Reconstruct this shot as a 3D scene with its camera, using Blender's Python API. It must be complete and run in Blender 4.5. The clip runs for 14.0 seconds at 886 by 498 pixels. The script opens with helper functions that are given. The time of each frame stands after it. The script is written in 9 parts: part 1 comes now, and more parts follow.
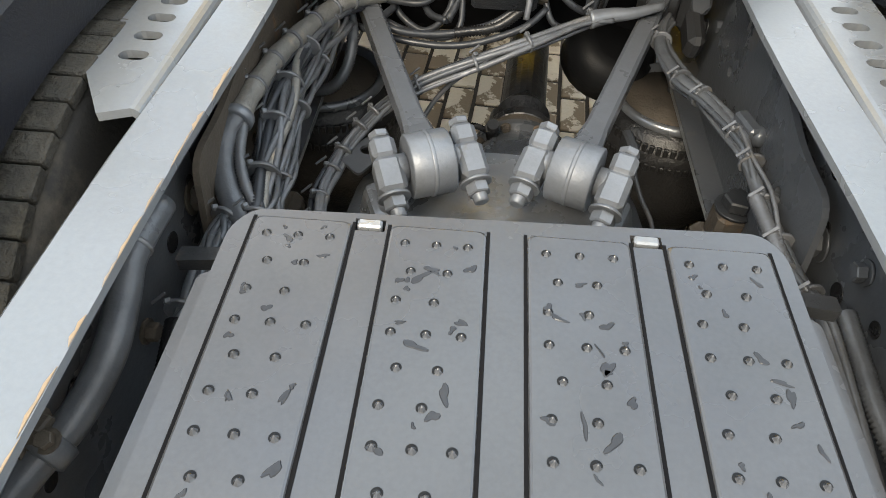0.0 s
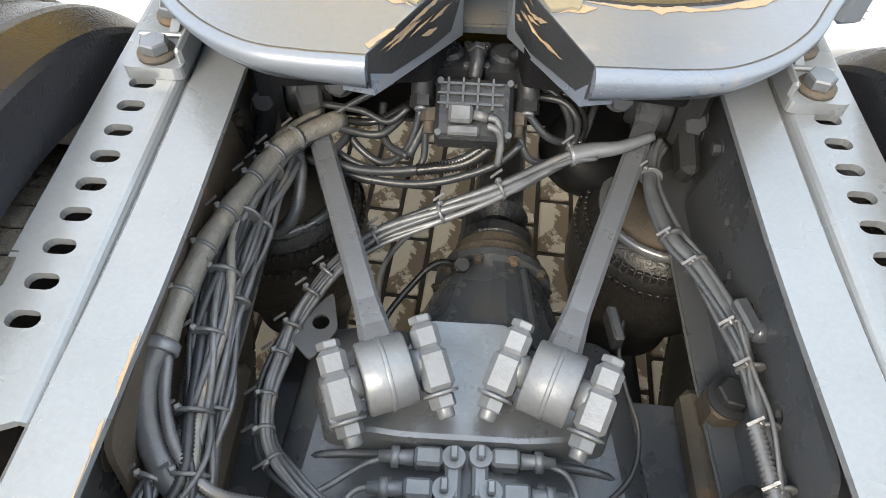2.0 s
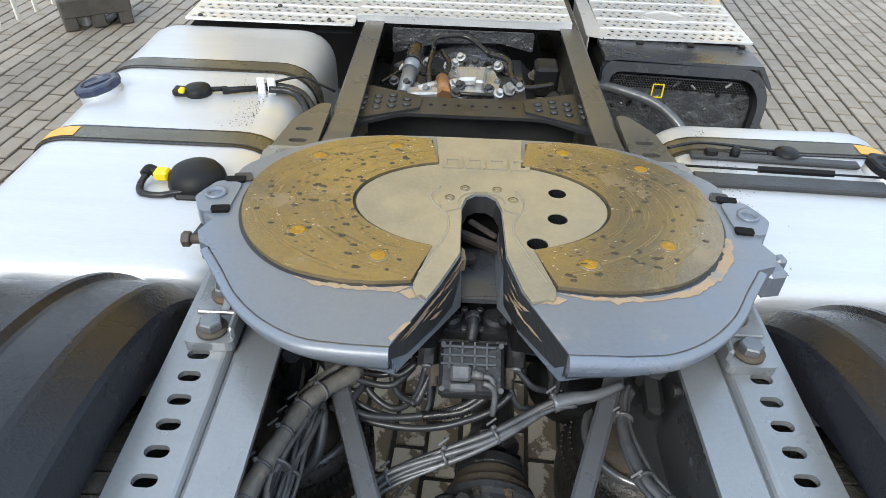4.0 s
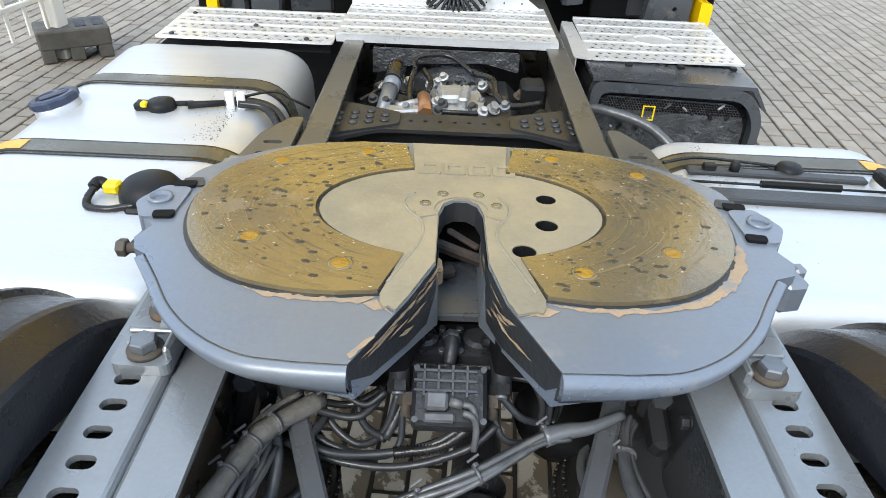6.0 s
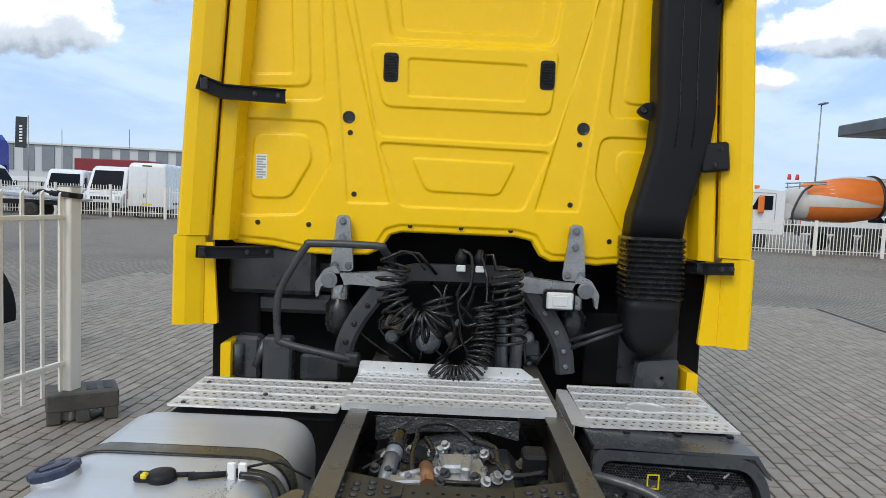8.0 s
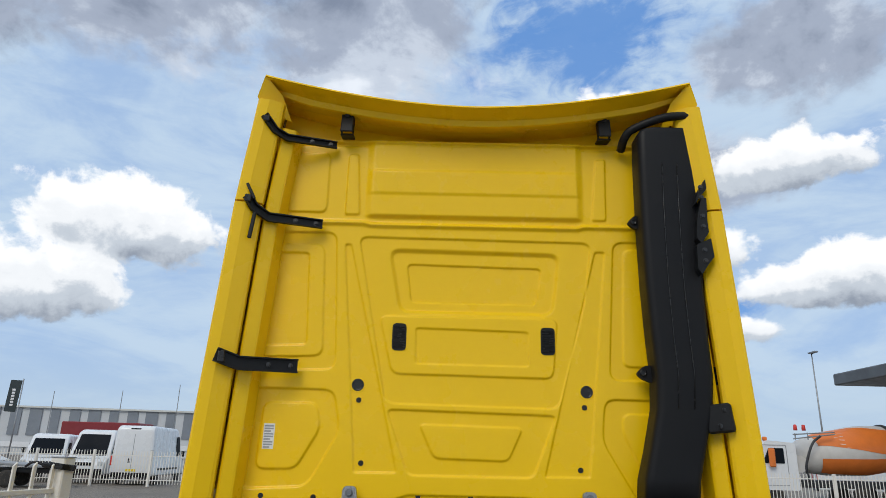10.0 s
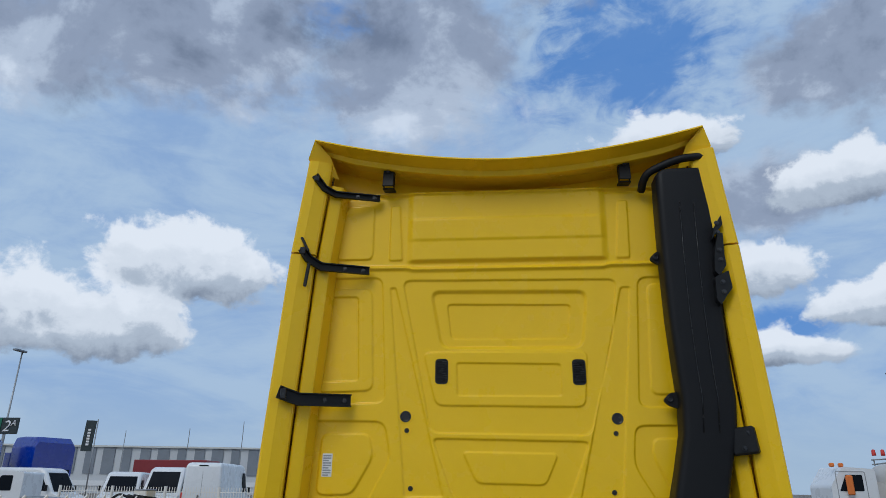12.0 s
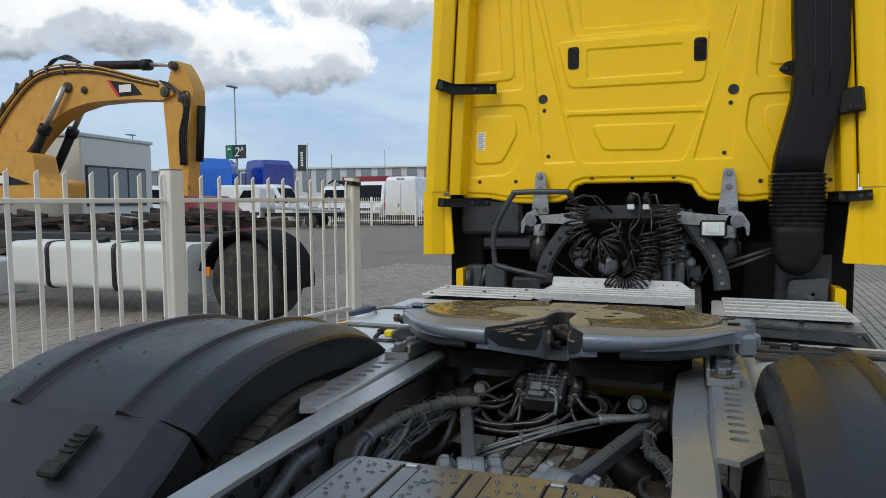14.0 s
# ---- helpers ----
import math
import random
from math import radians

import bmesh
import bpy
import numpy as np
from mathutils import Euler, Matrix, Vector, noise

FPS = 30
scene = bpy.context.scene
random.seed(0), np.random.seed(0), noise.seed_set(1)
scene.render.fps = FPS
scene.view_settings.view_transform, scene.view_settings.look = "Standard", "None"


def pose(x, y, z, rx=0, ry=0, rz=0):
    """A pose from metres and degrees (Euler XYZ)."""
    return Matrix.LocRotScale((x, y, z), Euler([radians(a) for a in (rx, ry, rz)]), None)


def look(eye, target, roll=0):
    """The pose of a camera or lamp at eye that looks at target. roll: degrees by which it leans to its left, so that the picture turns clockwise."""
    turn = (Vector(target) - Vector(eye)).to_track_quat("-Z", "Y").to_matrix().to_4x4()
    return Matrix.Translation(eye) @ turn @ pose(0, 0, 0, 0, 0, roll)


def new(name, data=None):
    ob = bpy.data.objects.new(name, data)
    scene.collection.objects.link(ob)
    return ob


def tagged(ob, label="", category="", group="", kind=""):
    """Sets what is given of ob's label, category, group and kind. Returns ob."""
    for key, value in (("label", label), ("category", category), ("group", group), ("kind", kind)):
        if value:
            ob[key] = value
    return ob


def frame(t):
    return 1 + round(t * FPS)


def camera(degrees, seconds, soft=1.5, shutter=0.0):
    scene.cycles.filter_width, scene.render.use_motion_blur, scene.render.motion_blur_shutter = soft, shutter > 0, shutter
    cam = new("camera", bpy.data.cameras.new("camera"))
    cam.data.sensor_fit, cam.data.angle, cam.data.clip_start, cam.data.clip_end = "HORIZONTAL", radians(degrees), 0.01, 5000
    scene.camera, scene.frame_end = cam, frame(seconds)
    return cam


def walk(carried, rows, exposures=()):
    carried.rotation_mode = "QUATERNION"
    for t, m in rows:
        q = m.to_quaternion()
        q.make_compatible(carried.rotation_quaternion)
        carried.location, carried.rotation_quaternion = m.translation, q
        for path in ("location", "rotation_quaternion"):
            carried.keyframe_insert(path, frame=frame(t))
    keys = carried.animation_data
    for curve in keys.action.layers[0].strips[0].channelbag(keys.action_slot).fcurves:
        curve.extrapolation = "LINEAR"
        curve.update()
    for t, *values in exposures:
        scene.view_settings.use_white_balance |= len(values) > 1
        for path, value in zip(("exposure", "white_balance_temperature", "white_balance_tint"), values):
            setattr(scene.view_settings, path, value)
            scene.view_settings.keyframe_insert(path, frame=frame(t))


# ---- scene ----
cam = camera(67.3, 14.0, soft=0.8)
PATH = [
    (0, (-0.036, 0.345, 1.41), (-0.111, 1.711, -0.049), 2.1),
    (0.5, (-0.049, 0.499, 1.432), (-0.106, 1.798, -0.087), 2.3),
    (1, (-0.035, 0.608, 1.453), (-0.073, 1.83, -0.129), 2.6),
    (1.5, (-0.037, 0.676, 1.495), (-0.07, 1.86, -0.116), 2.3),
    (2, (-0.029, 0.681, 1.552), (-0.054, 1.891, -0.04), 2.3),
    (2.5, (-0.031, 0.667, 1.627), (-0.052, 2.048, 0.18), 2.4),
    (3, (-0.043, 0.637, 1.689), (-0.06, 2.171, 0.406), 2.5),
    (3.5, (-0.058, 0.626, 1.752), (-0.067, 2.191, 0.506), 2.5),
    (3.7, (-0.061, 0.631, 1.771), (-0.07, 2.2, 0.531), 2.4),
    (5.8, (-0.036, 0.728, 1.656), (-0.019, 2.327, 0.454), 2.8),
    (6, (-0.036, 0.723, 1.645), (-0.016, 2.374, 0.517), 2.8),
    (6.5, (-0.042, 0.723, 1.624), (-0.03, 2.526, 0.76), 2.7),
    (7, (-0.041, 0.722, 1.634), (-0.041, 2.633, 1.043), 2.7),
    (7.5, (-0.042, 0.719, 1.651), (-0.053, 2.691, 1.317), 2.6),
    (8, (-0.058, 0.696, 1.693), (-0.071, 2.691, 1.541), 2.5),
    (8.5, (-0.028, 0.666, 1.728), (-0.077, 2.665, 1.78), 2.3),
    (9, (-0.048, 0.631, 1.758), (-0.098, 2.616, 2.001), 2.1),
    (9.2, (-0.076, 0.621, 1.713), (-0.112, 2.591, 2.059), 1.9),
    (11.3, (-0.118, 0.488, 1.769), (-0.163, 2.372, 2.440), 0.6),
    (11.5, (-0.079, 0.418, 1.752), (-0.150, 2.301, 2.423), 0.7),
    (12, (-0.007, 0.292, 1.695), (-0.192, 2.164, 2.373), 0.7),
    (12.5, (0.095, 0.152, 1.650), (-0.271, 1.997, 2.330), 0.7),
    (13, (0.190, 0.019, 1.597), (-0.358, 1.871, 2.118), 0.4),
    (13.5, (0.249, -0.163, 1.515), (-0.413, 1.718, 1.675), -0.2),
    (14, (0.346, -0.292, 1.437), (-0.362, 1.572, 1.291), -0.4),
]
EXPOSURES = [(0.0, 1.16, 7450, 9), (0.5, 1.44, 7400, 9), (1.5, 1.6, 7600, 10), (2.5, 1.2, 7000, 9), (3.5, 0.72, 6500, 8), (6.0, 0.86, 6350, 8), (6.5, 0.96, 6450, 9), (7.0, 0.58, 6300, 8), (7.5, 0.18, 6250, 8), (8.5, -0.18, 6500, 10), (9.0, -0.22, 6600, 10), (11.0, -0.65, 5950, 8), (11.5, -0.74, 5800, 8), (13.0, -0.86, 5780, 8), (13.5, -0.82, 6000, 8), (14.0, -0.38, 6400, 8)]
walk(cam, [(t, look(eye, target, roll)) for t, eye, target, roll in PATH], EXPOSURES)

# ---- world and light ----
SUN_AZ, SUN_EL = radians(205), radians(42)
world = bpy.data.worlds.new("sky")
scene.world = world
world.use_nodes = True
wn, wl = world.node_tree.nodes, world.node_tree.links
wn.clear()


def wnode(kind, **values):
    n = wn.new(kind)
    for k, v in values.items():
        n.inputs[k].default_value = v
    return n


def wmath(op, a, b=None):
    n = wn.new("ShaderNodeMath")
    n.operation = op
    for i, v in enumerate((a, b)):
        if v is None:
            continue
        if isinstance(v, (int, float)):
            n.inputs[i].default_value = v
        else:
            wl.new(v, n.inputs[i])
    return n.outputs[0]


sky = wn.new("ShaderNodeTexSky")
sky.sky_type, sky.sun_disc = "NISHITA", False
sky.sun_elevation, sky.sun_rotation = SUN_EL, SUN_AZ
sky.air_density, sky.dust_density, sky.ozone_density = 1.0, 0.6, 1.5
coord = wn.new("ShaderNodeTexCoord")
split = wn.new("ShaderNodeSeparateXYZ")
wl.new(coord.outputs["Generated"], split.inputs[0])


def wramp(fac, *stops):
    r = wn.new("ShaderNodeValToRGB")
    r.color_ramp.interpolation = "EASE"
    while len(r.color_ramp.elements) < len(stops):
        r.color_ramp.elements.new(0.5)
    for e, (p, c) in zip(r.color_ramp.elements, stops):
        e.position, e.color = p, (*c, 1) if len(c) == 3 else c
    wl.new(fac, r.inputs[0])
    return r.outputs[0]


def wmix(fac, a, b):
    n = wn.new("ShaderNodeMix")
    n.data_type = "RGBA"
    for sock, v in ((n.inputs[0], fac), (n.inputs[6], a), (n.inputs[7], b)):
        if isinstance(v, (int, float)):
            sock.default_value = v
        elif isinstance(v, tuple):
            sock.default_value = (*v, 1)
        else:
            wl.new(v, sock)
    return n.outputs[2]




def along(scale, detail, rough=0.55, distort=0.0, offset=(0, 0, 0), squash=1.0, lift=0.0):
    """Noise over the directions of the sky, or over those a little higher."""
    m = wn.new("ShaderNodeMapping")
    m.inputs["Location"].default_value = (offset[0], offset[1], offset[2] + lift * squash)
    m.inputs["Scale"].default_value = (1.0, 1.0, squash)
    wl.new(coord.outputs["Generated"], m.inputs[0])
    n = wnode("ShaderNodeTexNoise", Scale=scale, Detail=detail, Roughness=rough, Distortion=distort)
    wl.new(m.outputs[0], n.inputs["Vector"])
    return wmath("SUBTRACT", n.outputs["Fac"], 0.5)


def wdot(v):
    n = wn.new("ShaderNodeVectorMath")
    n.operation = "DOT_PRODUCT"
    wl.new(coord.outputs["Generated"], n.inputs[0])
    n.inputs[1].default_value = v
    return n.outputs["Value"]


def wsum(*terms):
    """Sums (output, weight) pairs."""
    total = None
    for v, k in terms:
        v = wmath("MULTIPLY", v, k) if k != 1.0 else v
        total = v if total is None else wmath("ADD", total, v)
    return total


def lobe(way, wide, high, flat_foot=1.0):
    """Falls from 1 in a direction to 0 on an oval about it; also gives the height within it."""
    c = Vector(way).normalized()
    r_ = c.cross(Vector((0, 0, 1))).normalized()
    u_ = r_.cross(c).normalized()
    du, dv = wdot(r_ / wide), wdot(u_ / high)
    v = wmath("MAXIMUM", dv, wmath("MULTIPLY", dv, -flat_foot))
    d = wmath("SQRT", wmath("ADD", wmath("MULTIPLY", du, du), wmath("MULTIPLY", v, v)))
    facing = wmath("GREATER_THAN", wdot(c), 0.0)
    return wmath("SUBTRACT", wmath("MULTIPLY", wmath("SUBTRACT", 2.0, d), facing), 1.0), dv


def widest(items):
    """A soft union of lobes, with the height within them."""
    weight, height = None, None
    for it in items:
        d, h = lobe(*it)
        w = wmath("POWER", 2000.0, wmath("MAXIMUM", d, -2.0))
        wh = wmath("MULTIPLY", w, h)
        weight = w if weight is None else wmath("ADD", weight, w)
        height = wh if height is None else wmath("ADD", height, wh)
    return wmath("LOGARITHM", weight, 2000.0), wmath("DIVIDE", height, weight)


# heaped clouds low over the yard: direction, half-width, half-height, flatness of the foot
HEAPS = (
    ((-0.690, 0.690, 0.235), 0.11, 0.062, 1.5), ((-0.555, 0.806, 0.205), 0.165, 0.085, 1.6), ((-0.440, 0.850, 0.280), 0.150, 0.075, 1.5),
    ((0.325, 0.895, 0.275), 0.105, 0.055, 1.5), ((0.225, 0.860, 0.462), 0.115, 0.050, 1.2), ((0.50, 0.835, 0.225), 0.14, 0.055, 1.5),
    ((0.44, 0.81, 0.375), 0.13, 0.050, 1.5), ((0.33, 0.93, 0.175), 0.13, 0.030, 1.5), ((-0.84, 0.50, 0.22), 0.16, 0.07, 1.5))
# grey sheets high over the yard and the gaps of clear blue between them
SHEETS = (((-0.660, 0.545, 0.535), 0.30, 0.125), ((-0.430, 0.715, 0.585), 0.27, 0.115), ((-0.110, 0.800, 0.580), 0.20, 0.140), ((0.33, 0.87, 0.38), 0.22, 0.07), ((0.43, 0.75, 0.52), 0.13, 0.09), ((-0.3, 0.6, 0.74), 0.4, 0.14))
GAPS = (((0.170, 0.800, 0.575), 0.23, 0.115), ((-0.205, 0.760, 0.618), 0.09, 0.05), ((0.36, 0.90, 0.21), 0.10, 0.035))

swell, fluff, froth = along(6.5, 8.0, 0.55, 0.2, (1.3, 0.4, 0.2), 1.3), along(17.0, 8.0, 0.58, 0.2, (3.3, 1.1, 0.5), 1.2), along(46.0, 6.0, 0.6, 0.1, (0.7, 2.1, 0.9), 1.1)
heap, rise = widest(HEAPS)
heap_d = wsum((heap, 1.0), (swell, 1.3), (fluff, 1.3), (froth, 0.32))
heap_cover = wramp(heap_d, (0.0, (0, 0, 0)), (0.24, (1, 1, 1)))
lit = wsum((along(17.0, 8.0, 0.58, 0.2, (3.3, 1.1, 0.5), 1.2, 0.022), 1.0), (fluff, -1.0))
lit2 = wsum((along(6.5, 8.0, 0.55, 0.2, (1.3, 0.4, 0.2), 1.3, 0.05), 1.0), (swell, -1.0))
belly = wsum((rise, -0.72), (lit, 0.8), (lit2, 0.45), (swell, 0.25), (heap_d, 0.06))
heap_tone = wramp(wmath("ADD", belly, 0.40), (0.10, (12.8, 12.8, 12.9)), (0.36, (11.2, 11.4, 11.7)), (0.56, (7.2, 7.8, 8.6)), (0.92, (3.5, 4.0, 4.9)))

sheet_d, sheet_up = widest(SHEETS)
ragged_sheet = wsum((sheet_d, 1.0), (swell, 1.7), (fluff, 0.8), (froth, 0.25))
sheet_cover = wramp(ragged_sheet, (0.0, (0, 0, 0)), (0.50, (0.97, 0.97, 0.97)))
grey = wsum((along(4.2, 9.0, 0.58, 0.5, (5.1, 0.3, 2.2), 1.5), 2.1), (fluff, 0.6), (sheet_d, 0.10), (lit2, 0.8))
sheet_tone = wramp(wmath("ADD", grey, 0.48), (0.05, (10.6, 11.1, 11.9)), (0.35, (7.4, 8.1, 9.3)), (0.60, (4.7, 5.3, 6.6)), (1.0, (2.8, 3.3, 4.4)))

gap, _ = widest(GAPS)
open_sky = wramp(wsum((gap, 1.0), (swell, 1.6), (along(11.0, 9.0, 0.62, 1.2, (2.0, 7.0, 1.0), 2.0), 1.6), (froth, 0.5)), (0.0, (0, 0, 0)), (0.75, (1, 1, 1)))
veil = wsum((along(3.2, 9.0, 0.6, 0.8, (7.3, 2.2, 1.0), 2.6), 1.5), (along(12.0, 6.0, 0.6, 0.6, (1.0, 4.0, 3.0), 3.0), 0.5))
thin = wramp(wmath("ADD", veil, 0.5), (0.22, (0.58, 0.58, 0.58)), (0.70, (0.97, 0.97, 0.97)))
thin = wmath("MULTIPLY", thin, wmath("SUBTRACT", 1.0, wmath("MULTIPLY", open_sky, 0.88)))
ahead = wramp(split.outputs[1], (0.15, (0, 0, 0)), (0.40, (1, 1, 1)))
behind = along(2.9, 10.0, 0.52, 0.12, (1.3, 0.4, 0.2), 2.7)
far_cover = wmath("MULTIPLY", wramp(wmath("ADD", behind, 0.5), (0.475, (0, 0, 0)), (0.52, (1, 1, 1))), wmath("SUBTRACT", 1.0, ahead))
far_tone = wramp(wmath("ADD", along(2.9, 6.0, 0.52, 0.12, (1.3, 0.4, 0.2), 2.7, 0.04), 0.5), (0.47, (12.2, 12.1, 12.0)), (0.525, (9.0, 9.2, 9.5)), (0.60, (5.0, 5.5, 6.2)))
blue = wmix(0.75, sky.outputs[0], (1.35, 3.9, 9.6))
hazed = wmix(thin, blue, (6.8, 8.4, 10.2))
clouded = wmix(wmath("MULTIPLY", sheet_cover, ahead), hazed, sheet_tone)
low = wramp(split.outputs[2], (0.0, (0.75, 0.75, 0.75)), (0.16, (0, 0, 0)))
clouded = wmix(low, clouded, (6.3, 7.7, 9.0))
clouded = wmix(wmath("MULTIPLY", heap_cover, ahead), clouded, heap_tone)
final_sky = wmix(far_cover, clouded, far_tone)
bg = wnode("ShaderNodeBackground", Strength=0.108)
wl.new(final_sky, bg.inputs[0])
wo = wn.new("ShaderNodeOutputWorld")
wl.new(bg.outputs[0], wo.inputs[0])

sun_data = bpy.data.lights.new("sun", "SUN")
sun_data.energy, sun_data.angle, sun_data.color = 1.6, radians(26), (1.0, 0.93, 0.82)
sun = new("sun", sun_data)
sun_way = Vector((math.sin(SUN_AZ) * math.cos(SUN_EL), math.cos(SUN_AZ) * math.cos(SUN_EL), math.sin(SUN_EL)))
sun.matrix_world = look(sun_way * 60, (0, 2, 0))

# ---- materials ----
def material(name, colour, rough=0.5, metal=0.0, colour2=None, scale=8.0, amount=0.5, fine=90.0, bump=0.02, coat=0.0,
             dirt=None, dirt_at=(0.55, 0.7), dirt_scale=3.0, rough_var=0.12, stretch=(1, 1, 1), random_tone=0.0, ior=1.5):
    """A surface with two scales of variation, fine relief and an optional second layer of dirt or wear."""
    m = bpy.data.materials.new(name)
    m.use_nodes = True
    n, l = m.node_tree.nodes, m.node_tree.links
    p = n["Principled BSDF"]
    tc = n.new("ShaderNodeTexCoord")
    mp = n.new("ShaderNodeMapping")
    mp.inputs["Scale"].default_value = stretch
    l.new(tc.outputs["Object"], mp.inputs[0])

    def noise_tex(s, detail=5.0, r=0.6):
        t = n.new("ShaderNodeTexNoise")
        t.inputs["Scale"].default_value, t.inputs["Detail"].default_value, t.inputs["Roughness"].default_value = s, detail, r
        l.new(mp.outputs[0], t.inputs["Vector"])
        return t.outputs["Fac"]

    def ramp(fac, a, b):
        r = n.new("ShaderNodeMapRange")
        r.inputs["From Min"].default_value, r.inputs["From Max"].default_value = a, b
        l.new(fac, r.inputs[0])
        return r.outputs[0]

    def mix(fac, a, b):
        x = n.new("ShaderNodeMix")
        x.data_type = "RGBA"
        for sock, v in ((x.inputs[0], fac), (x.inputs[6], a), (x.inputs[7], b)):
            if isinstance(v, (int, float)):
                sock.default_value = v
            elif isinstance(v, tuple):
                sock.default_value = (*v, 1)
            else:
                l.new(v, sock)
        return x.outputs[2]

    c2 = colour2 or tuple(c * 0.72 for c in colour)
    coarse, grain = noise_tex(scale), noise_tex(fine, 3.0)
    k = n.new("ShaderNodeMath")
    k.operation = "MULTIPLY"
    l.new(ramp(coarse, 0.35, 0.68), k.inputs[0])
    k.inputs[1].default_value = amount
    col = mix(k.outputs[0], colour, c2)
    g = n.new("ShaderNodeMath")
    g.operation = "MULTIPLY"
    l.new(ramp(grain, 0.3, 0.75), g.inputs[0])
    g.inputs[1].default_value = 0.22
    col = mix(g.outputs[0], col, tuple(min(1, c * 1.35 + 0.004) for c in colour))
    if random_tone:
        oi = n.new("ShaderNodeObjectInfo")
        geo = n.new("ShaderNodeNewGeometry")
        add = n.new("ShaderNodeMath")
        l.new(oi.outputs["Random"], add.inputs[0])
        l.new(geo.outputs["Random Per Island"], add.inputs[1])
        fr = n.new("ShaderNodeMath")
        fr.operation = "FRACT"
        l.new(add.outputs[0], fr.inputs[0])
        hv = n.new("ShaderNodeHueSaturation")
        vv = n.new("ShaderNodeMapRange")
        vv.inputs["To Min"].default_value, vv.inputs["To Max"].default_value = 1 - random_tone, 1 + random_tone
        l.new(fr.outputs[0], vv.inputs[0])
        l.new(vv.outputs[0], hv.inputs["Value"])
        l.new(col, hv.inputs["Color"])
        col = hv.outputs[0]
    rr = n.new("ShaderNodeMapRange")
    rr.inputs["From Min"].default_value, rr.inputs["From Max"].default_value = 0.3, 0.7
    rr.inputs["To Min"].default_value, rr.inputs["To Max"].default_value = max(0.02, rough - rough_var), min(1, rough + rough_var)
    l.new(coarse, rr.inputs[0])
    rough_out = rr.outputs[0]
    if dirt:
        d = ramp(noise_tex(dirt_scale, 9.0, 0.68), *dirt_at)
        col = mix(d, col, dirt)
        mr = n.new("ShaderNodeMix")
        l.new(d, mr.inputs[0])
        l.new(rough_out, mr.inputs[2])
        mr.inputs[3].default_value = 0.85
        rough_out = mr.outputs[0]
        if metal:
            mm = n.new("ShaderNodeMapRange")
            mm.inputs["To Min"].default_value, mm.inputs["To Max"].default_value = metal, 0.0
            l.new(d, mm.inputs[0])
            l.new(mm.outputs[0], p.inputs["Metallic"])
    l.new(col, p.inputs["Base Color"])
    l.new(rough_out, p.inputs["Roughness"])
    p.inputs["Metallic"].default_value = metal
    p.inputs["IOR"].default_value = ior
    p.inputs["Coat Weight"].default_value = coat
    p.inputs["Coat Roughness"].default_value = 0.08
    if bump:
        b = n.new("ShaderNodeBump")
        b.inputs["Strength"].default_value, b.inputs["Distance"].default_value = 0.5, bump * 0.05
        l.new(grain, b.inputs["Height"])
        b2 = n.new("ShaderNodeBump")
        b2.inputs["Strength"].default_value, b2.inputs["Distance"].default_value = 0.35, bump * 0.25
        l.new(coarse, b2.inputs["Height"])
        l.new(b.outputs[0], b2.inputs["Normal"])
        l.new(b2.outputs[0], p.inputs["Normal"])
    return m


M = {}
M["frame_paint"] = material("grey_frame_paint", (0.255, 0.272, 0.288), 0.28, 0.35, (0.205, 0.218, 0.232), 3.5, 0.8, 160, 0.010, dirt=(0.22, 0.20, 0.17), dirt_at=(0.66, 0.84), dirt_scale=5)
M["plate_paint"] = material("blue_grey_plate_paint", (0.165, 0.198, 0.255), 0.32, 0.30, (0.20, 0.205, 0.208), 3.2, 0.85, 120, 0.014, dirt=(0.36, 0.29, 0.205), dirt_at=(0.60, 0.80), dirt_scale=5)
M["grease"] = material("greasy_bronze_steel", (0.225, 0.180, 0.098), 0.20, 0.40, (0.135, 0.118, 0.092), 6, 1.0, 160, 0.03, coat=0.4, dirt=(0.29, 0.205, 0.125), dirt_at=(0.58, 0.80), dirt_scale=9)
M["worn_plate"] = material("dull_tan_greased_plate", (0.320, 0.288, 0.220), 0.40, 0.25, (0.225, 0.200, 0.145), 7, 0.95, 140, 0.018, dirt=(0.36, 0.28, 0.18), dirt_at=(0.60, 0.78), dirt_scale=10)
M["rust"] = material("rust_through_paint", (0.37, 0.262, 0.160), 0.6, 0.05, (0.30, 0.225, 0.155), 18, 0.9, 200, 0.05, dirt=(0.24, 0.225, 0.21), dirt_at=(0.54, 0.66), dirt_scale=30)
M["plug"] = material("ochre_grease_plug", (0.36, 0.20, 0.012), 0.45, 0.1, (0.24, 0.12, 0.010), 90, 0.9, 250, 0.05)
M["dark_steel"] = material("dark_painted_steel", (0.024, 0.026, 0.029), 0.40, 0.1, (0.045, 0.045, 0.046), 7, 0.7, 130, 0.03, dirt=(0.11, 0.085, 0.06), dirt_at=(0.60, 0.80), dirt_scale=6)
M["arch_paint"] = material("blue_black_casting_paint", (0.036, 0.039, 0.046), 0.34, 0.1, (0.055, 0.058, 0.064), 9, 0.8, 120, 0.03, dirt=(0.11, 0.095, 0.075), dirt_at=(0.64, 0.82), dirt_scale=12)
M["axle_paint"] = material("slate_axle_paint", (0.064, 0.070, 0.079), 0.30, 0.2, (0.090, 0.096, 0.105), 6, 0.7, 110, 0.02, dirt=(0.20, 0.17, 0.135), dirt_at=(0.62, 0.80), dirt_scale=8)
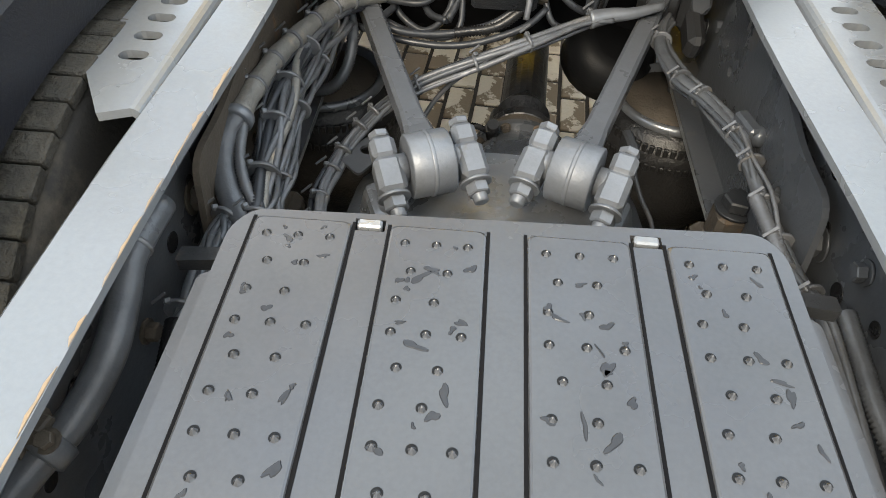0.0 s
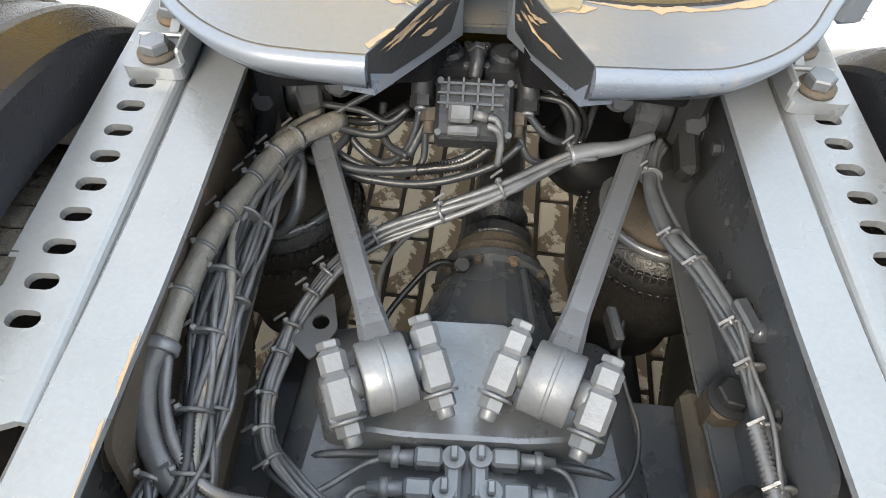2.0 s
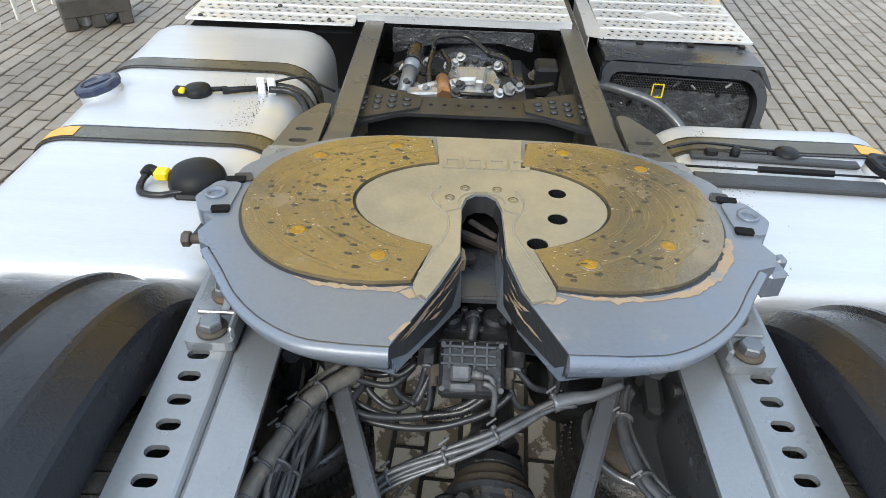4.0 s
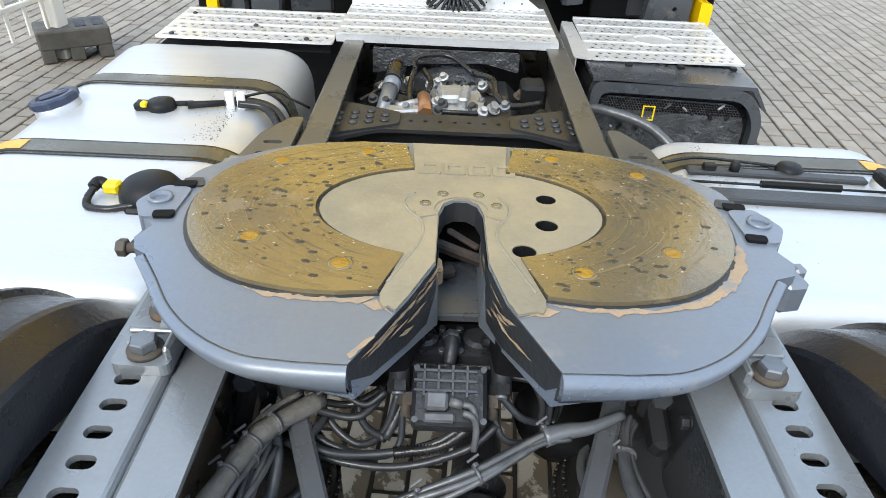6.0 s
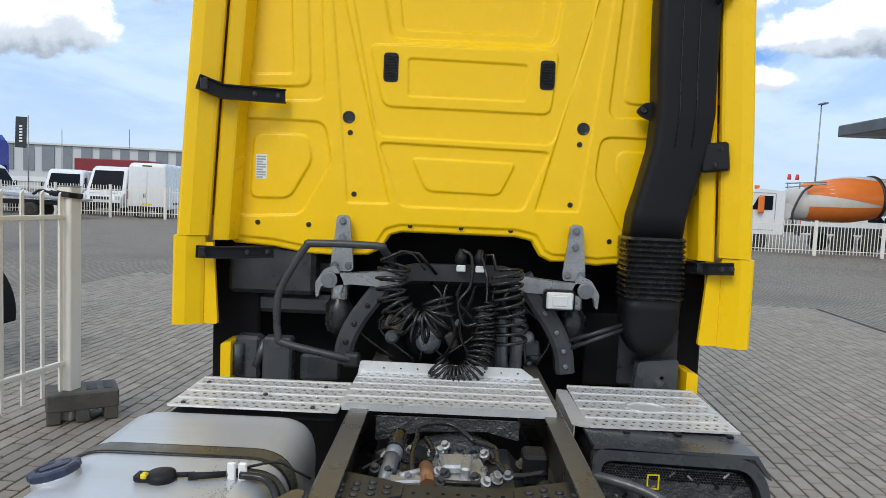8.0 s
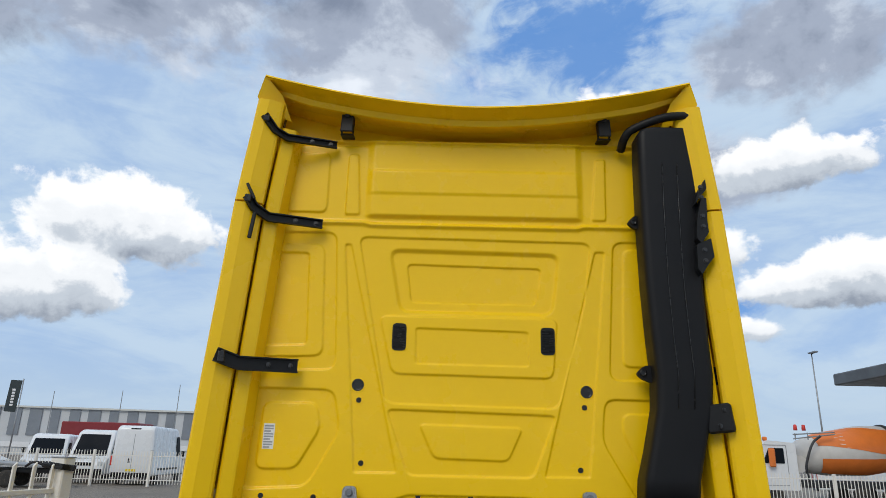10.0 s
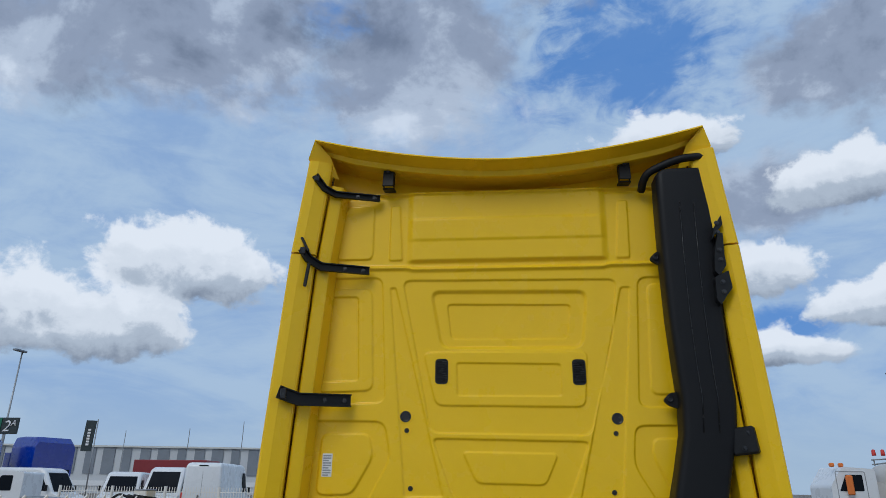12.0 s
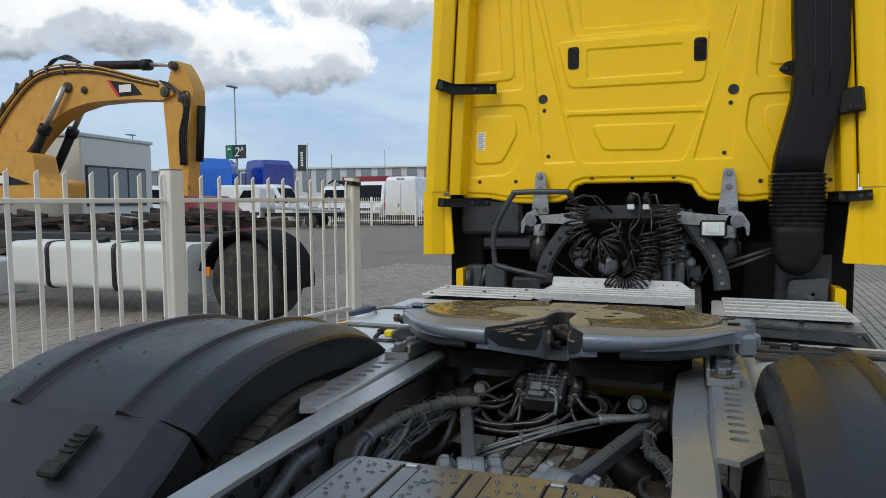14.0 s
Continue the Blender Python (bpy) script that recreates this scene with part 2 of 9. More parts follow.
M["cast_silver"] = material("silver_sprayed_casting", (0.20, 0.213, 0.232), 0.42, 0.35, (0.14, 0.15, 0.166), 12, 0.8, 150, 0.02, dirt=(0.14, 0.12, 0.095), dirt_at=(0.62, 0.78), dirt_scale=14)
M["hose"] = material("grey_sprayed_hose", (0.105, 0.112, 0.122), 0.36, 0.15, (0.050, 0.053, 0.058), 14, 0.9, 90, 0.03, dirt=(0.20, 0.17, 0.13), dirt_at=(0.64, 0.82), dirt_scale=20)
M["conduit"] = material("silver_sprayed_conduit", (0.165, 0.17, 0.18), 0.38, 0.25, (0.075, 0.078, 0.084), 14, 0.9, 90, 0.03, dirt=(0.22, 0.185, 0.14), dirt_at=(0.58, 0.78), dirt_scale=18)
M["black_hose"] = material("black_rubber_hose", (0.011, 0.011, 0.012), 0.24, 0, (0.022, 0.022, 0.022), 20, 0.6, 120, 0.02, ior=1.45)
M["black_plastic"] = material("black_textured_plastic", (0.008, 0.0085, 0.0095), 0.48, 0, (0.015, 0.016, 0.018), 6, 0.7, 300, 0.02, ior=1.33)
M["deck"] = material("wet_grey_cover_plastic", (0.098, 0.100, 0.106), 0.26, 0.25, (0.072, 0.073, 0.076), 5, 0.8, 200, 0.005, coat=0.55, dirt=(0.17, 0.135, 0.095), dirt_at=(0.66, 0.84), dirt_scale=7, rough_var=0.10)
M["fender"] = material("black_mudguard_plastic", (0.0115, 0.0125, 0.0165), 0.30, 0, (0.017, 0.018, 0.023), 5, 0.7, 260, 0.03, dirt=(0.045, 0.042, 0.038), dirt_at=(0.76, 0.94), dirt_scale=6, ior=1.40)
M["duct"] = material("anthracite_duct_plastic", (0.009, 0.0095, 0.011), 0.48, 0, (0.013, 0.0135, 0.015), 4, 0.6, 280, 0.015, ior=1.28)
M["tyre"] = material("dusty_tyre_rubber", (0.018, 0.017, 0.016), 0.75, 0, (0.04, 0.037, 0.032), 9, 0.8, 130, 0.05, dirt=(0.13, 0.11, 0.085), dirt_at=(0.52, 0.78), dirt_scale=9)
M["bellows"] = material("black_bellows_rubber", (0.014, 0.014, 0.0145), 0.40, 0, (0.022, 0.021, 0.020), 12, 0.8, 160, 0.08, dirt=(0.075, 0.066, 0.052), dirt_at=(0.68, 0.88), dirt_scale=10)
M["mud_steel"] = material("muddy_steel", (0.060, 0.050, 0.040), 0.7, 0.1, (0.11, 0.092, 0.072), 14, 0.9, 130, 0.06, dirt=(0.20, 0.11, 0.055), dirt_at=(0.58, 0.70), dirt_scale=10)
M["yellow"] = material("yellow_cab_paint", (0.93, 0.565, 0.002), 0.28, 0, (0.90, 0.545, 0.002), 2.5, 0.5, 400, 0.002, coat=0.12, rough_var=0.03, ior=1.36)
M["tank"] = material("brushed_aluminium_tank", (0.575, 0.595, 0.625), 0.38, 0.45, (0.50, 0.52, 0.55), 3, 0.6, 220, 0.01, rough_var=0.1, stretch=(0.25, 3, 3), dirt=(0.30, 0.285, 0.25), dirt_at=(0.72, 0.86), dirt_scale=12)
M["tread"] = material("bare_aluminium_tread", (0.70, 0.705, 0.71), 0.38, 0.4, (0.56, 0.565, 0.57), 14, 0.8, 180, 0.02, dirt=(0.36, 0.34, 0.30), dirt_at=(0.60, 0.78), dirt_scale=12)
M["bright"] = material("bright_cast_aluminium", (0.55, 0.56, 0.57), 0.38, 0.7, (0.30, 0.31, 0.32), 22, 0.8, 120, 0.05, dirt=(0.10, 0.085, 0.07), dirt_at=(0.56, 0.72), dirt_scale=16)
M["strap"] = material("olive_grey_strap", (0.12, 0.115, 0.09), 0.35, 0.4, (0.085, 0.08, 0.065), 9, 0.7, 160, 0.02)
M["orange_tag"] = material("orange_tag", (0.72, 0.38, 0.08), 0.55, 0, (0.66, 0.33, 0.06), 20, 0.5, 200, 0.01)
M["yellow_clip"] = material("yellow_clip", (0.8, 0.6, 0.01), 0.4, 0, None, 20, 0.2)
M["blue_cap"] = material("dark_blue_cap", (0.025, 0.035, 0.07), 0.4, 0, (0.04, 0.05, 0.085), 20, 0.6, 150, 0.02)
M["fence"] = material("cream_fence_paint", (0.78, 0.745, 0.685), 0.5, 0, (0.71, 0.67, 0.605), 5, 0.6, 120, 0.02, dirt=(0.45, 0.39, 0.32), dirt_at=(0.72, 0.87), dirt_scale=6)
M["block"] = material("weathered_plastic_block", (0.098, 0.091, 0.080), 0.7, 0, (0.065, 0.060, 0.053), 12, 0.9, 120, 0.06)
M["cat_yellow"] = material("machine_yellow_paint", (0.62, 0.315, 0.045), 0.45, 0, (0.50, 0.245, 0.035), 3, 0.8, 90, 0.03, dirt=(0.17, 0.10, 0.05), dirt_at=(0.60, 0.74), dirt_scale=2.2)
M["white_paint"] = material("white_vehicle_paint", (0.74, 0.755, 0.77), 0.3, 0, (0.68, 0.70, 0.72), 2, 0.5, 90, 0.004, coat=0.3)
M["cabin_grey"] = material("pale_site_cabin_panel", (0.62, 0.63, 0.60), 0.55, 0, (0.56, 0.57, 0.55), 2, 0.6, 60, 0.02)
M["blue_paint"] = material("blue_truck_paint", (0.004, 0.13, 0.60), 0.3, 0.0, (0.004, 0.10, 0.48), 2, 0.5, 90, 0.004, coat=0.5)
M["navy_paint"] = material("navy_truck_paint", (0.004, 0.03, 0.30), 0.3, 0.0, (0.004, 0.025, 0.22), 2, 0.5, 90, 0.004, coat=0.5)
M["red_paint"] = material("dark_red_paint", (0.24, 0.025, 0.03), 0.45, 0.0, None, 2, 0.5, 90, 0.004)
M["orange_paint"] = material("orange_drum_paint", (0.75, 0.19, 0.03), 0.4, 0.0, None, 2, 0.4, 90, 0.01)
M["drum_white"] = material("dusty_white_drum", (0.62, 0.60, 0.57), 0.5, 0.0, (0.5, 0.48, 0.45), 2, 0.6, 60, 0.02)
M["hall_grey"] = material("pale_hall_cladding", (0.56, 0.58, 0.60), 0.5, 0.1, (0.50, 0.52, 0.545), 0.4, 0.5, 5, 0.02)
M["hall_dark"] = material("blue_grey_hall_panel", (0.22, 0.245, 0.28), 0.5, 0.1, None, 0.4, 0.5, 5, 0.02)
M["window_dark"] = material("dark_window_glass", (0.010, 0.013, 0.018), 0.35, 0, None, 2, 0.3, 20, 0.0, ior=1.1)
M["steel_pole"] = material("galvanised_pole", (0.32, 0.335, 0.35), 0.5, 0.5, None, 4, 0.4, 60, 0.01)
M["sign_green"] = material("dark_green_sign", (0.012, 0.16, 0.085), 0.5, 0, None, 5, 0.3)
M["sign_dark"] = material("dark_slate_sign", (0.022, 0.035, 0.038), 0.5, 0, None, 5, 0.3)
M["white_ink"] = material("white_ink", (0.8, 0.8, 0.8), 0.6, 0, None, 5, 0.2)
M["grey_ink"] = material("grey_ink", (0.3, 0.31, 0.32), 0.6, 0, None, 5, 0.2)
M["red_ink"] = material("red_ink", (0.6, 0.04, 0.03), 0.6, 0, None, 5, 0.2)
M["lens"] = material("clear_lamp_lens", (0.72, 0.74, 0.74), 0.15, 0.2, (0.6, 0.62, 0.62), 30, 0.5, 120, 0.03)
M["amber"] = material("amber_lens", (0.7, 0.2, 0.02), 0.25, 0, None, 30, 0.3)
M["copper"] = material("brownish_pipe", (0.32, 0.17, 0.09), 0.45, 0.5, None, 20, 0.7)
M["foil"] = material("crumpled_heat_shield", (0.13, 0.135, 0.14), 0.35, 0.6, (0.05, 0.05, 0.055), 18, 0.9, 60, 0.25)
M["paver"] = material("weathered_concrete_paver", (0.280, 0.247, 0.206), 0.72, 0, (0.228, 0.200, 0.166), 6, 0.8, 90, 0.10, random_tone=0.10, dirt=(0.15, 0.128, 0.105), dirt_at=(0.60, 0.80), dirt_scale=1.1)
# brown wet stains; the tan beneath is raised to offset the truck's shade
M["brightened_wet_paver"] = material("stained_paver_brightened", (0.60, 0.515, 0.395), 0.55, 0, (0.50, 0.42, 0.315), 7, 0.7, 90, 0.08, random_tone=0.06, dirt=(0.21, 0.155, 0.10), dirt_at=(0.485, 0.515), dirt_scale=4.6)
M["tread_rubber"] = material("dusty_tread_rubber", (0.050, 0.046, 0.038), 0.85, 0, (0.028, 0.026, 0.022), 16, 0.95, 150, 0.2, dirt=(0.12, 0.105, 0.075), dirt_at=(0.60, 0.80), dirt_scale=9)
M["glass_water"] = material("dark_water_drop", (0.052, 0.055, 0.062), 0.03, 0, (0.03, 0.032, 0.036), 40, 0.8, 20, 0.0, ior=1.33)
M["oily_water"] = material("oily_water_drop", (0.060, 0.050, 0.032), 0.03, 0, (0.03, 0.026, 0.02), 40, 0.8, 20, 0.0, ior=1.33)
M["zinc"] = material("galvanised_latch_steel", (0.40, 0.415, 0.43), 0.32, 0.55, (0.22, 0.225, 0.235), 16, 0.9, 160, 0.02, dirt=(0.11, 0.097, 0.082), dirt_at=(0.60, 0.78), dirt_scale=16)
M["splash"] = material("dried_mud_splash", (0.17, 0.135, 0.095), 0.8, 0, (0.10, 0.08, 0.055), 40, 0.9, 160, 0.03)
M["glint_speck"] = material("pale_glint_speck", (0.50, 0.43, 0.32), 0.5, 0.0, (0.36, 0.30, 0.21), 60, 0.9, 120, 0.0)
M["scratch"] = material("bare_scratched_steel", (0.27, 0.21, 0.11), 0.35, 0.5, (0.20, 0.155, 0.075), 30, 0.8, 120, 0.0)
M["dark_rail_grey"] = material("dark_chassis_grey", (0.085, 0.083, 0.075), 0.32, 0.2, (0.12, 0.112, 0.095), 6, 0.8, 130, 0.02, dirt=(0.20, 0.17, 0.12), dirt_at=(0.64, 0.80), dirt_scale=7)
M["dusty_pipe"] = material("dust_caked_conduit", (0.22, 0.21, 0.19), 0.5, 0.15, (0.12, 0.118, 0.113), 16, 0.9, 120, 0.06, dirt=(0.33, 0.28, 0.21), dirt_at=(0.58, 0.72), dirt_scale=16)
M["stay_metal"] = material("burnished_stay_plate", (0.20, 0.212, 0.23), 0.30, 0.5, (0.13, 0.138, 0.15), 7, 0.8, 140, 0.01, dirt=(0.20, 0.16, 0.11), dirt_at=(0.62, 0.76), dirt_scale=9)
M["stay_bar_paint"] = material("slate_stay_paint", (0.155, 0.165, 0.182), 0.30, 0.35, (0.11, 0.118, 0.132), 8, 0.7, 140, 0.01, dirt=(0.20, 0.18, 0.15), dirt_at=(0.66, 0.80), dirt_scale=14)
M["valve_black"] = material("grimy_black_casting", (0.020, 0.022, 0.026), 0.34, 0.1, (0.04, 0.042, 0.046), 14, 0.8, 130, 0.05, dirt=(0.12, 0.095, 0.065), dirt_at=(0.60, 0.78), dirt_scale=16)
M["slate_hose"] = material("slate_rubber_hose", (0.034, 0.037, 0.043), 0.36, 0.0, (0.020, 0.022, 0.025), 14, 0.8, 90, 0.03, dirt=(0.12, 0.10, 0.078), dirt_at=(0.66, 0.82), dirt_scale=20)
# near-black colour standing in for deep shade under cab and plate and in gaps
M["shade_black"] = material("dull_black_for_shade", (0.006, 0.006, 0.007), 0.7, 0, (0.012, 0.012, 0.013), 6, 0.7, 120, 0.04, ior=1.2)
M["scrap_rust"] = material("rust_brown_scrap", (0.060, 0.036, 0.025), 0.75, 0.1, (0.03, 0.026, 0.023), 5, 0.9, 80, 0.08, dirt=(0.014, 0.014, 0.015), dirt_at=(0.46, 0.58), dirt_scale=3)
M["canopy_steel"] = material("dark_canopy_steel", (0.12, 0.132, 0.145), 0.5, 0.3, (0.09, 0.10, 0.11), 1, 0.6, 20, 0.02)
M["joint"] = material("damp_joint_sand", (0.035, 0.029, 0.023), 0.9, 0, (0.06, 0.05, 0.04), 12, 0.7, 160, 0.08)


def ground_material():
    """Pavers far off, as a pattern with joints over the yard's sheet."""
    m = bpy.data.materials.new("distant_paving")
    m.use_nodes = True
    n, l = m.node_tree.nodes, m.node_tree.links
    p = n["Principled BSDF"]
    tc = n.new("ShaderNodeTexCoord")
    b = n.new("ShaderNodeTexBrick")
    b.inputs["Scale"].default_value = 1.0
    b.inputs["Brick Width"].default_value, b.inputs["Row Height"].default_value = 0.205, 0.104
    b.inputs["Mortar Size"].default_value = 0.010
    b.inputs["Color1"].default_value, b.inputs["Color2"].default_value = (0.262, 0.230, 0.190, 1), (0.228, 0.200, 0.165, 1)
    b.inputs["Mortar"].default_value = (0.085, 0.072, 0.058, 1)
    turn = n.new("ShaderNodeMapping")
    turn.inputs["Rotation"].default_value = (0, 0, radians(-86))
    l.new(tc.outputs["Object"], turn.inputs[0])
    l.new(turn.outputs[0], b.inputs["Vector"])
    t = n.new("ShaderNodeTexNoise")
    t.inputs["Scale"].default_value, t.inputs["Detail"].default_value, t.inputs["Roughness"].default_value = 0.22, 9.0, 0.62
    l.new(tc.outputs["Object"], t.inputs["Vector"])
    r = n.new("ShaderNodeMapRange")
    r.inputs["From Min"].default_value, r.inputs["From Max"].default_value = 0.5, 0.68
    l.new(t.outputs["Fac"], r.inputs[0])
    x = n.new("ShaderNodeMix")
    x.data_type, x.blend_type = "RGBA", "MULTIPLY"
    l.new(r.outputs[0], x.inputs[0])
    l.new(b.outputs[0], x.inputs[6])
    x.inputs[7].default_value = (0.66, 0.63, 0.6, 1)
    l.new(x.outputs[2], p.inputs["Base Color"])
    rr = n.new("ShaderNodeMapRange")
    rr.inputs["From Min"].default_value, rr.inputs["From Max"].default_value = 0.4, 0.65
    rr.inputs["To Min"].default_value, rr.inputs["To Max"].default_value = 0.9, 0.7
    l.new(t.outputs["Fac"], rr.inputs[0])
    l.new(rr.outputs[0], p.inputs["Roughness"])
    bm_ = n.new("ShaderNodeBump")
    bm_.inputs["Distance"].default_value = 0.004
    l.new(b.outputs["Fac"], bm_.inputs["Height"])
    bm_.invert = True
    l.new(bm_.outputs[0], p.inputs["Normal"])
    return m


M["yard"] = ground_material()


# ---- mesh tools ----
from mathutils.geometry import delaunay_2d_cdt


def inside(p, poly):
    c, j = False, len(poly) - 1
    for i in range(len(poly)):
        (xi, yi), (xj, yj) = poly[i], poly[j]
        if (yi > p[1]) != (yj > p[1]) and p[0] < (xj - xi) * (p[1] - yi) / (yj - yi) + xi:
            c = not c
        j = i
    return c


def circle(cx, cy, r, n=20, ry=None, a0=0.0):
    return [(cx + r * math.cos(a0 + 2 * math.pi * i / n), cy + (ry or r) * math.sin(a0 + 2 * math.pi * i / n)) for i in range(n)]


def slot(cx, cy, w, h, n=6):
    """A round-ended slot, w by h."""
    pts = []
    if w >= h:
        r, d = h / 2, (w - h) / 2
        for s, a in ((1, -90), (-1, 90)):
            pts += [(cx + s * d + r * math.cos(radians(a + 180 * i / n)), cy + r * math.sin(radians(a + 180 * i / n))) for i in range(n + 1)]
    else:
        pts = [(cx - (y - cy), cy + (x - cx)) for x, y in slot(cx, cy, h, w, n)]
    return pts


def rounded(pts, r, n=4):
    """A polygon with its corners rounded; r is one radius or one a corner."""
    out, k = [], len(pts)
    rs = r if isinstance(r, (list, tuple)) else [r] * k
    for i in range(k):
        p, a, b = Vector(pts[i]), Vector(pts[i - 1]), Vector(pts[(i + 1) % k])
        d = min(rs[i], (a - p).length * 0.45, (b - p).length * 0.45)
        if d < 1e-5:
            out.append(tuple(p))
            continue
        s, e = p + (a - p).normalized() * d, p + (b - p).normalized() * d
        for j in range(n + 1):
            t = j / n
            q = s * (1 - t) ** 2 + p * 2 * t * (1 - t) + e * t * t
            out.append(tuple(q))
    return out


def rect(x0, y0, x1, y1, r=0.0, n=4):
    q = [(x0, y0), (x1, y0), (x1, y1), (x0, y1)]
    return rounded(q, r, n) if r else q


XZ = Matrix(((1, 0, 0, 0), (0, 0, 1, 0), (0, 1, 0, 0), (0, 0, 0, 1)))  # outline x, z; depth along y
YZ = Matrix(((0, 0, 1, 0), (1, 0, 0, 0), (0, 1, 0, 0), (0, 0, 0, 1)))  # outline y, z; depth along x
XY = Matrix.Identity(4)


def curve_points(pts, res=6, closed=False):
    v = [Vector(p) for p in pts]
    k = len(v)
    if k < 3:
        return v
    out = []
    for i in range(k if closed else k - 1):
        a, b = v[i], v[(i + 1) % k]
        p0 = v[i - 1] if (i > 0 or closed) else a * 2 - b
        p3 = v[(i + 2) % k] if (i + 2 < k or closed) else b * 2 - a
        for j in range(res):
            t = j / res
            out.append(0.5 * ((2 * a) + (b - p0) * t + (2 * p0 - 5 * a + 4 * b - p3) * t * t + (3 * a - p0 - 3 * b + p3) * t ** 3))
    if not closed:
        out.append(v[-1])
    return out


class Shape:
    """A mesh under construction."""

    def __init__(self):
        self.v, self.f, self.smooth = [], [], []

    def add(self, verts, faces, m=None, smooth=False):
        k = len(self.v)
        self.v += [tuple(m @ Vector(p)) if m is not None else tuple(p) for p in verts]
        self.f += [tuple(i + k for i in f) for f in faces]
        self.smooth += [smooth] * len(faces)
        return self

    def box(self, c, s, rot=(0, 0, 0), bev=0.0, m=None):
        q = pose(*c, *rot)
        if m is not None:
            q = m @ q
        x, y, z = s[0] / 2, s[1] / 2, s[2] / 2
        b = min(bev, x * 0.9, y * 0.9, z * 0.9)
        if b <= 0:
            vs = [(i, j, k) for i in (-x, x) for j in (-y, y) for k in (-z, z)]
            return self.add(vs, [(0, 1, 3, 2), (4, 6, 7, 5), (0, 4, 5, 1), (2, 3, 7, 6), (0, 2, 6, 4), (1, 5, 7, 3)], q)
        vs, idx = [], {}
        for i in (-1, 1):
            for j in (-1, 1):
                for k in (-1, 1):
                    for ax in range(3):
                        p = [i * x, j * y, k * z]
                        for a in range(3):
                            if a != ax:
                                p[a] -= (i, j, k)[a] * b
                        idx[i, j, k, ax] = len(vs)
                        vs.append(tuple(p))
        fs = []
        for ax in range(3):
            o = [a for a in range(3) if a != ax]
            for s1 in (-1, 1):
                quad = []
                for u, w in ((-1, -1), (1, -1), (1, 1), (-1, 1)):
                    t = [0, 0, 0]
                    t[ax], t[o[0]], t[o[1]] = s1, u, w
                    quad.append(idx[(*t, ax)])
                fs.append(quad)
            for u in (-1, 1):
                for w in (-1, 1):
                    def key(s1, a):
                        t = [0, 0, 0]
                        t[ax], t[o[0]], t[o[1]] = s1, u, w
                        return idx[(*t, a)]
                    fs.append([key(-1, o[0]), key(1, o[0]), key(1, o[1]), key(-1, o[1])])
        for i in (-1, 1):
            for j in (-1, 1):
                for k in (-1, 1):
                    fs.append([idx[i, j, k, a] for a in range(3)])
        return self.add(vs, fs, q)

    def rings(self, rings, closed=True, caps=True, smooth=True, m=None):
        n, vs, fs, sm = len(rings[0]), [], [], []
        for r in rings:
            vs += [tuple(p) for p in r]
        for a in range(len(rings) - 1):
            for i in range(n if closed else n - 1):
                j = (i + 1) % n
                fs.append((a * n + i, a * n + j, (a + 1) * n + j, (a + 1) * n + i))
        self.add(vs, fs, m, smooth)
        if caps:
            k = len(self.v) - len(vs)
            self.f += [tuple(k + i for i in range(n))[::-1], tuple(k + (len(rings) - 1) * n + i for i in range(n))]
            self.smooth += [False, False]
        return self

    def sweep(self, pts, r, seg=8, caps=True, closed=False):
        """A round bar along points; r is a number or a function of 0..1."""
        v = [Vector(p) for p in pts]
        v = [p for i, p in enumerate(v) if i == 0 or (p - v[i - 1]).length > 1e-6]
        t0 = (v[1] - v[0]).normalized()
        side = t0.orthogonal().normalized()
        rings = []
        for i, p in enumerate(v):
            t = ((v[min(i + 1, len(v) - 1)] - v[max(i - 1, 0)])).normalized()
            side = (side - t * side.dot(t)).normalized()
            up_ = t.cross(side)
            rad = r(i / (len(v) - 1)) if callable(r) else r
            rings.append([p + (side * math.cos(2 * math.pi * k / seg) + up_ * math.sin(2 * math.pi * k / seg)) * rad for k in range(seg)])
        if closed:
            rings.append(rings[0])
        return self.rings(rings, caps=caps and not closed)

    def tube(self, pts, r, seg=8, res=6):
        return self.sweep(curve_points(pts, res), r, seg)

    def ribbed(self, pts, r, pitch=0.006, seg=10, depth=0.22):
        """A corrugated hose."""
        c = curve_points(pts, 12)
        length = [0.0]
        for a, b in zip(c, c[1:]):
            length.append(length[-1] + (b - a).length)
        n = max(6, int(length[-1] / pitch) * 2)
        out, k = [], 0
        for i in range(n + 1):
            s = length[-1] * i / n
            while k < len(c) - 2 and length[k + 1] < s:
                k += 1
            f = (s - length[k]) / max(1e-9, length[k + 1] - length[k])
            out.append(c[k].lerp(c[k + 1], f))
        return self.sweep(out, lambda t: r * (1 - depth * (round(t * n) % 2)), seg)

    def rod(self, a, b, r, r2=None, seg=16, bev=0.0):
        a, b = Vector(a), Vector(b)
        t = (b - a).normalized()
        s = t.orthogonal().normalized()
        u = t.cross(s)
        r2 = r if r2 is None else r2
        stops = [(a, r), (b, r2)]
        if bev:
            stops = [(a, r - bev), (a + t * bev, r), (b - t * bev, r2), (b, r2 - bev)]
        vs, fs = [], []
        for p, rad in stops:
            vs += [p + (s * math.cos(2 * math.pi * k / seg) + u * math.sin(2 * math.pi * k / seg)) * rad for k in range(seg)]
        base = len(self.v)
        self.add(vs, [(q * seg + i, q * seg + (i + 1) % seg, (q + 1) * seg + (i + 1) % seg, (q + 1) * seg + i) for q in range(len(stops) - 1) for i in range(seg)], None, seg > 8)
        self.f += [tuple(base + i for i in range(seg))[::-1], tuple(base + (len(stops) - 1) * seg + i for i in range(seg))]
        self.smooth += [False, False]
        return self

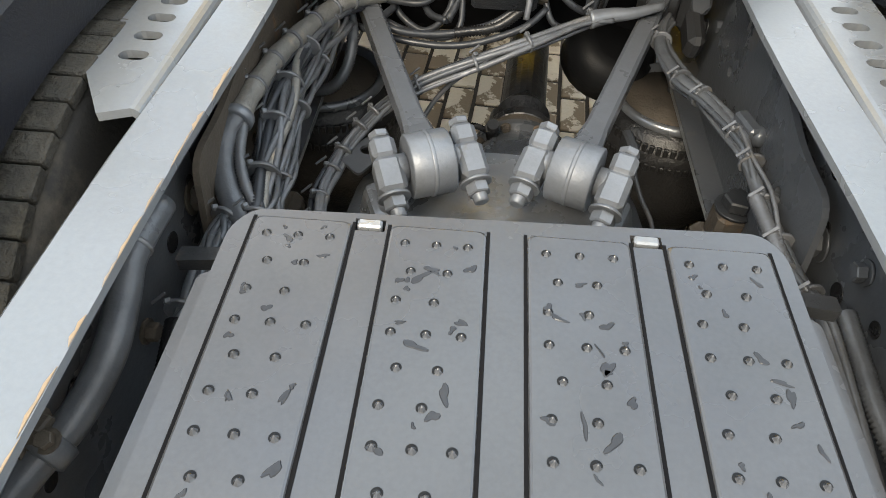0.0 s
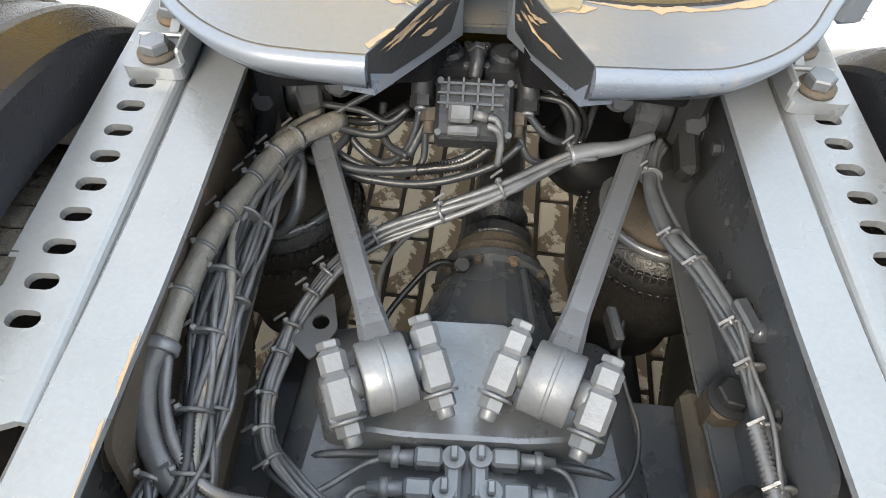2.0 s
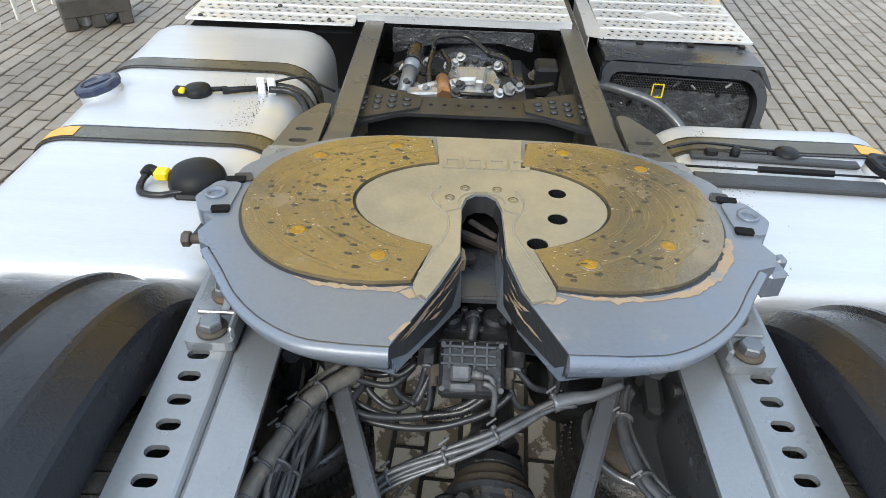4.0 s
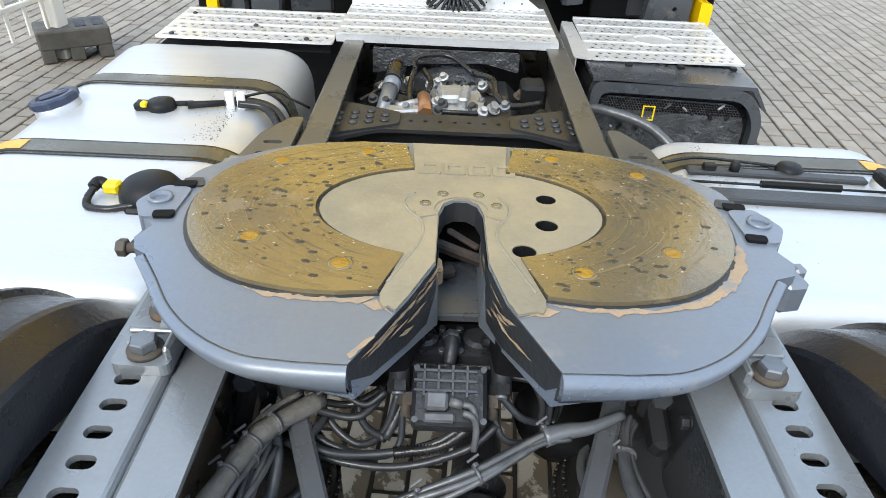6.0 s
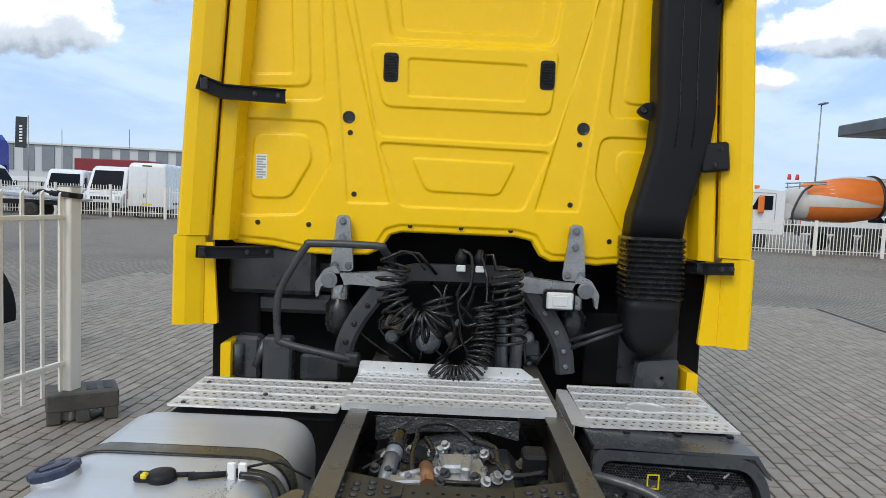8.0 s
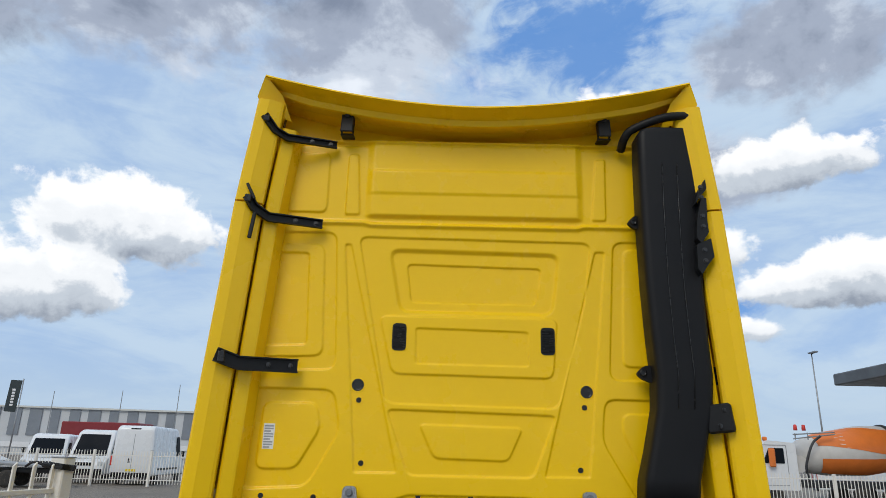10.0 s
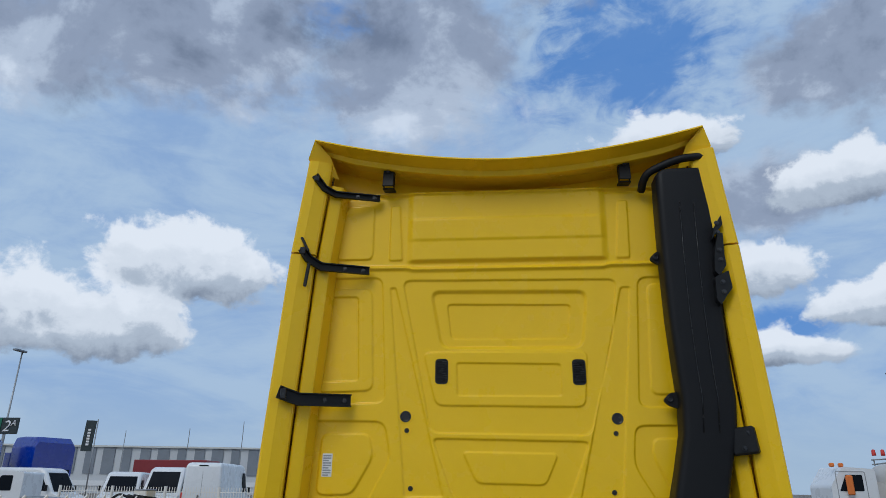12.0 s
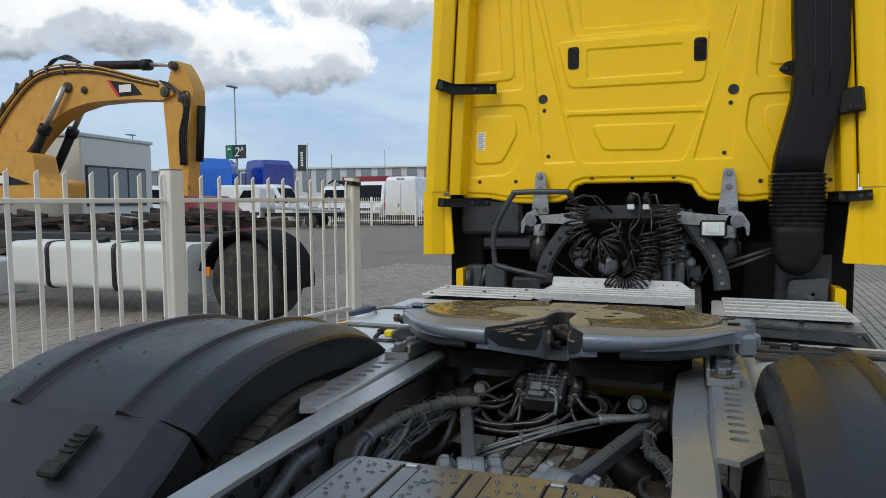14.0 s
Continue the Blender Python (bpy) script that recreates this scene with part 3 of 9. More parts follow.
    def lathe(self, profile, origin, axis=(0, 0, 1), seg=24, smooth=True):
        """Turns (radius, height) points about an axis."""
        t = Vector(axis).normalized()
        s = t.orthogonal().normalized()
        u, o = t.cross(s), Vector(origin)
        rings = [[o + t * h + (s * math.cos(2 * math.pi * k / seg) + u * math.sin(2 * math.pi * k / seg)) * max(r, 1e-4) for k in range(seg)] for r, h in profile]
        return self.rings(rings, smooth=smooth)

    def slab(self, outline, depth0, depth1, holes=(), m=XY, bev=0.0):
        """An outline with holes, given thickness between two depths, its outer upper edge chamfered by bev."""
        loops = [outline, *holes]
        pts, edges = [], []
        for lp in loops:
            k = len(pts)
            pts += [Vector(p) for p in lp]
            edges += [(k + i, k + (i + 1) % len(lp)) for i in range(len(lp))]
        vv, ee, ff, *_ = delaunay_2d_cdt(pts, edges, [], 0, 1e-6)
        tri = []
        boxes = [(min(p[0] for p in h), max(p[0] for p in h), min(p[1] for p in h), max(p[1] for p in h), h) for h in holes]
        for f in ff:
            c = sum((vv[i] for i in f), Vector((0, 0))) / len(f)
            if inside(c, outline) and not any(a < c[0] < b and d < c[1] < e and inside(c, h) for a, b, d, e, h in boxes):
                tri.append(tuple(f))
        n = len(vv)
        self.add([(p[0], p[1], depth1) for p in vv] + [(p[0], p[1], depth0) for p in vv], tri + [tuple(i + n for i in f[::-1]) for f in tri], m)
        for lp in loops:
            k = len(lp)
            self.add([(x, y, depth1) for x, y in lp] + [(x, y, depth0) for x, y in lp], [(i, i + k, (i + 1) % k + k, (i + 1) % k) for i in range(k)], m)
        return self

    def pad(self, outline, base, height, inset, m=XY, smooth=False):
        """A pressed field: the outline at the base, drawn in by inset at the height."""
        k = len(outline)
        area = sum(outline[i - 1][0] * outline[i][1] - outline[i][0] * outline[i - 1][1] for i in range(k))
        inner = []
        for i in range(k):
            p, a, b = Vector(outline[i]), Vector(outline[i - 1]), Vector(outline[(i + 1) % k])
            e1, e2 = (p - a), (b - p)
            e1 = e1.normalized() if e1.length > 1e-9 else e2.normalized()
            e2 = e2.normalized() if e2.length > 1e-9 else e1
            nrm = Vector((-(e1 + e2).y, (e1 + e2).x))
            nrm = nrm.normalized() * (1 if area > 0 else -1)
            inner.append(p + nrm * inset)
        vs = [(*p, base) for p in outline] + [(*p, base + height) for p in inner]
        fs = [(i, (i + 1) % k, (i + 1) % k + k, i + k) for i in range(k)]
        self.add(vs, fs + [tuple(range(k, 2 * k))], m)
        return self

    def hexbolt(self, p, axis=(0, 0, 1), r=0.015, h=0.01, washer=True, seg=6):
        a, t = Vector(p), Vector(axis).normalized()
        if washer:
            self.rod(a, a + t * h * 0.25, r * 1.35, seg=16)
            a = a + t * h * 0.25
        return self.rod(a, a + t * h, r, seg=6, bev=r * 0.12)


def fix(mesh):
    b = bmesh.new()
    b.from_mesh(mesh)
    bmesh.ops.remove_doubles(b, verts=b.verts, dist=1e-5)
    bmesh.ops.recalc_face_normals(b, faces=b.faces)
    b.to_mesh(mesh)
    b.free()


def part(name, shape, mat, parent=None, label="", clean=True):
    """Links a shape as one mesh object, under a thing or under a part."""
    me = bpy.data.meshes.new(name)
    me.from_pydata(shape.v, [], shape.f)
    me.polygons.foreach_set("use_smooth", shape.smooth)
    if clean:
        fix(me)
    me.materials.append(mat if not isinstance(mat, str) else M[mat])
    ob = new(name, me)
    if parent is not None:
        ob.parent = parent
        ob.matrix_parent_inverse = parent.matrix_basis.inverted() if parent.type == "EMPTY" else Matrix.Identity(4)
    if label:
        ob["label"] = label
    return ob


def thing(name, label, category, at=(0, 0, 0), group="", kind=""):
    """An Empty at the base of a thing; its parts are built in the world's metres and hung on it."""
    e = new(name)
    e.empty_display_size = 0.1
    e.matrix_world = Matrix.Translation(at)
    e.matrix_basis = Matrix.Translation(at)
    return tagged(e, label, category, group, kind)

# ---- the tractor truck: chassis ----
truck = thing("tractor_truck", "yellow two-axle tractor truck seen from behind, grey painted chassis", "truck", (0, 1.0, 0))


def rail_x(y):
    """The rail's middle line, drawn in towards the tail."""
    t = min(1, max(0, (1.15 - y) / 0.4))
    k = min(1, max(0, (0.55 - y) / 0.5))
    return 0.345 + 0.011 * t * t * (3 - 2 * t) - 0.02 * k


def rail_z(y):
    t = min(1, max(0, (y - 1.75) / 0.5))
    return 1.0 - 0.055 * t * t * (3 - 2 * t)


def rail(s, y0, y1):
    """A channel section, open to the inside, along its bent middle line."""
    w, t, h, r = 0.0355, 0.009, 0.27, 0.008
    prof = [(w - r, 0), (w, -r), (w, -h + r), (w - r, -h), (-w, -h), (-w, -h + t), (w - t, -h + t), (w - t, -t), (-w, -t), (-w, 0)]
    n = int((y1 - y0) / 0.1)
    ys = [y0 + (y1 - y0) * i / n for i in range(n + 1)]
    rings = [[(s * (rail_x(y) + a), y, rail_z(y) + b) for a, b in prof] for y in ys]
    return Shape().rings(rings, smooth=False)


for s in (-1, 1):
    part("chassis_rail", rail(s, -0.9, 2.05), "frame_paint", truck, "blue-grey painted steel chassis rail")
    # the rails are coloured darker from y = 2.053 on
    part("chassis_rail", rail(s, 2.053, 4.5), "dark_rail_grey", truck, "front stretch of the chassis rail, darker than the rear")

# thin strips, darker than the rails, inside the webs and lower flanges
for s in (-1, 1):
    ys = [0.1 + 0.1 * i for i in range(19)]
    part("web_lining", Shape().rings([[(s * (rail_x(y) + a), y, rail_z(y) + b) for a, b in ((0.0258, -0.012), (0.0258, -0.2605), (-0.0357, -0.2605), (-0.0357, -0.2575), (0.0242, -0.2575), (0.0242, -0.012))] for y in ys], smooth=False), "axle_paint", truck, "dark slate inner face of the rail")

wear_edge = random.Random(88)
for k in range(9):
    y = 0.50 + 0.055 * k + wear_edge.uniform(-0.01, 0.01)
    x, w_, l_ = -(rail_x(y) - 0.0355), wear_edge.uniform(0.002, 0.005), wear_edge.uniform(0.012, 0.035)
    pts = [(x - 0.0004, y - l_), (x - w_, y - l_ * 0.4), (x - w_ * 0.6, y), (x - w_ * 0.9, y + l_ * 0.5), (x - 0.0004, y + l_)]
    part("edge_wear", Shape().slab(pts, rail_z(y) + 0.0002, rail_z(y) + 0.0008), "rust", truck)

# fifth-wheel mounting angles with their rows of slots
def angle_bar(s, y0, y1):
    sh = Shape()
    xi, xo = 0.392, 0.474
    out = [(s * xi, y0), (s * (xi + 0.03), y0 - 0.012), (s * xo, y0 + 0.075), (s * xo, y1), (s * xi, y1)]
    holes = [slot(s * 0.428, y0 + 0.099 + 0.0432 * i, 0.034, 0.0195) for i in range(int((y1 - y0 - 0.12) / 0.0432))]
    sh.slab(out, 0.994, 1.004, holes)
    arc = [(0.392 - 0.012 * math.sin(radians(a)), 1.004 - 0.012 * (1 - math.cos(radians(a)))) for a in (0, 22, 45, 67, 90)]
    prof = arc + [(0.380, 0.80), (0.388, 0.80), (0.388, 0.99), (0.392, 0.994)]
    sh.rings([[(s * a, y, b) for a, b in prof] for y in (y0, y1)], smooth=False)
    return sh


for s in (-1, 1):
    part("mounting_angle", angle_bar(s, 0.888, 1.975), "frame_paint", truck, "grey painted steel angle with a row of slots")

# bolt heads and bracket plates on the inner webs
for s in (-1, 1):
    for i in range(15):
        y = 0.58 + 0.085 * i
        x = s * (rail_x(y) + 0.024)
        z = 0.90 - 0.045 * (i % 3)
        part("rail_bolt", Shape().hexbolt((x, y, z), (-s, 0, 0), 0.011 if i % 4 else 0.017, 0.012), "axle_paint" if s > 0 else "mud_steel", truck)
    bp = Shape().slab(rounded([(0.86, 0.74), (1.42, 0.74), (1.36, 0.95), (1.15, 0.965), (1.0, 0.93), (0.9, 0.93)], 0.03), s * 0.345, s * 0.353, [circle(1.0 + 0.07 * i, 0.86 - 0.03 * (i % 2), 0.009, 10) for i in range(5)], m=YZ)
    part("suspension_bracket", bp, "axle_paint" if s > 0 else "mud_steel", truck, "dark bolted bracket plate inside the rail")
    part("stay_bracket", Shape().box((s * 0.318, 1.50, 0.885), (0.045, 0.10, 0.12), bev=0.012).box((s * 0.32, 1.43, 0.84), (0.03, 0.08, 0.05), (20, 0, 0), 0.01), "dark_steel", truck)
    part("hose_bracket", Shape().slab(rounded([(s * 0.25, 0.775), (s * 0.325, 0.765), (s * 0.325, 0.785), (s * 0.25, 0.79)], 0.004), 0.90, 0.915), "dark_steel", truck)

# row of black discs along each web, their colour standing for dark holes
for s in (-1, 1):
    for i in range(26):
        y, z = 0.42 + 0.036 * i, 0.935 if i % 2 else (0.875 if i % 4 else 0.845)
        x = s * (rail_x(y) + 0.0240)
        part("web_hole", Shape().rod((x, y, z), (x - s * 0.0012, y, z), 0.0095 if i % 3 else 0.013, seg=14), "black_hose", truck)

# cross-members
cm = Shape()
cm.slab(rounded([(-0.335, 2.28), (-0.2, 2.36), (0.2, 2.36), (0.335, 2.28), (0.335, 2.54), (0.27, 2.47), (-0.27, 2.47), (-0.335, 2.54)], 0.03), 0.895, 0.905,
        [circle(-0.16 + 0.04 * i, 2.42, 0.007, 8) for i in range(9)])
cm.box((0, 2.45, 0.84), (0.62, 0.012, 0.12))
crossmember = part("crossmember", cm, "dark_steel", truck, "black crossmember with two clusters of round rivets")
for s in (-1, 1):
    gus = Shape().slab(rounded([(s * 0.335, 2.30), (s * 0.15, 2.385), (s * 0.15, 2.462), (s * 0.335, 2.53)], 0.012), 0.905, 0.912)
    for i in range(4):
        for j in range(2 + (i > 0)):
            gus.lathe([(0.0125, 0), (0.0120, 0.003), (0.008, 0.0065), (0.003, 0.0075)], (s * (0.19 + 0.042 * i), 2.40 + 0.034 * j - 0.012 * i, 0.912), seg=10)
    part("gusset_plate", gus, "dark_steel", crossmember)
part("rear_crossmember", Shape().rod((-0.33, 0.62, 0.72), (0.33, 0.62, 0.72), 0.045, seg=20), "dark_steel", truck)
# near-black, so that no yellow sheen breaks the shade beneath the coupling
part("middle_crossmember", Shape().box((0, 1.66, 0.80), (0.66, 0.14, 0.16), bev=0.02), "shade_black", truck, "dark crossmember beneath the coupling")

# ---- fifth wheel ----
PLATE_Z0, PLATE_TILT = 1.113, -0.055


def on_plate(h=0.0):
    """A flat frame on the coupling plate's sloping top."""
    return pose(0, 1.5, PLATE_Z0 + h, math.degrees(math.atan(PLATE_TILT)), 0, 0) @ Matrix.Translation((0, -1.5, 0))


throat = [(-0.128, 1.25), (-0.069, 1.375), (-0.036, 1.46), (-0.034, 1.60), (-0.026, 1.632), (-0.010, 1.648), (0.010, 1.648), (0.026, 1.632), (0.034, 1.60), (0.036, 1.46), (0.055, 1.375), (0.108, 1.25)]
right_side = [(0.188, 1.252), (0.248, 1.261), (0.305, 1.293), (0.354, 1.342), (0.395, 1.405), (0.430, 1.457), (0.462, 1.47), (0.474, 1.50), (0.462, 1.535), (0.478, 1.56), (0.480, 1.63), (0.455, 1.68), (0.44, 1.735), (0.38, 1.80), (0.30, 1.855), (0.2, 1.882), (0.07, 1.888)]
wing = [tuple(p)[:2] for p in curve_points([(x, y, 0) for x, y in right_side[:6]], 6)]
front_edge = [tuple(p)[:2] for p in curve_points([(x, y, 0) for x, y in right_side[10:]], 4)]
right_side = wing + right_side[6:10] + front_edge
left_side = [(-x, y) for x, y in right_side[::-1]]
left_side = [(x, y) if not (1.46 < y < 1.54) else (x + 0.012, y) for x, y in left_side]
plate_out = throat + right_side + left_side
round_holes = [circle(0.138, 1.662, 0.0165, 18), circle(0.129, 1.575, 0.0175, 18), circle(0.088, 1.497, 0.0175, 18)]
fw = Shape().slab(plate_out, -0.034, 0.0, round_holes, m=on_plate())
# turned-down rear lips and the ramps beside the throat
def lip(points):
    n = len(points)
    top = [(x, y, 0.0) for x, y in points]
    rows = [top]
    fall = [1.0 - 0.80 * max(0.0, (abs(x) - 0.118) / 0.314) ** 1.2 for x, y in points]
    for dy, dz in ((-0.004, -0.0006), (-0.008, -0.0022), (-0.0115, -0.0056), (-0.014, -0.011), (-0.0145, -0.018), (-0.0125, -0.028), (-0.005, -0.040), (0.012, -0.047), (0.03, -0.048), (0.05, -0.045)):
        row = []
        for i, (x, y) in enumerate(points):
            a, b = Vector(points[max(0, i - 1)]), Vector(points[min(n - 1, i + 1)])
            t = (b - a).normalized()
            nrm = Vector((t.y, -t.x))
            row.append((x + nrm.x * -dy, y + nrm.y * -dy, dz * fall[i]))
        rows.append(row)
    return rows


fw.rings(lip([(0.108, 1.25)] + wing), closed=False, caps=False, m=on_plate())
fw.rings(lip([(-x, y) for x, y in wing[::-1]] + [(-0.128, 1.25)]), closed=False, caps=False, m=on_plate())
for s, x0, x1 in ((-1, -0.128, -0.036), (1, 0.108, 0.036)):
    # solid ramps, standing down beside the throat
    t_ = [(x0, 1.25), (x1, 1.46), (x1, 1.60)]
    o_ = [(x0 + s * 0.030, 1.262), (x1 + s * 0.03, 1.47), (x1 + s * 0.03, 1.60)]
    vs = [(*p, 0.0) for p in t_] + [(*p, -0.002) for p in o_] + [(p[0] - s * 0.006, p[1] + 0.004, d) for p, d in zip(t_, (-0.055, -0.105, -0.10))] + [(*p, d) for p, d in zip(o_, (-0.055, -0.105, -0.10))]
    fw.add(vs, [(0, 1, 7, 6), (1, 2, 8, 7), (3, 9, 10, 4), (4, 10, 11, 5), (6, 7, 10, 9), (7, 8, 11, 10), (0, 6, 9, 3)], on_plate())
fifth = part("fifth_wheel", fw, "plate_paint", truck, "worn blue-grey fifth-wheel coupling plate with rusty edges")

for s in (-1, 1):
    # skirt below each lip, dark in colour in place of the underside's shadow
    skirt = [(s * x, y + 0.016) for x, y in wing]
    part("plate_skirt", Shape().rings([[(x, y + back_, -h) for x, y in skirt] for back_, h in ((0.0, 0.010), (0.002, 0.052), (0.012, 0.060), (0.03, 0.060), (0.03, 0.010))], closed=False, caps=False, smooth=False, m=on_plate()), "dark_steel", fifth, "underside of the plate's lip, coloured dark to stand for its shade")
# block added to hide the view through the plate, black in place of shade
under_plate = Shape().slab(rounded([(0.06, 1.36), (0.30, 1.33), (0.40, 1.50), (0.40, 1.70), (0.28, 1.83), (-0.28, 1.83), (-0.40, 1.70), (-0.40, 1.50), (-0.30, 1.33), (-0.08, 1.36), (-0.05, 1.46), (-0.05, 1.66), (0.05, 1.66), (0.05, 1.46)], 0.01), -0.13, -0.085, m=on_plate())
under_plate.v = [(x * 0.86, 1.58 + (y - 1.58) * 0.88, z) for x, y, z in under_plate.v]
part('plate_ribs', under_plate, 'shade_black', fifth)


def ring_sector(cx, cy, r0, r1, a0, a1, n=28):
    return [(cx + r1 * math.cos(radians(a0 + (a1 - a0) * i / n)), cy + r1 * math.sin(radians(a0 + (a1 - a0) * i / n))) for i in range(n + 1)] + \
           [(cx + r0 * math.cos(radians(a1 + (a0 - a1) * i / n)), cy + r0 * math.sin(radians(a1 + (a0 - a1) * i / n))) for i in range(n + 1)]


def ring_arc(rx, ry, a0, a1, n=20):
    """Part of an oval about the lock."""
    return [(rx * math.cos(radians(a0 + (a1 - a0) * i / n)), 1.618 + ry / 0.137 * 0.152 * math.sin(radians(a0 + (a1 - a0) * i / n))) for i in range(n + 1)]


def ragged(outline, seed, amount=0.006):
    """An outline broken up like flaking paint."""
    rg, out = random.Random(seed), []
    for (xa, ya), (xb, yb) in zip(outline, outline[1:] + outline[:1]):
        n = max(1, int(math.hypot(xb - xa, yb - ya) / 0.007))
        for i in range(n):
            t = i / n
            out.append((xa + (xb - xa) * t + rg.uniform(-amount, amount), ya + (yb - ya) * t + rg.uniform(-amount, amount)))
    return out


for s in (-1, 1):
    # centre web and the wear segment round it, each an arc about the lock
    ring_in = [(s * x, y) for x, y in ring_arc(0.226, 0.137, -69, 69)]
    tip = [(s * (0.083 if s < 0 else 0.067), 1.348), (s * 0.092, 1.356), (s * 0.098, 1.352), (s * 0.103, 1.362), (s * 0.105, 1.380), (s * 0.083, 1.472)]
    web = [(s * 0.0372, 1.462), (s * (0.0702 if s < 0 else 0.0562), 1.376)] + tip + [(s * x, y) for x, y in ring_arc(0.220, 0.133, -68, 69)] + [(s * 0.088, 1.878), (0.0, 1.878), (0.0, 1.652), (s * 0.011, 1.651), (s * 0.028, 1.634), (s * 0.0356, 1.600)]
    hs = [h for h in round_holes if s > 0]
    part("coupling_web", Shape().slab(web, 0.0005, 0.0045, hs, m=on_plate()), "worn_plate", fifth, "dull tan greased centre of the plate")
    seg = [(s * 0.108, 1.385)] + ring_in + [(s * 0.10, 1.862)]
    arc = [(s * x, y) for x, y in ((0.18, 1.868), (0.26, 1.848), (0.335, 1.80), (0.39, 1.73), (0.412, 1.65), (0.408, 1.57), (0.385, 1.50), (0.345, 1.443), (0.29, 1.402), (0.22, 1.382), (0.16, 1.378))]
    arc = [tuple(p)[:2] for p in curve_points([(x, y, 0) for x, y in arc], 4)]
    # dark sheet under the segment; its rim stands for the shaded gap
    bed = [(s * 0.085, 1.474), (s * 0.103, 1.381)] + [(x, y) for x, y in [(p[0] * 1.014, 1.62 + (p[1] - 1.62) * 1.022) for p in arc[::-1]]] + [(s * 0.095, 1.868), (s * 0.09, 1.74)]
    part("segment_bed", Shape().slab(bed, 0.0002, 0.0008, hs, m=on_plate()), "dark_steel", fifth)
    liner = part("wear_segment", Shape().slab(seg + arc, 0.0009, 0.0075, m=on_plate()), "grease", fifth, "bronze-brown greasy wear segment with water drops")
    for x, y in ((0.300, 1.503), (0.163, 1.443), (0.311, 1.765), (0.168, 1.82)):
        pl = Shape().lathe([(0.0128, 0.0), (0.0128, 0.0079), (0.0105, 0.0083), (0.006, 0.0080), (0.002, 0.0080)], (0, 0, 0), seg=18)
        pl.v = [tuple(on_plate() @ (Vector(v) + Vector((s * x, y, 0)))) for v in pl.v]
        rim = Shape().lathe([(0.0172, 0.0), (0.0172, 0.0078), (0.0150, 0.0081), (0.0128, 0.0078)], (0, 0, 0), seg=18)
        rim.v = [tuple(on_plate() @ (Vector(v) + Vector((s * x, y, 0)))) for v in rim.v]
        part("plug_seat", rim, "grease", liner)
        part("grease_plug", pl, "plug", liner, "ochre plug recessed in the wear segment")
    drops = Shape()
    rnd = random.Random(7 + s)
    for i in range(460):
        a, r = rnd.uniform(0, 360), rnd.uniform(0.23, 0.405)
        x, y = r * math.cos(radians(a)) * 0.98, 1.62 + r * 0.62 * math.sin(radians(a))
        if x < 0.12 or not inside((s * x, y), seg + arc):
            continue
        rr = rnd.choice((0.0011, 0.0015, 0.0020, 0.0027, 0.0036, 0.0046))
        o = on_plate() @ Vector((s * x, y, 0.007))
        n0 = len(drops.v)
        drops.lathe([(rr, 0), (rr * 0.85, rr * 0.3), (rr * 0.4, rr * 0.48)], o, seg=8)
        turn, wide = rnd.uniform(-25, 25), rnd.uniform(1.0, 1.9)
        m_ = Matrix.Translation(o) @ Matrix.Rotation(radians(turn), 4, "Z") @ Matrix.Diagonal((wide, 0.85, 1, 1)) @ Matrix.Translation(-o)
        drops.v[n0:] = [tuple(m_ @ Vector(p)) for p in drops.v[n0:]]
    part("water_film", drops, "oily_water", liner, clean=False)["kind"] = "stuff"
    # tiny pale flecks painted on the segment as glints of light
    glints = Shape()
    for i in range(420):
        a, r = rnd.uniform(0, 360), rnd.uniform(0.20, 0.41)
        x, y = s * r * math.cos(radians(a)), 1.62 + r * 0.62 * math.sin(radians(a))
        if s * x > 0 and inside((x, y), seg + arc):
            q = rnd.choice((0.0005, 0.0007, 0.0010, 0.0014))
            glints.slab([(x - q * rnd.uniform(1, 2.5), y), (x, y - q), (x + q * rnd.uniform(1, 2), y + q * 0.3), (x, y + q)], 0.0076, 0.0080, m=on_plate())
    part("dust_film", glints, "glint_speck", liner, clean=False)["kind"] = "stuff"
    scr = Shape()
    for i in range(120):
        k, a0 = rnd.uniform(1.06, 1.78), rnd.uniform(-75, 70)
        ln_, wd = rnd.uniform(6, 26), rnd.choice((0.0004, 0.0006, 0.0012))
        pts = [(s * x, y) for x, y in ring_arc(0.226 * k, 0.137 * k * 0.99, a0, a0 + ln_, 6)]
        if all(inside(p, seg + arc) for p in pts):
            for p, q in zip(pts, pts[1:]):
                d_ = (Vector(q) - Vector(p)).normalized()
                nx, ny = -d_.y * wd, d_.x * wd
                scr.add([(p[0] + nx, p[1] + ny, 0.0077), (p[0] - nx, p[1] - ny, 0.0077), (q[0] - nx, q[1] - ny, 0.0077), (q[0] + nx, q[1] + ny, 0.0077)], [(0, 1, 2, 3)], on_plate())
    smear = Shape()
    for i in range(12):
        k, a0 = 1.04 + abs(rnd.gauss(0, 0.22)), rnd.uniform(-75, 60)
        ln_, wd = rnd.uniform(8, 26), rnd.uniform(0.0006, 0.0018)
        pts = [(s * x, y) for x, y in ring_arc(0.226 * k, 0.137 * k * 0.99, a0, a0 + ln_, 8)]
        if all(inside(p, seg + arc) for p in pts):
            for j, (p, q) in enumerate(zip(pts, pts[1:])):
                d_ = (Vector(q) - Vector(p)).normalized()
                wa, wb = wd * math.sin(math.pi * (j + 0.05) / 8), wd * math.sin(math.pi * min(j + 1, 7.95) / 8)
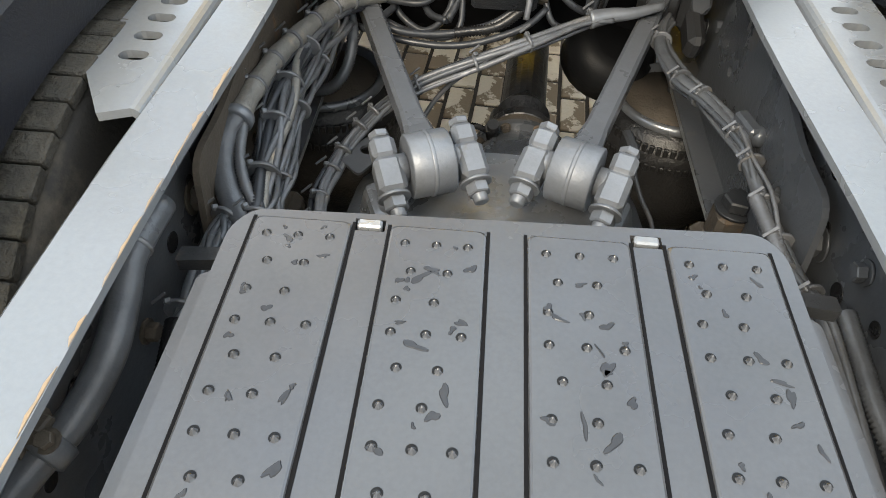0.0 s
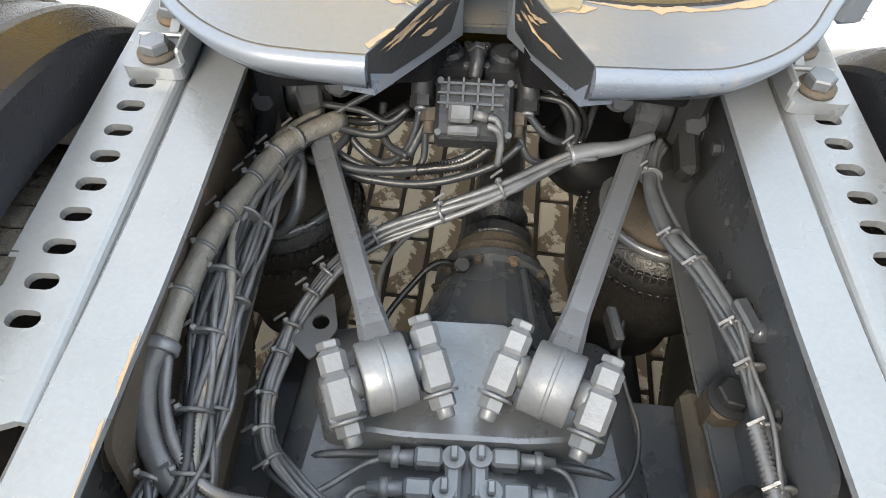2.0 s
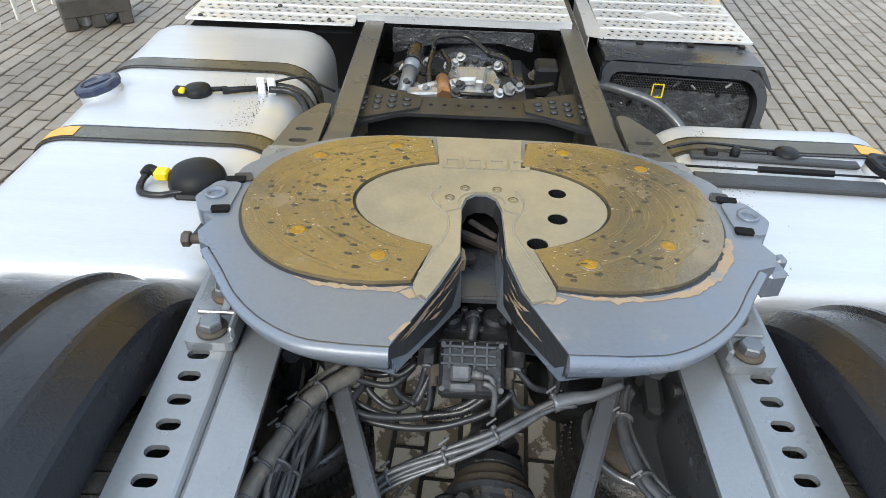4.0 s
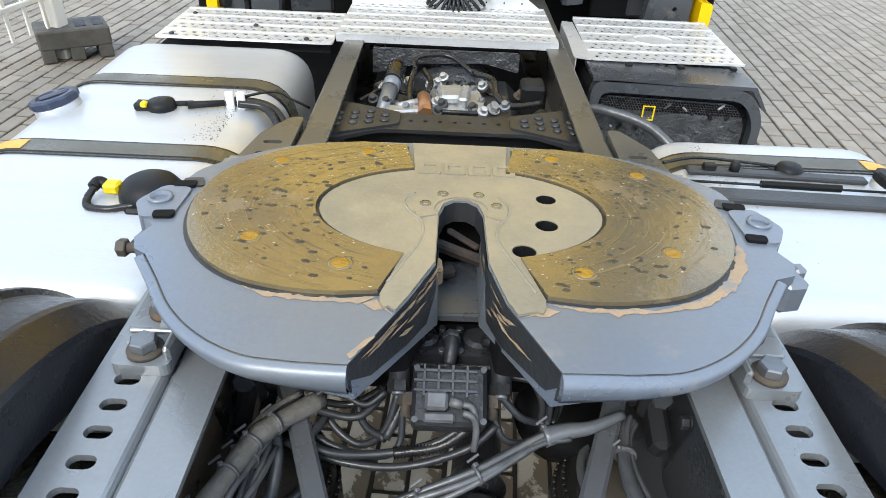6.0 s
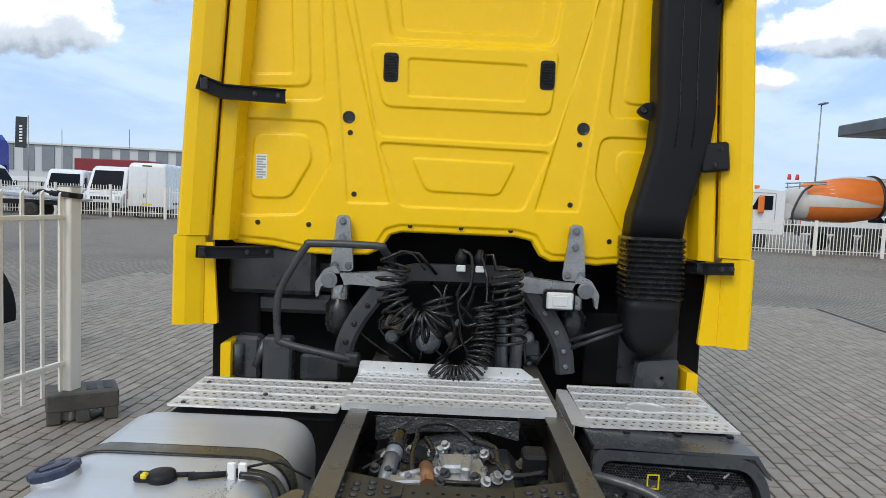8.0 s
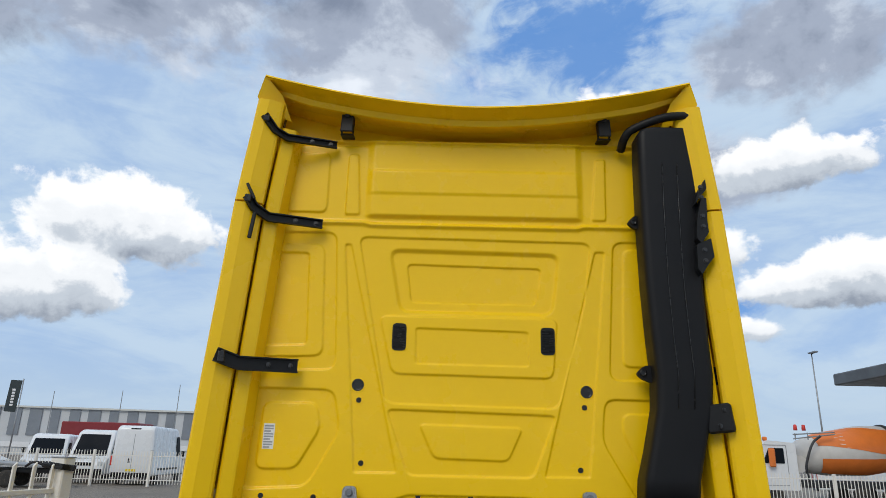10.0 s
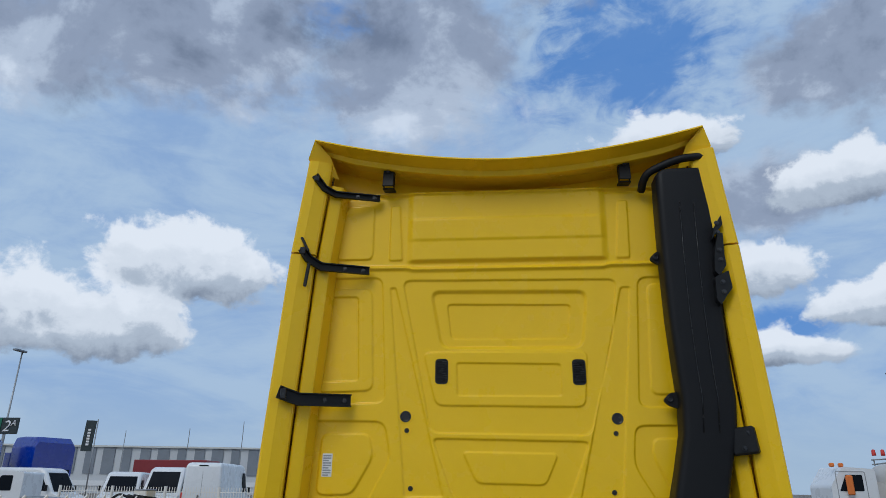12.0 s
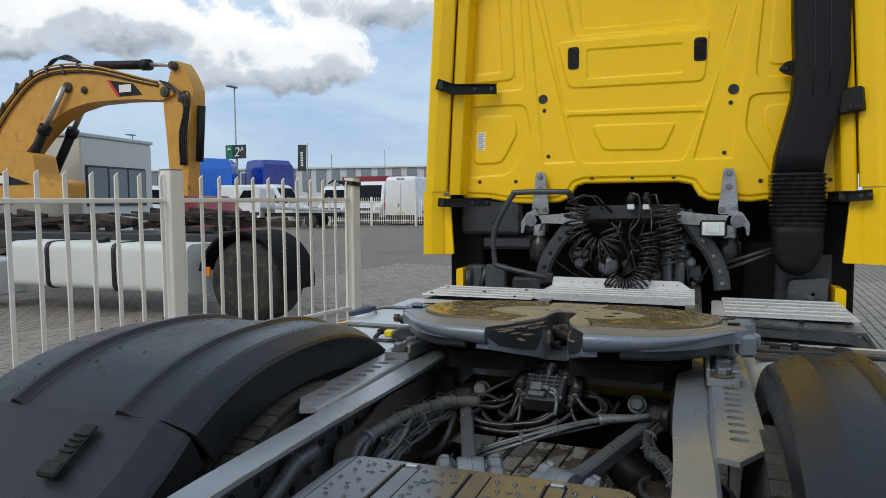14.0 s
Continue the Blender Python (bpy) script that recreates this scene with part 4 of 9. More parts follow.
                smear.add([(p[0] - d_.y * wa, p[1] + d_.x * wa, 0.0076), (p[0] + d_.y * wa, p[1] - d_.x * wa, 0.0076), (q[0] + d_.y * wb, q[1] - d_.x * wb, 0.0076), (q[0] - d_.y * wb, q[1] + d_.x * wb, 0.0076)], [(0, 1, 2, 3)], on_plate())
    part("grease_film", smear, "strap", liner, clean=False)["kind"] = "stuff"
    part("scratch_film", scr, "scratch", liner, clean=False)["kind"] = "stuff"
    # side lugs with recessed eyes
    lug = Shape().slab(rounded([(s * 0.43, 1.655), (s * 0.475, 1.66), (s * 0.50, 1.60), (s * 0.475, 1.55), (s * 0.43, 1.56)], 0.014), -0.03, 0.004, [circle(s * 0.466, 1.612, 0.012, 14)], m=on_plate())
    lug.lathe([(0.019, 0.0), (0.019, 0.006), (0.0135, 0.006), (0.0115, -0.004)], on_plate() @ Vector((s * 0.466, 1.612, 0.003)), seg=18)
    part("side_lug", lug, "plate_paint", fifth)
    # flat dark pad painted for the shade in a pocket
    pocket = Shape().slab(rounded([(s * 0.415, 1.665), (s * 0.45, 1.66), (s * 0.455, 1.69), (s * 0.425, 1.695)], 0.006), 0.001, 0.003, m=on_plate())
    part("pocket_recess", pocket, "dark_steel", fifth)
    # edge rust along the rear of the wear segments
    rs = Shape().slab(ragged([(0.11, 1.376), (0.16, 1.37), (0.22, 1.374), (0.235, 1.37), (0.30, 1.394), (0.345, 1.432), (0.385, 1.49), (0.405, 1.545), (0.414, 1.535), (0.398, 1.478), (0.366, 1.430), (0.31, 1.385), (0.26, 1.372), (0.21, 1.362), (0.19, 1.356), (0.18, 1.363), (0.13, 1.368)], 3, 0.0025), 0.0004, 0.0014, m=on_plate())
    if s > 0:
        part("rust_patch", rs, "rust", fifth)
    else:
        part("rust_patch", Shape().slab(ragged([(-0.11, 1.376), (-0.16, 1.372), (-0.24, 1.376), (-0.28, 1.39), (-0.25, 1.372), (-0.2, 1.364), (-0.13, 1.362)], 5, 0.0025), 0.0004, 0.0014, m=on_plate()), "rust", fifth)
    edge_rust = ([(-0.086, 1.343), (-0.096, 1.352), (-0.108, 1.349), (-0.124, 1.362), (-0.108, 1.372), (-0.100, 1.360)], [(-0.126, 1.258), (-0.131, 1.266), (-0.118, 1.286), (-0.106, 1.300), (-0.103, 1.298)]) if s < 0 else ([(0.070, 1.343), (0.088, 1.352), (0.106, 1.350), (0.120, 1.362), (0.104, 1.370), (0.096, 1.360)],)
    for k, o_ in enumerate(edge_rust):
        part("rust_patch", Shape().slab(ragged(o_, 9 + k, 0.0012), 0.0004, 0.0014, m=on_plate()), "rust", fifth)
# black sleeves in the round holes, in place of the shade on their walls
for cx_, cy_ in ((0.138, 1.662), (0.129, 1.575), (0.088, 1.497)):
    hl_ = Shape()
    hl_.rings([[tuple(on_plate() @ Vector((x, y, d))) for x, y in circle(cx_, cy_, 0.0163, 18)] for d in (0.0035, -0.036)], caps=False)
    part("hole_lining", hl_, "black_plastic", fifth)
# dark strips laid over the plate-coloured throat walls as their shade
for s in (-1, 1):
    wall_ = [(x, y) for x, y in throat if x * s > 0]
    wall_ = wall_ if s < 0 else wall_[::-1]
    lin = Shape()
    lin.rings([[tuple(on_plate() @ Vector((x - s * 0.0016, y - 0.0006, d * (0.5 + 0.5 * min(1.0, max(0.0, (y - 1.25) / 0.2))) if y < 1.5 else max(d, -0.034)))) for x, y in wall_] for d in (-0.0005, -0.050, -0.085)], closed=False, caps=False, smooth=False)
    part("throat_lining", lin, "dark_steel", fifth, "worn wall of the throat, darkened in colour to stand for its shade")
part("throat_end", Shape().rings([[tuple(on_plate() @ Vector((x, y - 0.0024, d))) for x, y in ((-0.026, 1.632), (-0.010, 1.648), (0.010, 1.648), (0.026, 1.632))] for d in (0.001, -0.034)], closed=False, caps=False), "dark_steel", fifth)
# black pads on the plate stand for the shade in the lugs' slots
for s in (-1, 1):
    for y, w_ in ((1.668, 0.034), (1.566, 0.030)):
        part("lug_slot", Shape().slab(rounded([(s * 0.428, y - 0.010), (s * (0.428 + w_), y - 0.013), (s * (0.431 + w_), y + 0.006), (s * 0.430, y + 0.010)], 0.005), 0.0006, 0.0052, m=on_plate()), "shade_black", fifth)
# raised lettering stands as plain bars
bars = Shape()
for i in range(4):
    x = -0.072 + 0.043 * i
    bars.slab(rect(x, 1.742, x + 0.038, 1.786, 0.004), 0.0046, 0.0066, [rect(x + 0.008, 1.751, x + 0.030, 1.777)], m=on_plate())
part("raised_mark", bars, "worn_plate", fifth)
# raised edge round the lock and down both sides of the throat
for edge_ in ([(-0.074, 1.668), (-0.090, 1.640), (-0.080, 1.605), (-0.060, 1.574), (-0.058, 1.525), (-0.080, 1.456), (-0.098, 1.407)], [(0.062, 1.662), (0.075, 1.633), (0.074, 1.603), (0.055, 1.560), (0.053, 1.521), (0.076, 1.447), (0.094, 1.395)]):
    part("web_edge", Shape().tube([tuple(on_plate() @ Vector((x, y, 0.0042))) for x, y in edge_], 0.0022, 6), "worn_plate", fifth)
# lock throat ring and bolts
ring = Shape().slab(ring_sector(0, 1.612, 0.042, 0.072, -25, 205), 0.0046, 0.0066, m=on_plate())
part("throat_ring", ring, "worn_plate", fifth)
for a in (15, 60, 120, 165):
    o = on_plate() @ Vector((0.058 * math.cos(radians(a)), 1.612 + 0.058 * math.sin(radians(a)), 0.006))
    part("countersunk_screw", Shape().lathe([(0.009, 0), (0.009, 0.002), (0.005, 0.002), (0.004, 0.0005)], o, seg=14), "grease", fifth)
lock = Shape().box((0.0, 1.585, 1.050), (0.085, 0.016, 0.020), (20, 10, -18), 0.004).box((0.006, 1.61, 1.060), (0.06, 0.012, 0.008), (10, 14, -30), 0.003).box((-0.02, 1.56, 1.03), (0.03, 0.02, 0.014), (0, 0, 20), 0.003)
part("lock_jaw", lock, "scrap_rust", fifth, "rusty brown lock jaw")
# black sheet put in for the dark inside of the throat
part("throat_back", Shape().slab([(-0.04, 1.50), (0.04, 1.50), (0.04, 1.66), (-0.04, 1.66)], 0.985, 0.992), "black_plastic", fifth)
trough = Shape().slab(rounded([(-0.058, 1.478), (0.057, 1.484), (0.044, 1.53), (0.036, 1.61), (-0.035, 1.61), (-0.047, 1.53)], 0.004), 0.0, 0.006, m=pose(0, 0, 1.008))
trough.box((0.0015, 1.478, 1.008), (0.104, 0.006, 0.010))
part("throat_chute", trough, "axle_paint", fifth, "slate chute plate in the throat")
part("throat_block", Shape().box((-0.036, 1.526, 1.055), (0.020, 0.030, 0.034), (6, 0, 8), 0.004), "rust", fifth, "rusty guide block in the throat")
part("throat_block", Shape().box((0.044, 1.545, 1.055), (0.020, 0.034, 0.036), (-4, 0, -10), 0.004).box((0.047, 1.512, 1.046), (0.014, 0.024, 0.03), (10, 0, -14), 0.004), "mud_steel", fifth)
def throat_x(s, y):
    """The throat's edge at a depth into the plate."""
    side = sorted((yy, x) for x, yy in throat if x * s > 0 and yy < 1.61)
    for (y0, xa), (y1, xb) in zip(side, side[1:]):
        if y <= y1:
            return xa + (xb - xa) * (y - y0) / (y1 - y0)
    return side[-1][1]


for s in (-1, 1):
    wear = random.Random(60 + s)
    for k in range(13 if s > 0 else 20):
        ya = wear.uniform(1.262, 1.50)
        yb, d0 = min(1.53, ya + wear.uniform(0.025, 0.085)), -0.003 - abs(wear.gauss(0, 0.022))
        d0, w_, fall = max(d0, -0.05), wear.uniform(0.0012, 0.0048), wear.uniform(-0.012, 0.004)
        ym = (ya + yb) / 2
        pts = ragged([(ya, d0), (ym, d0 + fall * 0.4 + w_ * 0.6), (yb, d0 + fall), (ym, d0 + fall * 0.5 - w_)], 11 * k + s, 0.0009)
        part("ramp_wear", Shape().add([(throat_x(s, y) - s * 0.0034, y - 0.0012, d) for y, d in pts], [tuple(range(len(pts)))], on_plate()), "rust", fifth)
adj = Shape().rod((-0.44, 1.515, 1.085), (-0.482, 1.512, 1.085), 0.008).hexbolt((-0.482, 1.512, 1.085), (-1, 0, 0), 0.0135, 0.014, False)
part("stop_bolt", adj, "mud_steel", fifth)
wedge = Shape().box((0.468, 1.49, 1.075), (0.04, 0.05, 0.055), (0, 0, 12), 0.008).box((0.492, 1.515, 1.085), (0.02, 0.022, 0.03), (0, 0, 10), 0.005)
part("stop_wedge", wedge, "plate_paint", fifth)
wedge = Shape().box((-0.475, 1.548, 1.075), (0.02, 0.05, 0.02), (0, 0, -8), 0.004)
part("stop_wedge", wedge, "dark_steel", fifth)
# pedestals on the mounting angles
for s in (-1, 1):
    foot = Shape().slab(rounded([(s * 0.376, 1.340), (s * 0.452, 1.340), (s * 0.470, 1.93), (s * 0.376, 1.93)], 0.012), 1.0045, 1.022)
    foot.slab(rounded([(1.40, 1.02), (1.86, 1.02), (1.78, 1.05), (1.68, 1.085), (1.56, 1.085), (1.48, 1.05)], 0.012), s * 0.400, s * 0.412, m=YZ)
    foot.box((s * 0.42, 1.62, 1.05), (0.07, 0.14, 0.06), bev=0.012)
    foot.box((s * 0.380, 1.41, 1.03), (0.010, 0.12, 0.025), bev=0.004).box((s * 0.414, 1.405, 1.025), (0.07, 0.008, 0.006), bev=0.002)
    ft = part("pedestal", foot, "frame_paint", fifth, "grey pedestal plate bolted on the mounting angle")
    for y in (1.368, 1.448, 1.80, 1.88):
        part("pedestal_washer", Shape().lathe([(0.024, 0), (0.024, 0.006), (0.012, 0.007)], (s * 0.414, y, 1.022), seg=20), "mud_steel", ft)
        part("pedestal_bolt", Shape().hexbolt((s * 0.414, y, 1.028), (0, 0, 1), 0.0185, 0.016, False), "stay_metal", ft)

# ---- rear axle, differential and V-stay ----
ax = Shape().rod((-0.60, 1.0, 0.55), (0.60, 1.0, 0.55), 0.085, seg=20)
ax.lathe([(0.02, -0.24), (0.13, -0.23), (0.185, -0.17), (0.19, -0.06), (0.19, 0.05), (0.165, 0.15), (0.12, 0.20), (0.08, 0.24), (0.07, 0.26)], (0.02, 1.0, 0.565), (0.08, 1, 0.03), 28)
axle = part("rear_axle", ax, "axle_paint", truck, "slate-grey painted drive axle with its differential housing")
hump = Shape()
hump.rings([[(x, y, z) for x, y in rounded([(-sx, 1.0 - sy), (sx, 1.0 - sy), (sx * 0.86, 1.0 + sy), (-sx * 0.86, 1.0 + sy)], 0.05)] for sx, sy, z in ((0.275, 0.20, 0.60), (0.262, 0.19, 0.67), (0.245, 0.165, 0.715), (0.205, 0.125, 0.737))], smooth=True)
part("axle_cover", hump, "axle_paint", axle)
top = Shape().rings([[(x, y, z) for x, y in rounded([(-a * 0.86, 0.994 - e), (-a * 0.4, 0.986 - e), (a * 0.4, 0.986 - e), (a * 0.86, 0.996 - e), (a, 1.06), (a * 0.45, 1.10), (a * 0.3, 1.15), (-a * 0.3, 1.15), (-a * 0.45, 1.10), (-a, 1.06)], 0.012)] for a, e, z in ((0.205, 0.012, 0.725), (0.196, 0.004, 0.762), (0.192, 0.0, 0.770), (0.185, -0.006, 0.772))], smooth=False)
part("stay_plate", top, "stay_metal", axle, "bare silver stay plate on the axle")
ax_ = Vector((0.06, 1, -0.02)).normalized()
p_ = Vector((0.033, 1.14, 0.615))
nose = part("pinion_housing", Shape().lathe([(0.135, 0.0), (0.130, 0.03), (0.112, 0.09), (0.094, 0.15), (0.086, 0.172), (0.098, 0.176), (0.098, 0.190), (0.07, 0.192)], p_, ax_, 30, False), "axle_paint", axle, "slate-grey tapered pinion housing")
for k in range(6):
    q = 2 * math.pi * k / 6
    part("housing_rib", Shape().rod(p_ + Vector((0.128 * math.cos(q), 0.03, 0.128 * math.sin(q))), p_ + ax_ * 0.16 + Vector((0.090 * math.cos(q), 0, 0.090 * math.sin(q))), 0.009, 0.007, 8), "axle_paint", nose)
part("pinion_seal", Shape().lathe([(0.085, 0.192), (0.085, 0.215), (0.074, 0.222), (0.072, 0.245), (0.05, 0.25)], p_, ax_, 28, False), "mud_steel", nose, "rusty brown pinion seal ring")
shaft = part("propeller_shaft", Shape().lathe([(0.060, 0.250), (0.068, 0.256), (0.068, 0.275), (0.040, 0.280), (0.040, 0.31), (0.056, 0.335), (0.046, 0.36), (0.046, 1.1)], p_, ax_, 24, False).box(p_ + ax_ * 0.30, (0.13, 0.05, 0.035), (0, 20, 0), 0.008), "valve_black", truck, "dark propeller shaft with its joint")
for i in range(10):
    a = 2 * math.pi * i / 10
    part("flange_bolt", Shape().hexbolt((0.043 + 0.093 * math.cos(a), 1.316, 0.612 + 0.093 * math.sin(a)), (0, -1, 0), 0.007, 0.009), "mud_steel", nose)
for s in (-1, 1):
    beam = Shape().rings([[(x, y, z) for x, y in rounded([(s * 0.20, 0.90), (s * 0.42, 0.91), (s * 0.42, 1.09), (s * 0.20, 1.10)], 0.02)] for z in (0.50, 0.655, 0.665)], smooth=False)
    part("axle_seat", beam, "axle_paint", axle)
    sp = Shape().box((s * 0.335, 1.0, 0.69), (0.075, 0.21, 0.05), bev=0.012).box((s * 0.335, 1.06, 0.745), (0.05, 0.05, 0.06), bev=0.008).box((s * 0.335, 0.92, 0.745), (0.05, 0.05, 0.06), bev=0.008)
    seat = part("spring_clamp", sp, "mud_steel", axle, "muddy cast spring clamp")
    for y in (0.92, 1.06):
        part("clamp_bolt", Shape().hexbolt((s * 0.335, y, 0.775), (0, 0, 1), 0.022, 0.018), "dark_steel", seat)

for s in (-1, 1):
    c = Vector((s * 0.098, 1.035, 0.838))
    d = Vector((s * 0.155, 0.42, 0.03)).normalized()      # towards the chassis end
    a = Vector((s * 0.9, -0.36, 0)).normalized()         # the bush's own axis
    eye = Shape().rod(c - a * 0.029, c + a * 0.029, 0.044, seg=36, bev=0.002).rod(c - a * 0.003, c + a * 0.003, 0.0452, seg=36, bev=0.001)
    bar_end = Vector((s * 0.270, 1.50, 0.872))
    st = part("v_stay", eye, "cast_silver", truck, "silver sprayed V-stay arm with round bush")
    p0, p1 = c + d * 0.03, bar_end
    u = d.cross(Vector((0, 0, 1))).normalized()
    w = Vector((0, 0, 1))
    sh = Shape()
    ringsv = []
    for t, hw, hh in ((0, 0.022, 0.026), (0.06, 0.020, 0.02), (0.14, 0.0165, 0.016), (0.88, 0.0165, 0.016), (0.95, 0.022, 0.03), (1, 0.024, 0.032)):
        q = p0.lerp(p1, t)
        ringsv.append([q + u * hw + w * hh * 0.7, q + u * hw * 0.7 + w * hh, q - u * hw * 0.7 + w * hh, q - u * hw + w * hh * 0.7, q - u * hw - w * hh, q + u * hw - w * hh])
    sh.rings(ringsv, smooth=False)
    part("stay_bar", sh, "stay_bar_paint", st, "grey steel bar")
    part("front_bush", Shape().rod(bar_end - a * 0.035, bar_end + a * 0.035, 0.036, seg=24, bev=0.004), "dark_steel", st)
    for k in (-1, 1):
        e = c + a * 0.056 * k
        part("bush_pin", Shape().rod(c + a * 0.03 * k, e, 0.02, seg=16), "cast_silver", st)
        back = Vector((-a.y, a.x, 0)).normalized()
        if back.y < 0:
            back = -back
        cl = Shape()
        mm = Matrix.Translation(e) @ Matrix(((a.x, back.x, 0, 0), (a.y, back.y, 0, 0), (0, 0, 1, 0), (0, 0, 0, 1)))
        tilt = mm @ pose(0, 0, 0, -66, 0, 0)
        cl.box((0, -0.002, -0.012), (0.038, 0.040, 0.052), bev=0.007, m=tilt).box((0, -0.004, 0.028), (0.034, 0.032, 0.034), bev=0.007, m=tilt)
        cb = part("clamp_block", cl, "cast_silver", st, "silver clamp block")
        o, tt = tilt @ Vector((0, 0, -0.038)), (tilt.to_3x3() @ Vector((0, 0, -1)))
        part("clamp_nut", Shape().hexbolt(o, tt, 0.0165, 0.016).rod(o, o + tt * 0.032, 0.0105, seg=16, bev=0.002), "cast_silver", cb)
        o2 = tilt @ Vector((0, -0.004, 0.045))
        part("clamp_head", Shape().hexbolt(o2, -tt, 0.0145, 0.010, False), "cast_silver", cb)
    for bx_, by_, bz_ in ((0.325, 1.47, 0.875), (0.212, 1.485, 0.90)):
        part("stay_bolt", Shape().hexbolt((s * bx_, by_, bz_), (0, -1, 0.4), 0.018, 0.02), "axle_paint", st)

# ---- air springs ----
for s in (-1, 1):
    cx, cy = s * 0.335, 1.445
    pr = [(0.02, 0.34), (0.10, 0.34), (0.105, 0.43), (0.12, 0.455), (0.143, 0.49), (0.151, 0.55), (0.149, 0.605), (0.140, 0.645), (0.124, 0.672), (0.113, 0.682)]
    be = part("air_spring", Shape().lathe(pr, (cx, cy, 0.012), seg=44), "bellows", truck, "muddy black air-spring bellows")
    part("bead_ring", Shape().lathe([(0.114, 0.690), (0.117, 0.697), (0.115, 0.706), (0.107, 0.709), (0.101, 0.703), (0.100, 0.690)], (cx, cy, 0.0), seg=44), "stay_metal", be, "worn bright steel bead ring")
    part("spring_plate", Shape().lathe([(0.1005, 0.690), (0.1005, 0.694), (0.06, 0.697), (0.055, 0.702), (0.01, 0.702)], (cx, cy, 0.0), seg=36), "mud_steel", be, "rusty muddy spring plate")
    kn = Shape()
    for i in range(66):
        a = 2 * math.pi * i / 66
        for r_, z_, h_ in ((0.1345, 0.668, 0.018), (0.1465, 0.638, 0.014)):
            kn.box((cx + r_ * math.cos(a), cy + r_ * math.sin(a), z_), (0.006, 0.009, h_), (0, 0, math.degrees(a)), 0.001)
    part("knurled_band", kn, "bellows", be, clean=False)["kind"] = "stuff"
    part("spring_stud", Shape().rod((cx, cy + 0.02, 0.70), (cx, cy + 0.02, 0.735), 0.016, seg=14), "dark_steel", be)
    part("stud_strap", Shape().box((cx + s * 0.02, cy + 0.03, 0.716), (0.05, 0.12, 0.016), (0, 0, s * 12), 0.005), "dark_steel", be)
    part("spring_base", Shape().box((s * 0.30, 1.25, 0.33), (0.12, 0.6, 0.05), bev=0.012), "dark_steel", be)

# ---- sensors on the axle ----
ZS = 0.765


def sensor(x, y, s):
    sh = Shape().box((x, y, ZS), (0.034, 0.024, 0.026), bev=0.004).rod((x - s * 0.018, y, ZS), (x - s * 0.06, y, ZS), 0.010, 0.007, 12).rod((x - s * 0.035, y, ZS), (x - s * 0.045, y, ZS), 0.013, seg=12)
    sh.rod((x + s * 0.03, y, ZS + 0.012), (x + s * 0.03, y, ZS - 0.03), 0.014, seg=14).box((x + s * 0.03, y - 0.026, ZS - 0.006), (0.019, 0.046, 0.026), bev=0.004)
    sh.box((x + s * 0.03, y + 0.002, ZS + 0.018), (0.01, 0.016, 0.012), bev=0.002)
    return sh


for x, y, s in ((-0.042, 0.963, 1), (0.050, 0.966, -1), (-0.052, 0.925, 1), (0.062, 0.925, -1)):
    part("connector", sensor(x, y, s), "cast_silver", axle, "silver sprayed cable connector")

# ---- wheels and mudguards ----
def tyre_rings(x0, x1, r=0.50, inner=0.29):
    prof = [(inner, x0 + 0.03), (inner + 0.04, x0 + 0.008), (inner + 0.12, x0), (r - 0.035, x0 + 0.006), (r - 0.012, x0 + 0.012), (r - 0.004, x0 + 0.03)]
    return prof + [(a, x1 - (b - x0)) for a, b in prof[::-1]]


for s in (-1, 1):
    for k, (x0, x1) in enumerate(((0.452, 0.738), (0.790, 1.076))):
        ty = Shape().lathe([(r, h) for r, h in tyre_rings(x0, x1)], (0, 1.0, 0.50), (s, 0, 0), 72)
        wheel = part("wheel", ty, "tyre", truck, "dusty black twin tyre on a steel rim")
        lugs = Shape()
        for i in range(80):
            a = 2 * math.pi * i / 80
            for j, (u, v) in enumerate(((0.012, 0.068), (0.072, 0.118), (0.122, 0.164), (0.168, 0.214), (0.218, 0.274))):
                off = (0.0, 0.35, 0.5, 0.65, 0.0)[j] * 2 * math.pi / 80
                m = Matrix.Translation((0, 1.0, 0.50)) @ Matrix.Rotation(a + off, 4, "X")
                lugs.box((s * (x0 + (u + v) / 2), 0, 0.500), (v - u, 0.0365 if j in (0, 4) else 0.0345, 0.016), (0, 0, (0, 14, -10, 14, 0)[j]), 0.002, m=m)
        part("tread", lugs, "tread_rubber", wheel, clean=False)["kind"] = "stuff"
        part("rim", Shape().lathe([(0.29, x0 + 0.02), (0.275, x0 + 0.05), (0.27, x0 + 0.14), (0.12, x0 + 0.15), (0.11, x0 + 0.12)], (0, 1.0, 0.50), (s, 0, 0), 40), "mud_steel", wheel)


def guard_at(a, h=0.0):
    """Side profile of the mudguards: an arch flattened over the crown."""
    c_, s_ = math.cos(a), math.sin(a)
    return 1.03 - math.copysign(abs(c_) ** 0.85, c_) * (0.665 + h), 0.52 + s_ ** 0.85 * (0.612 + h)


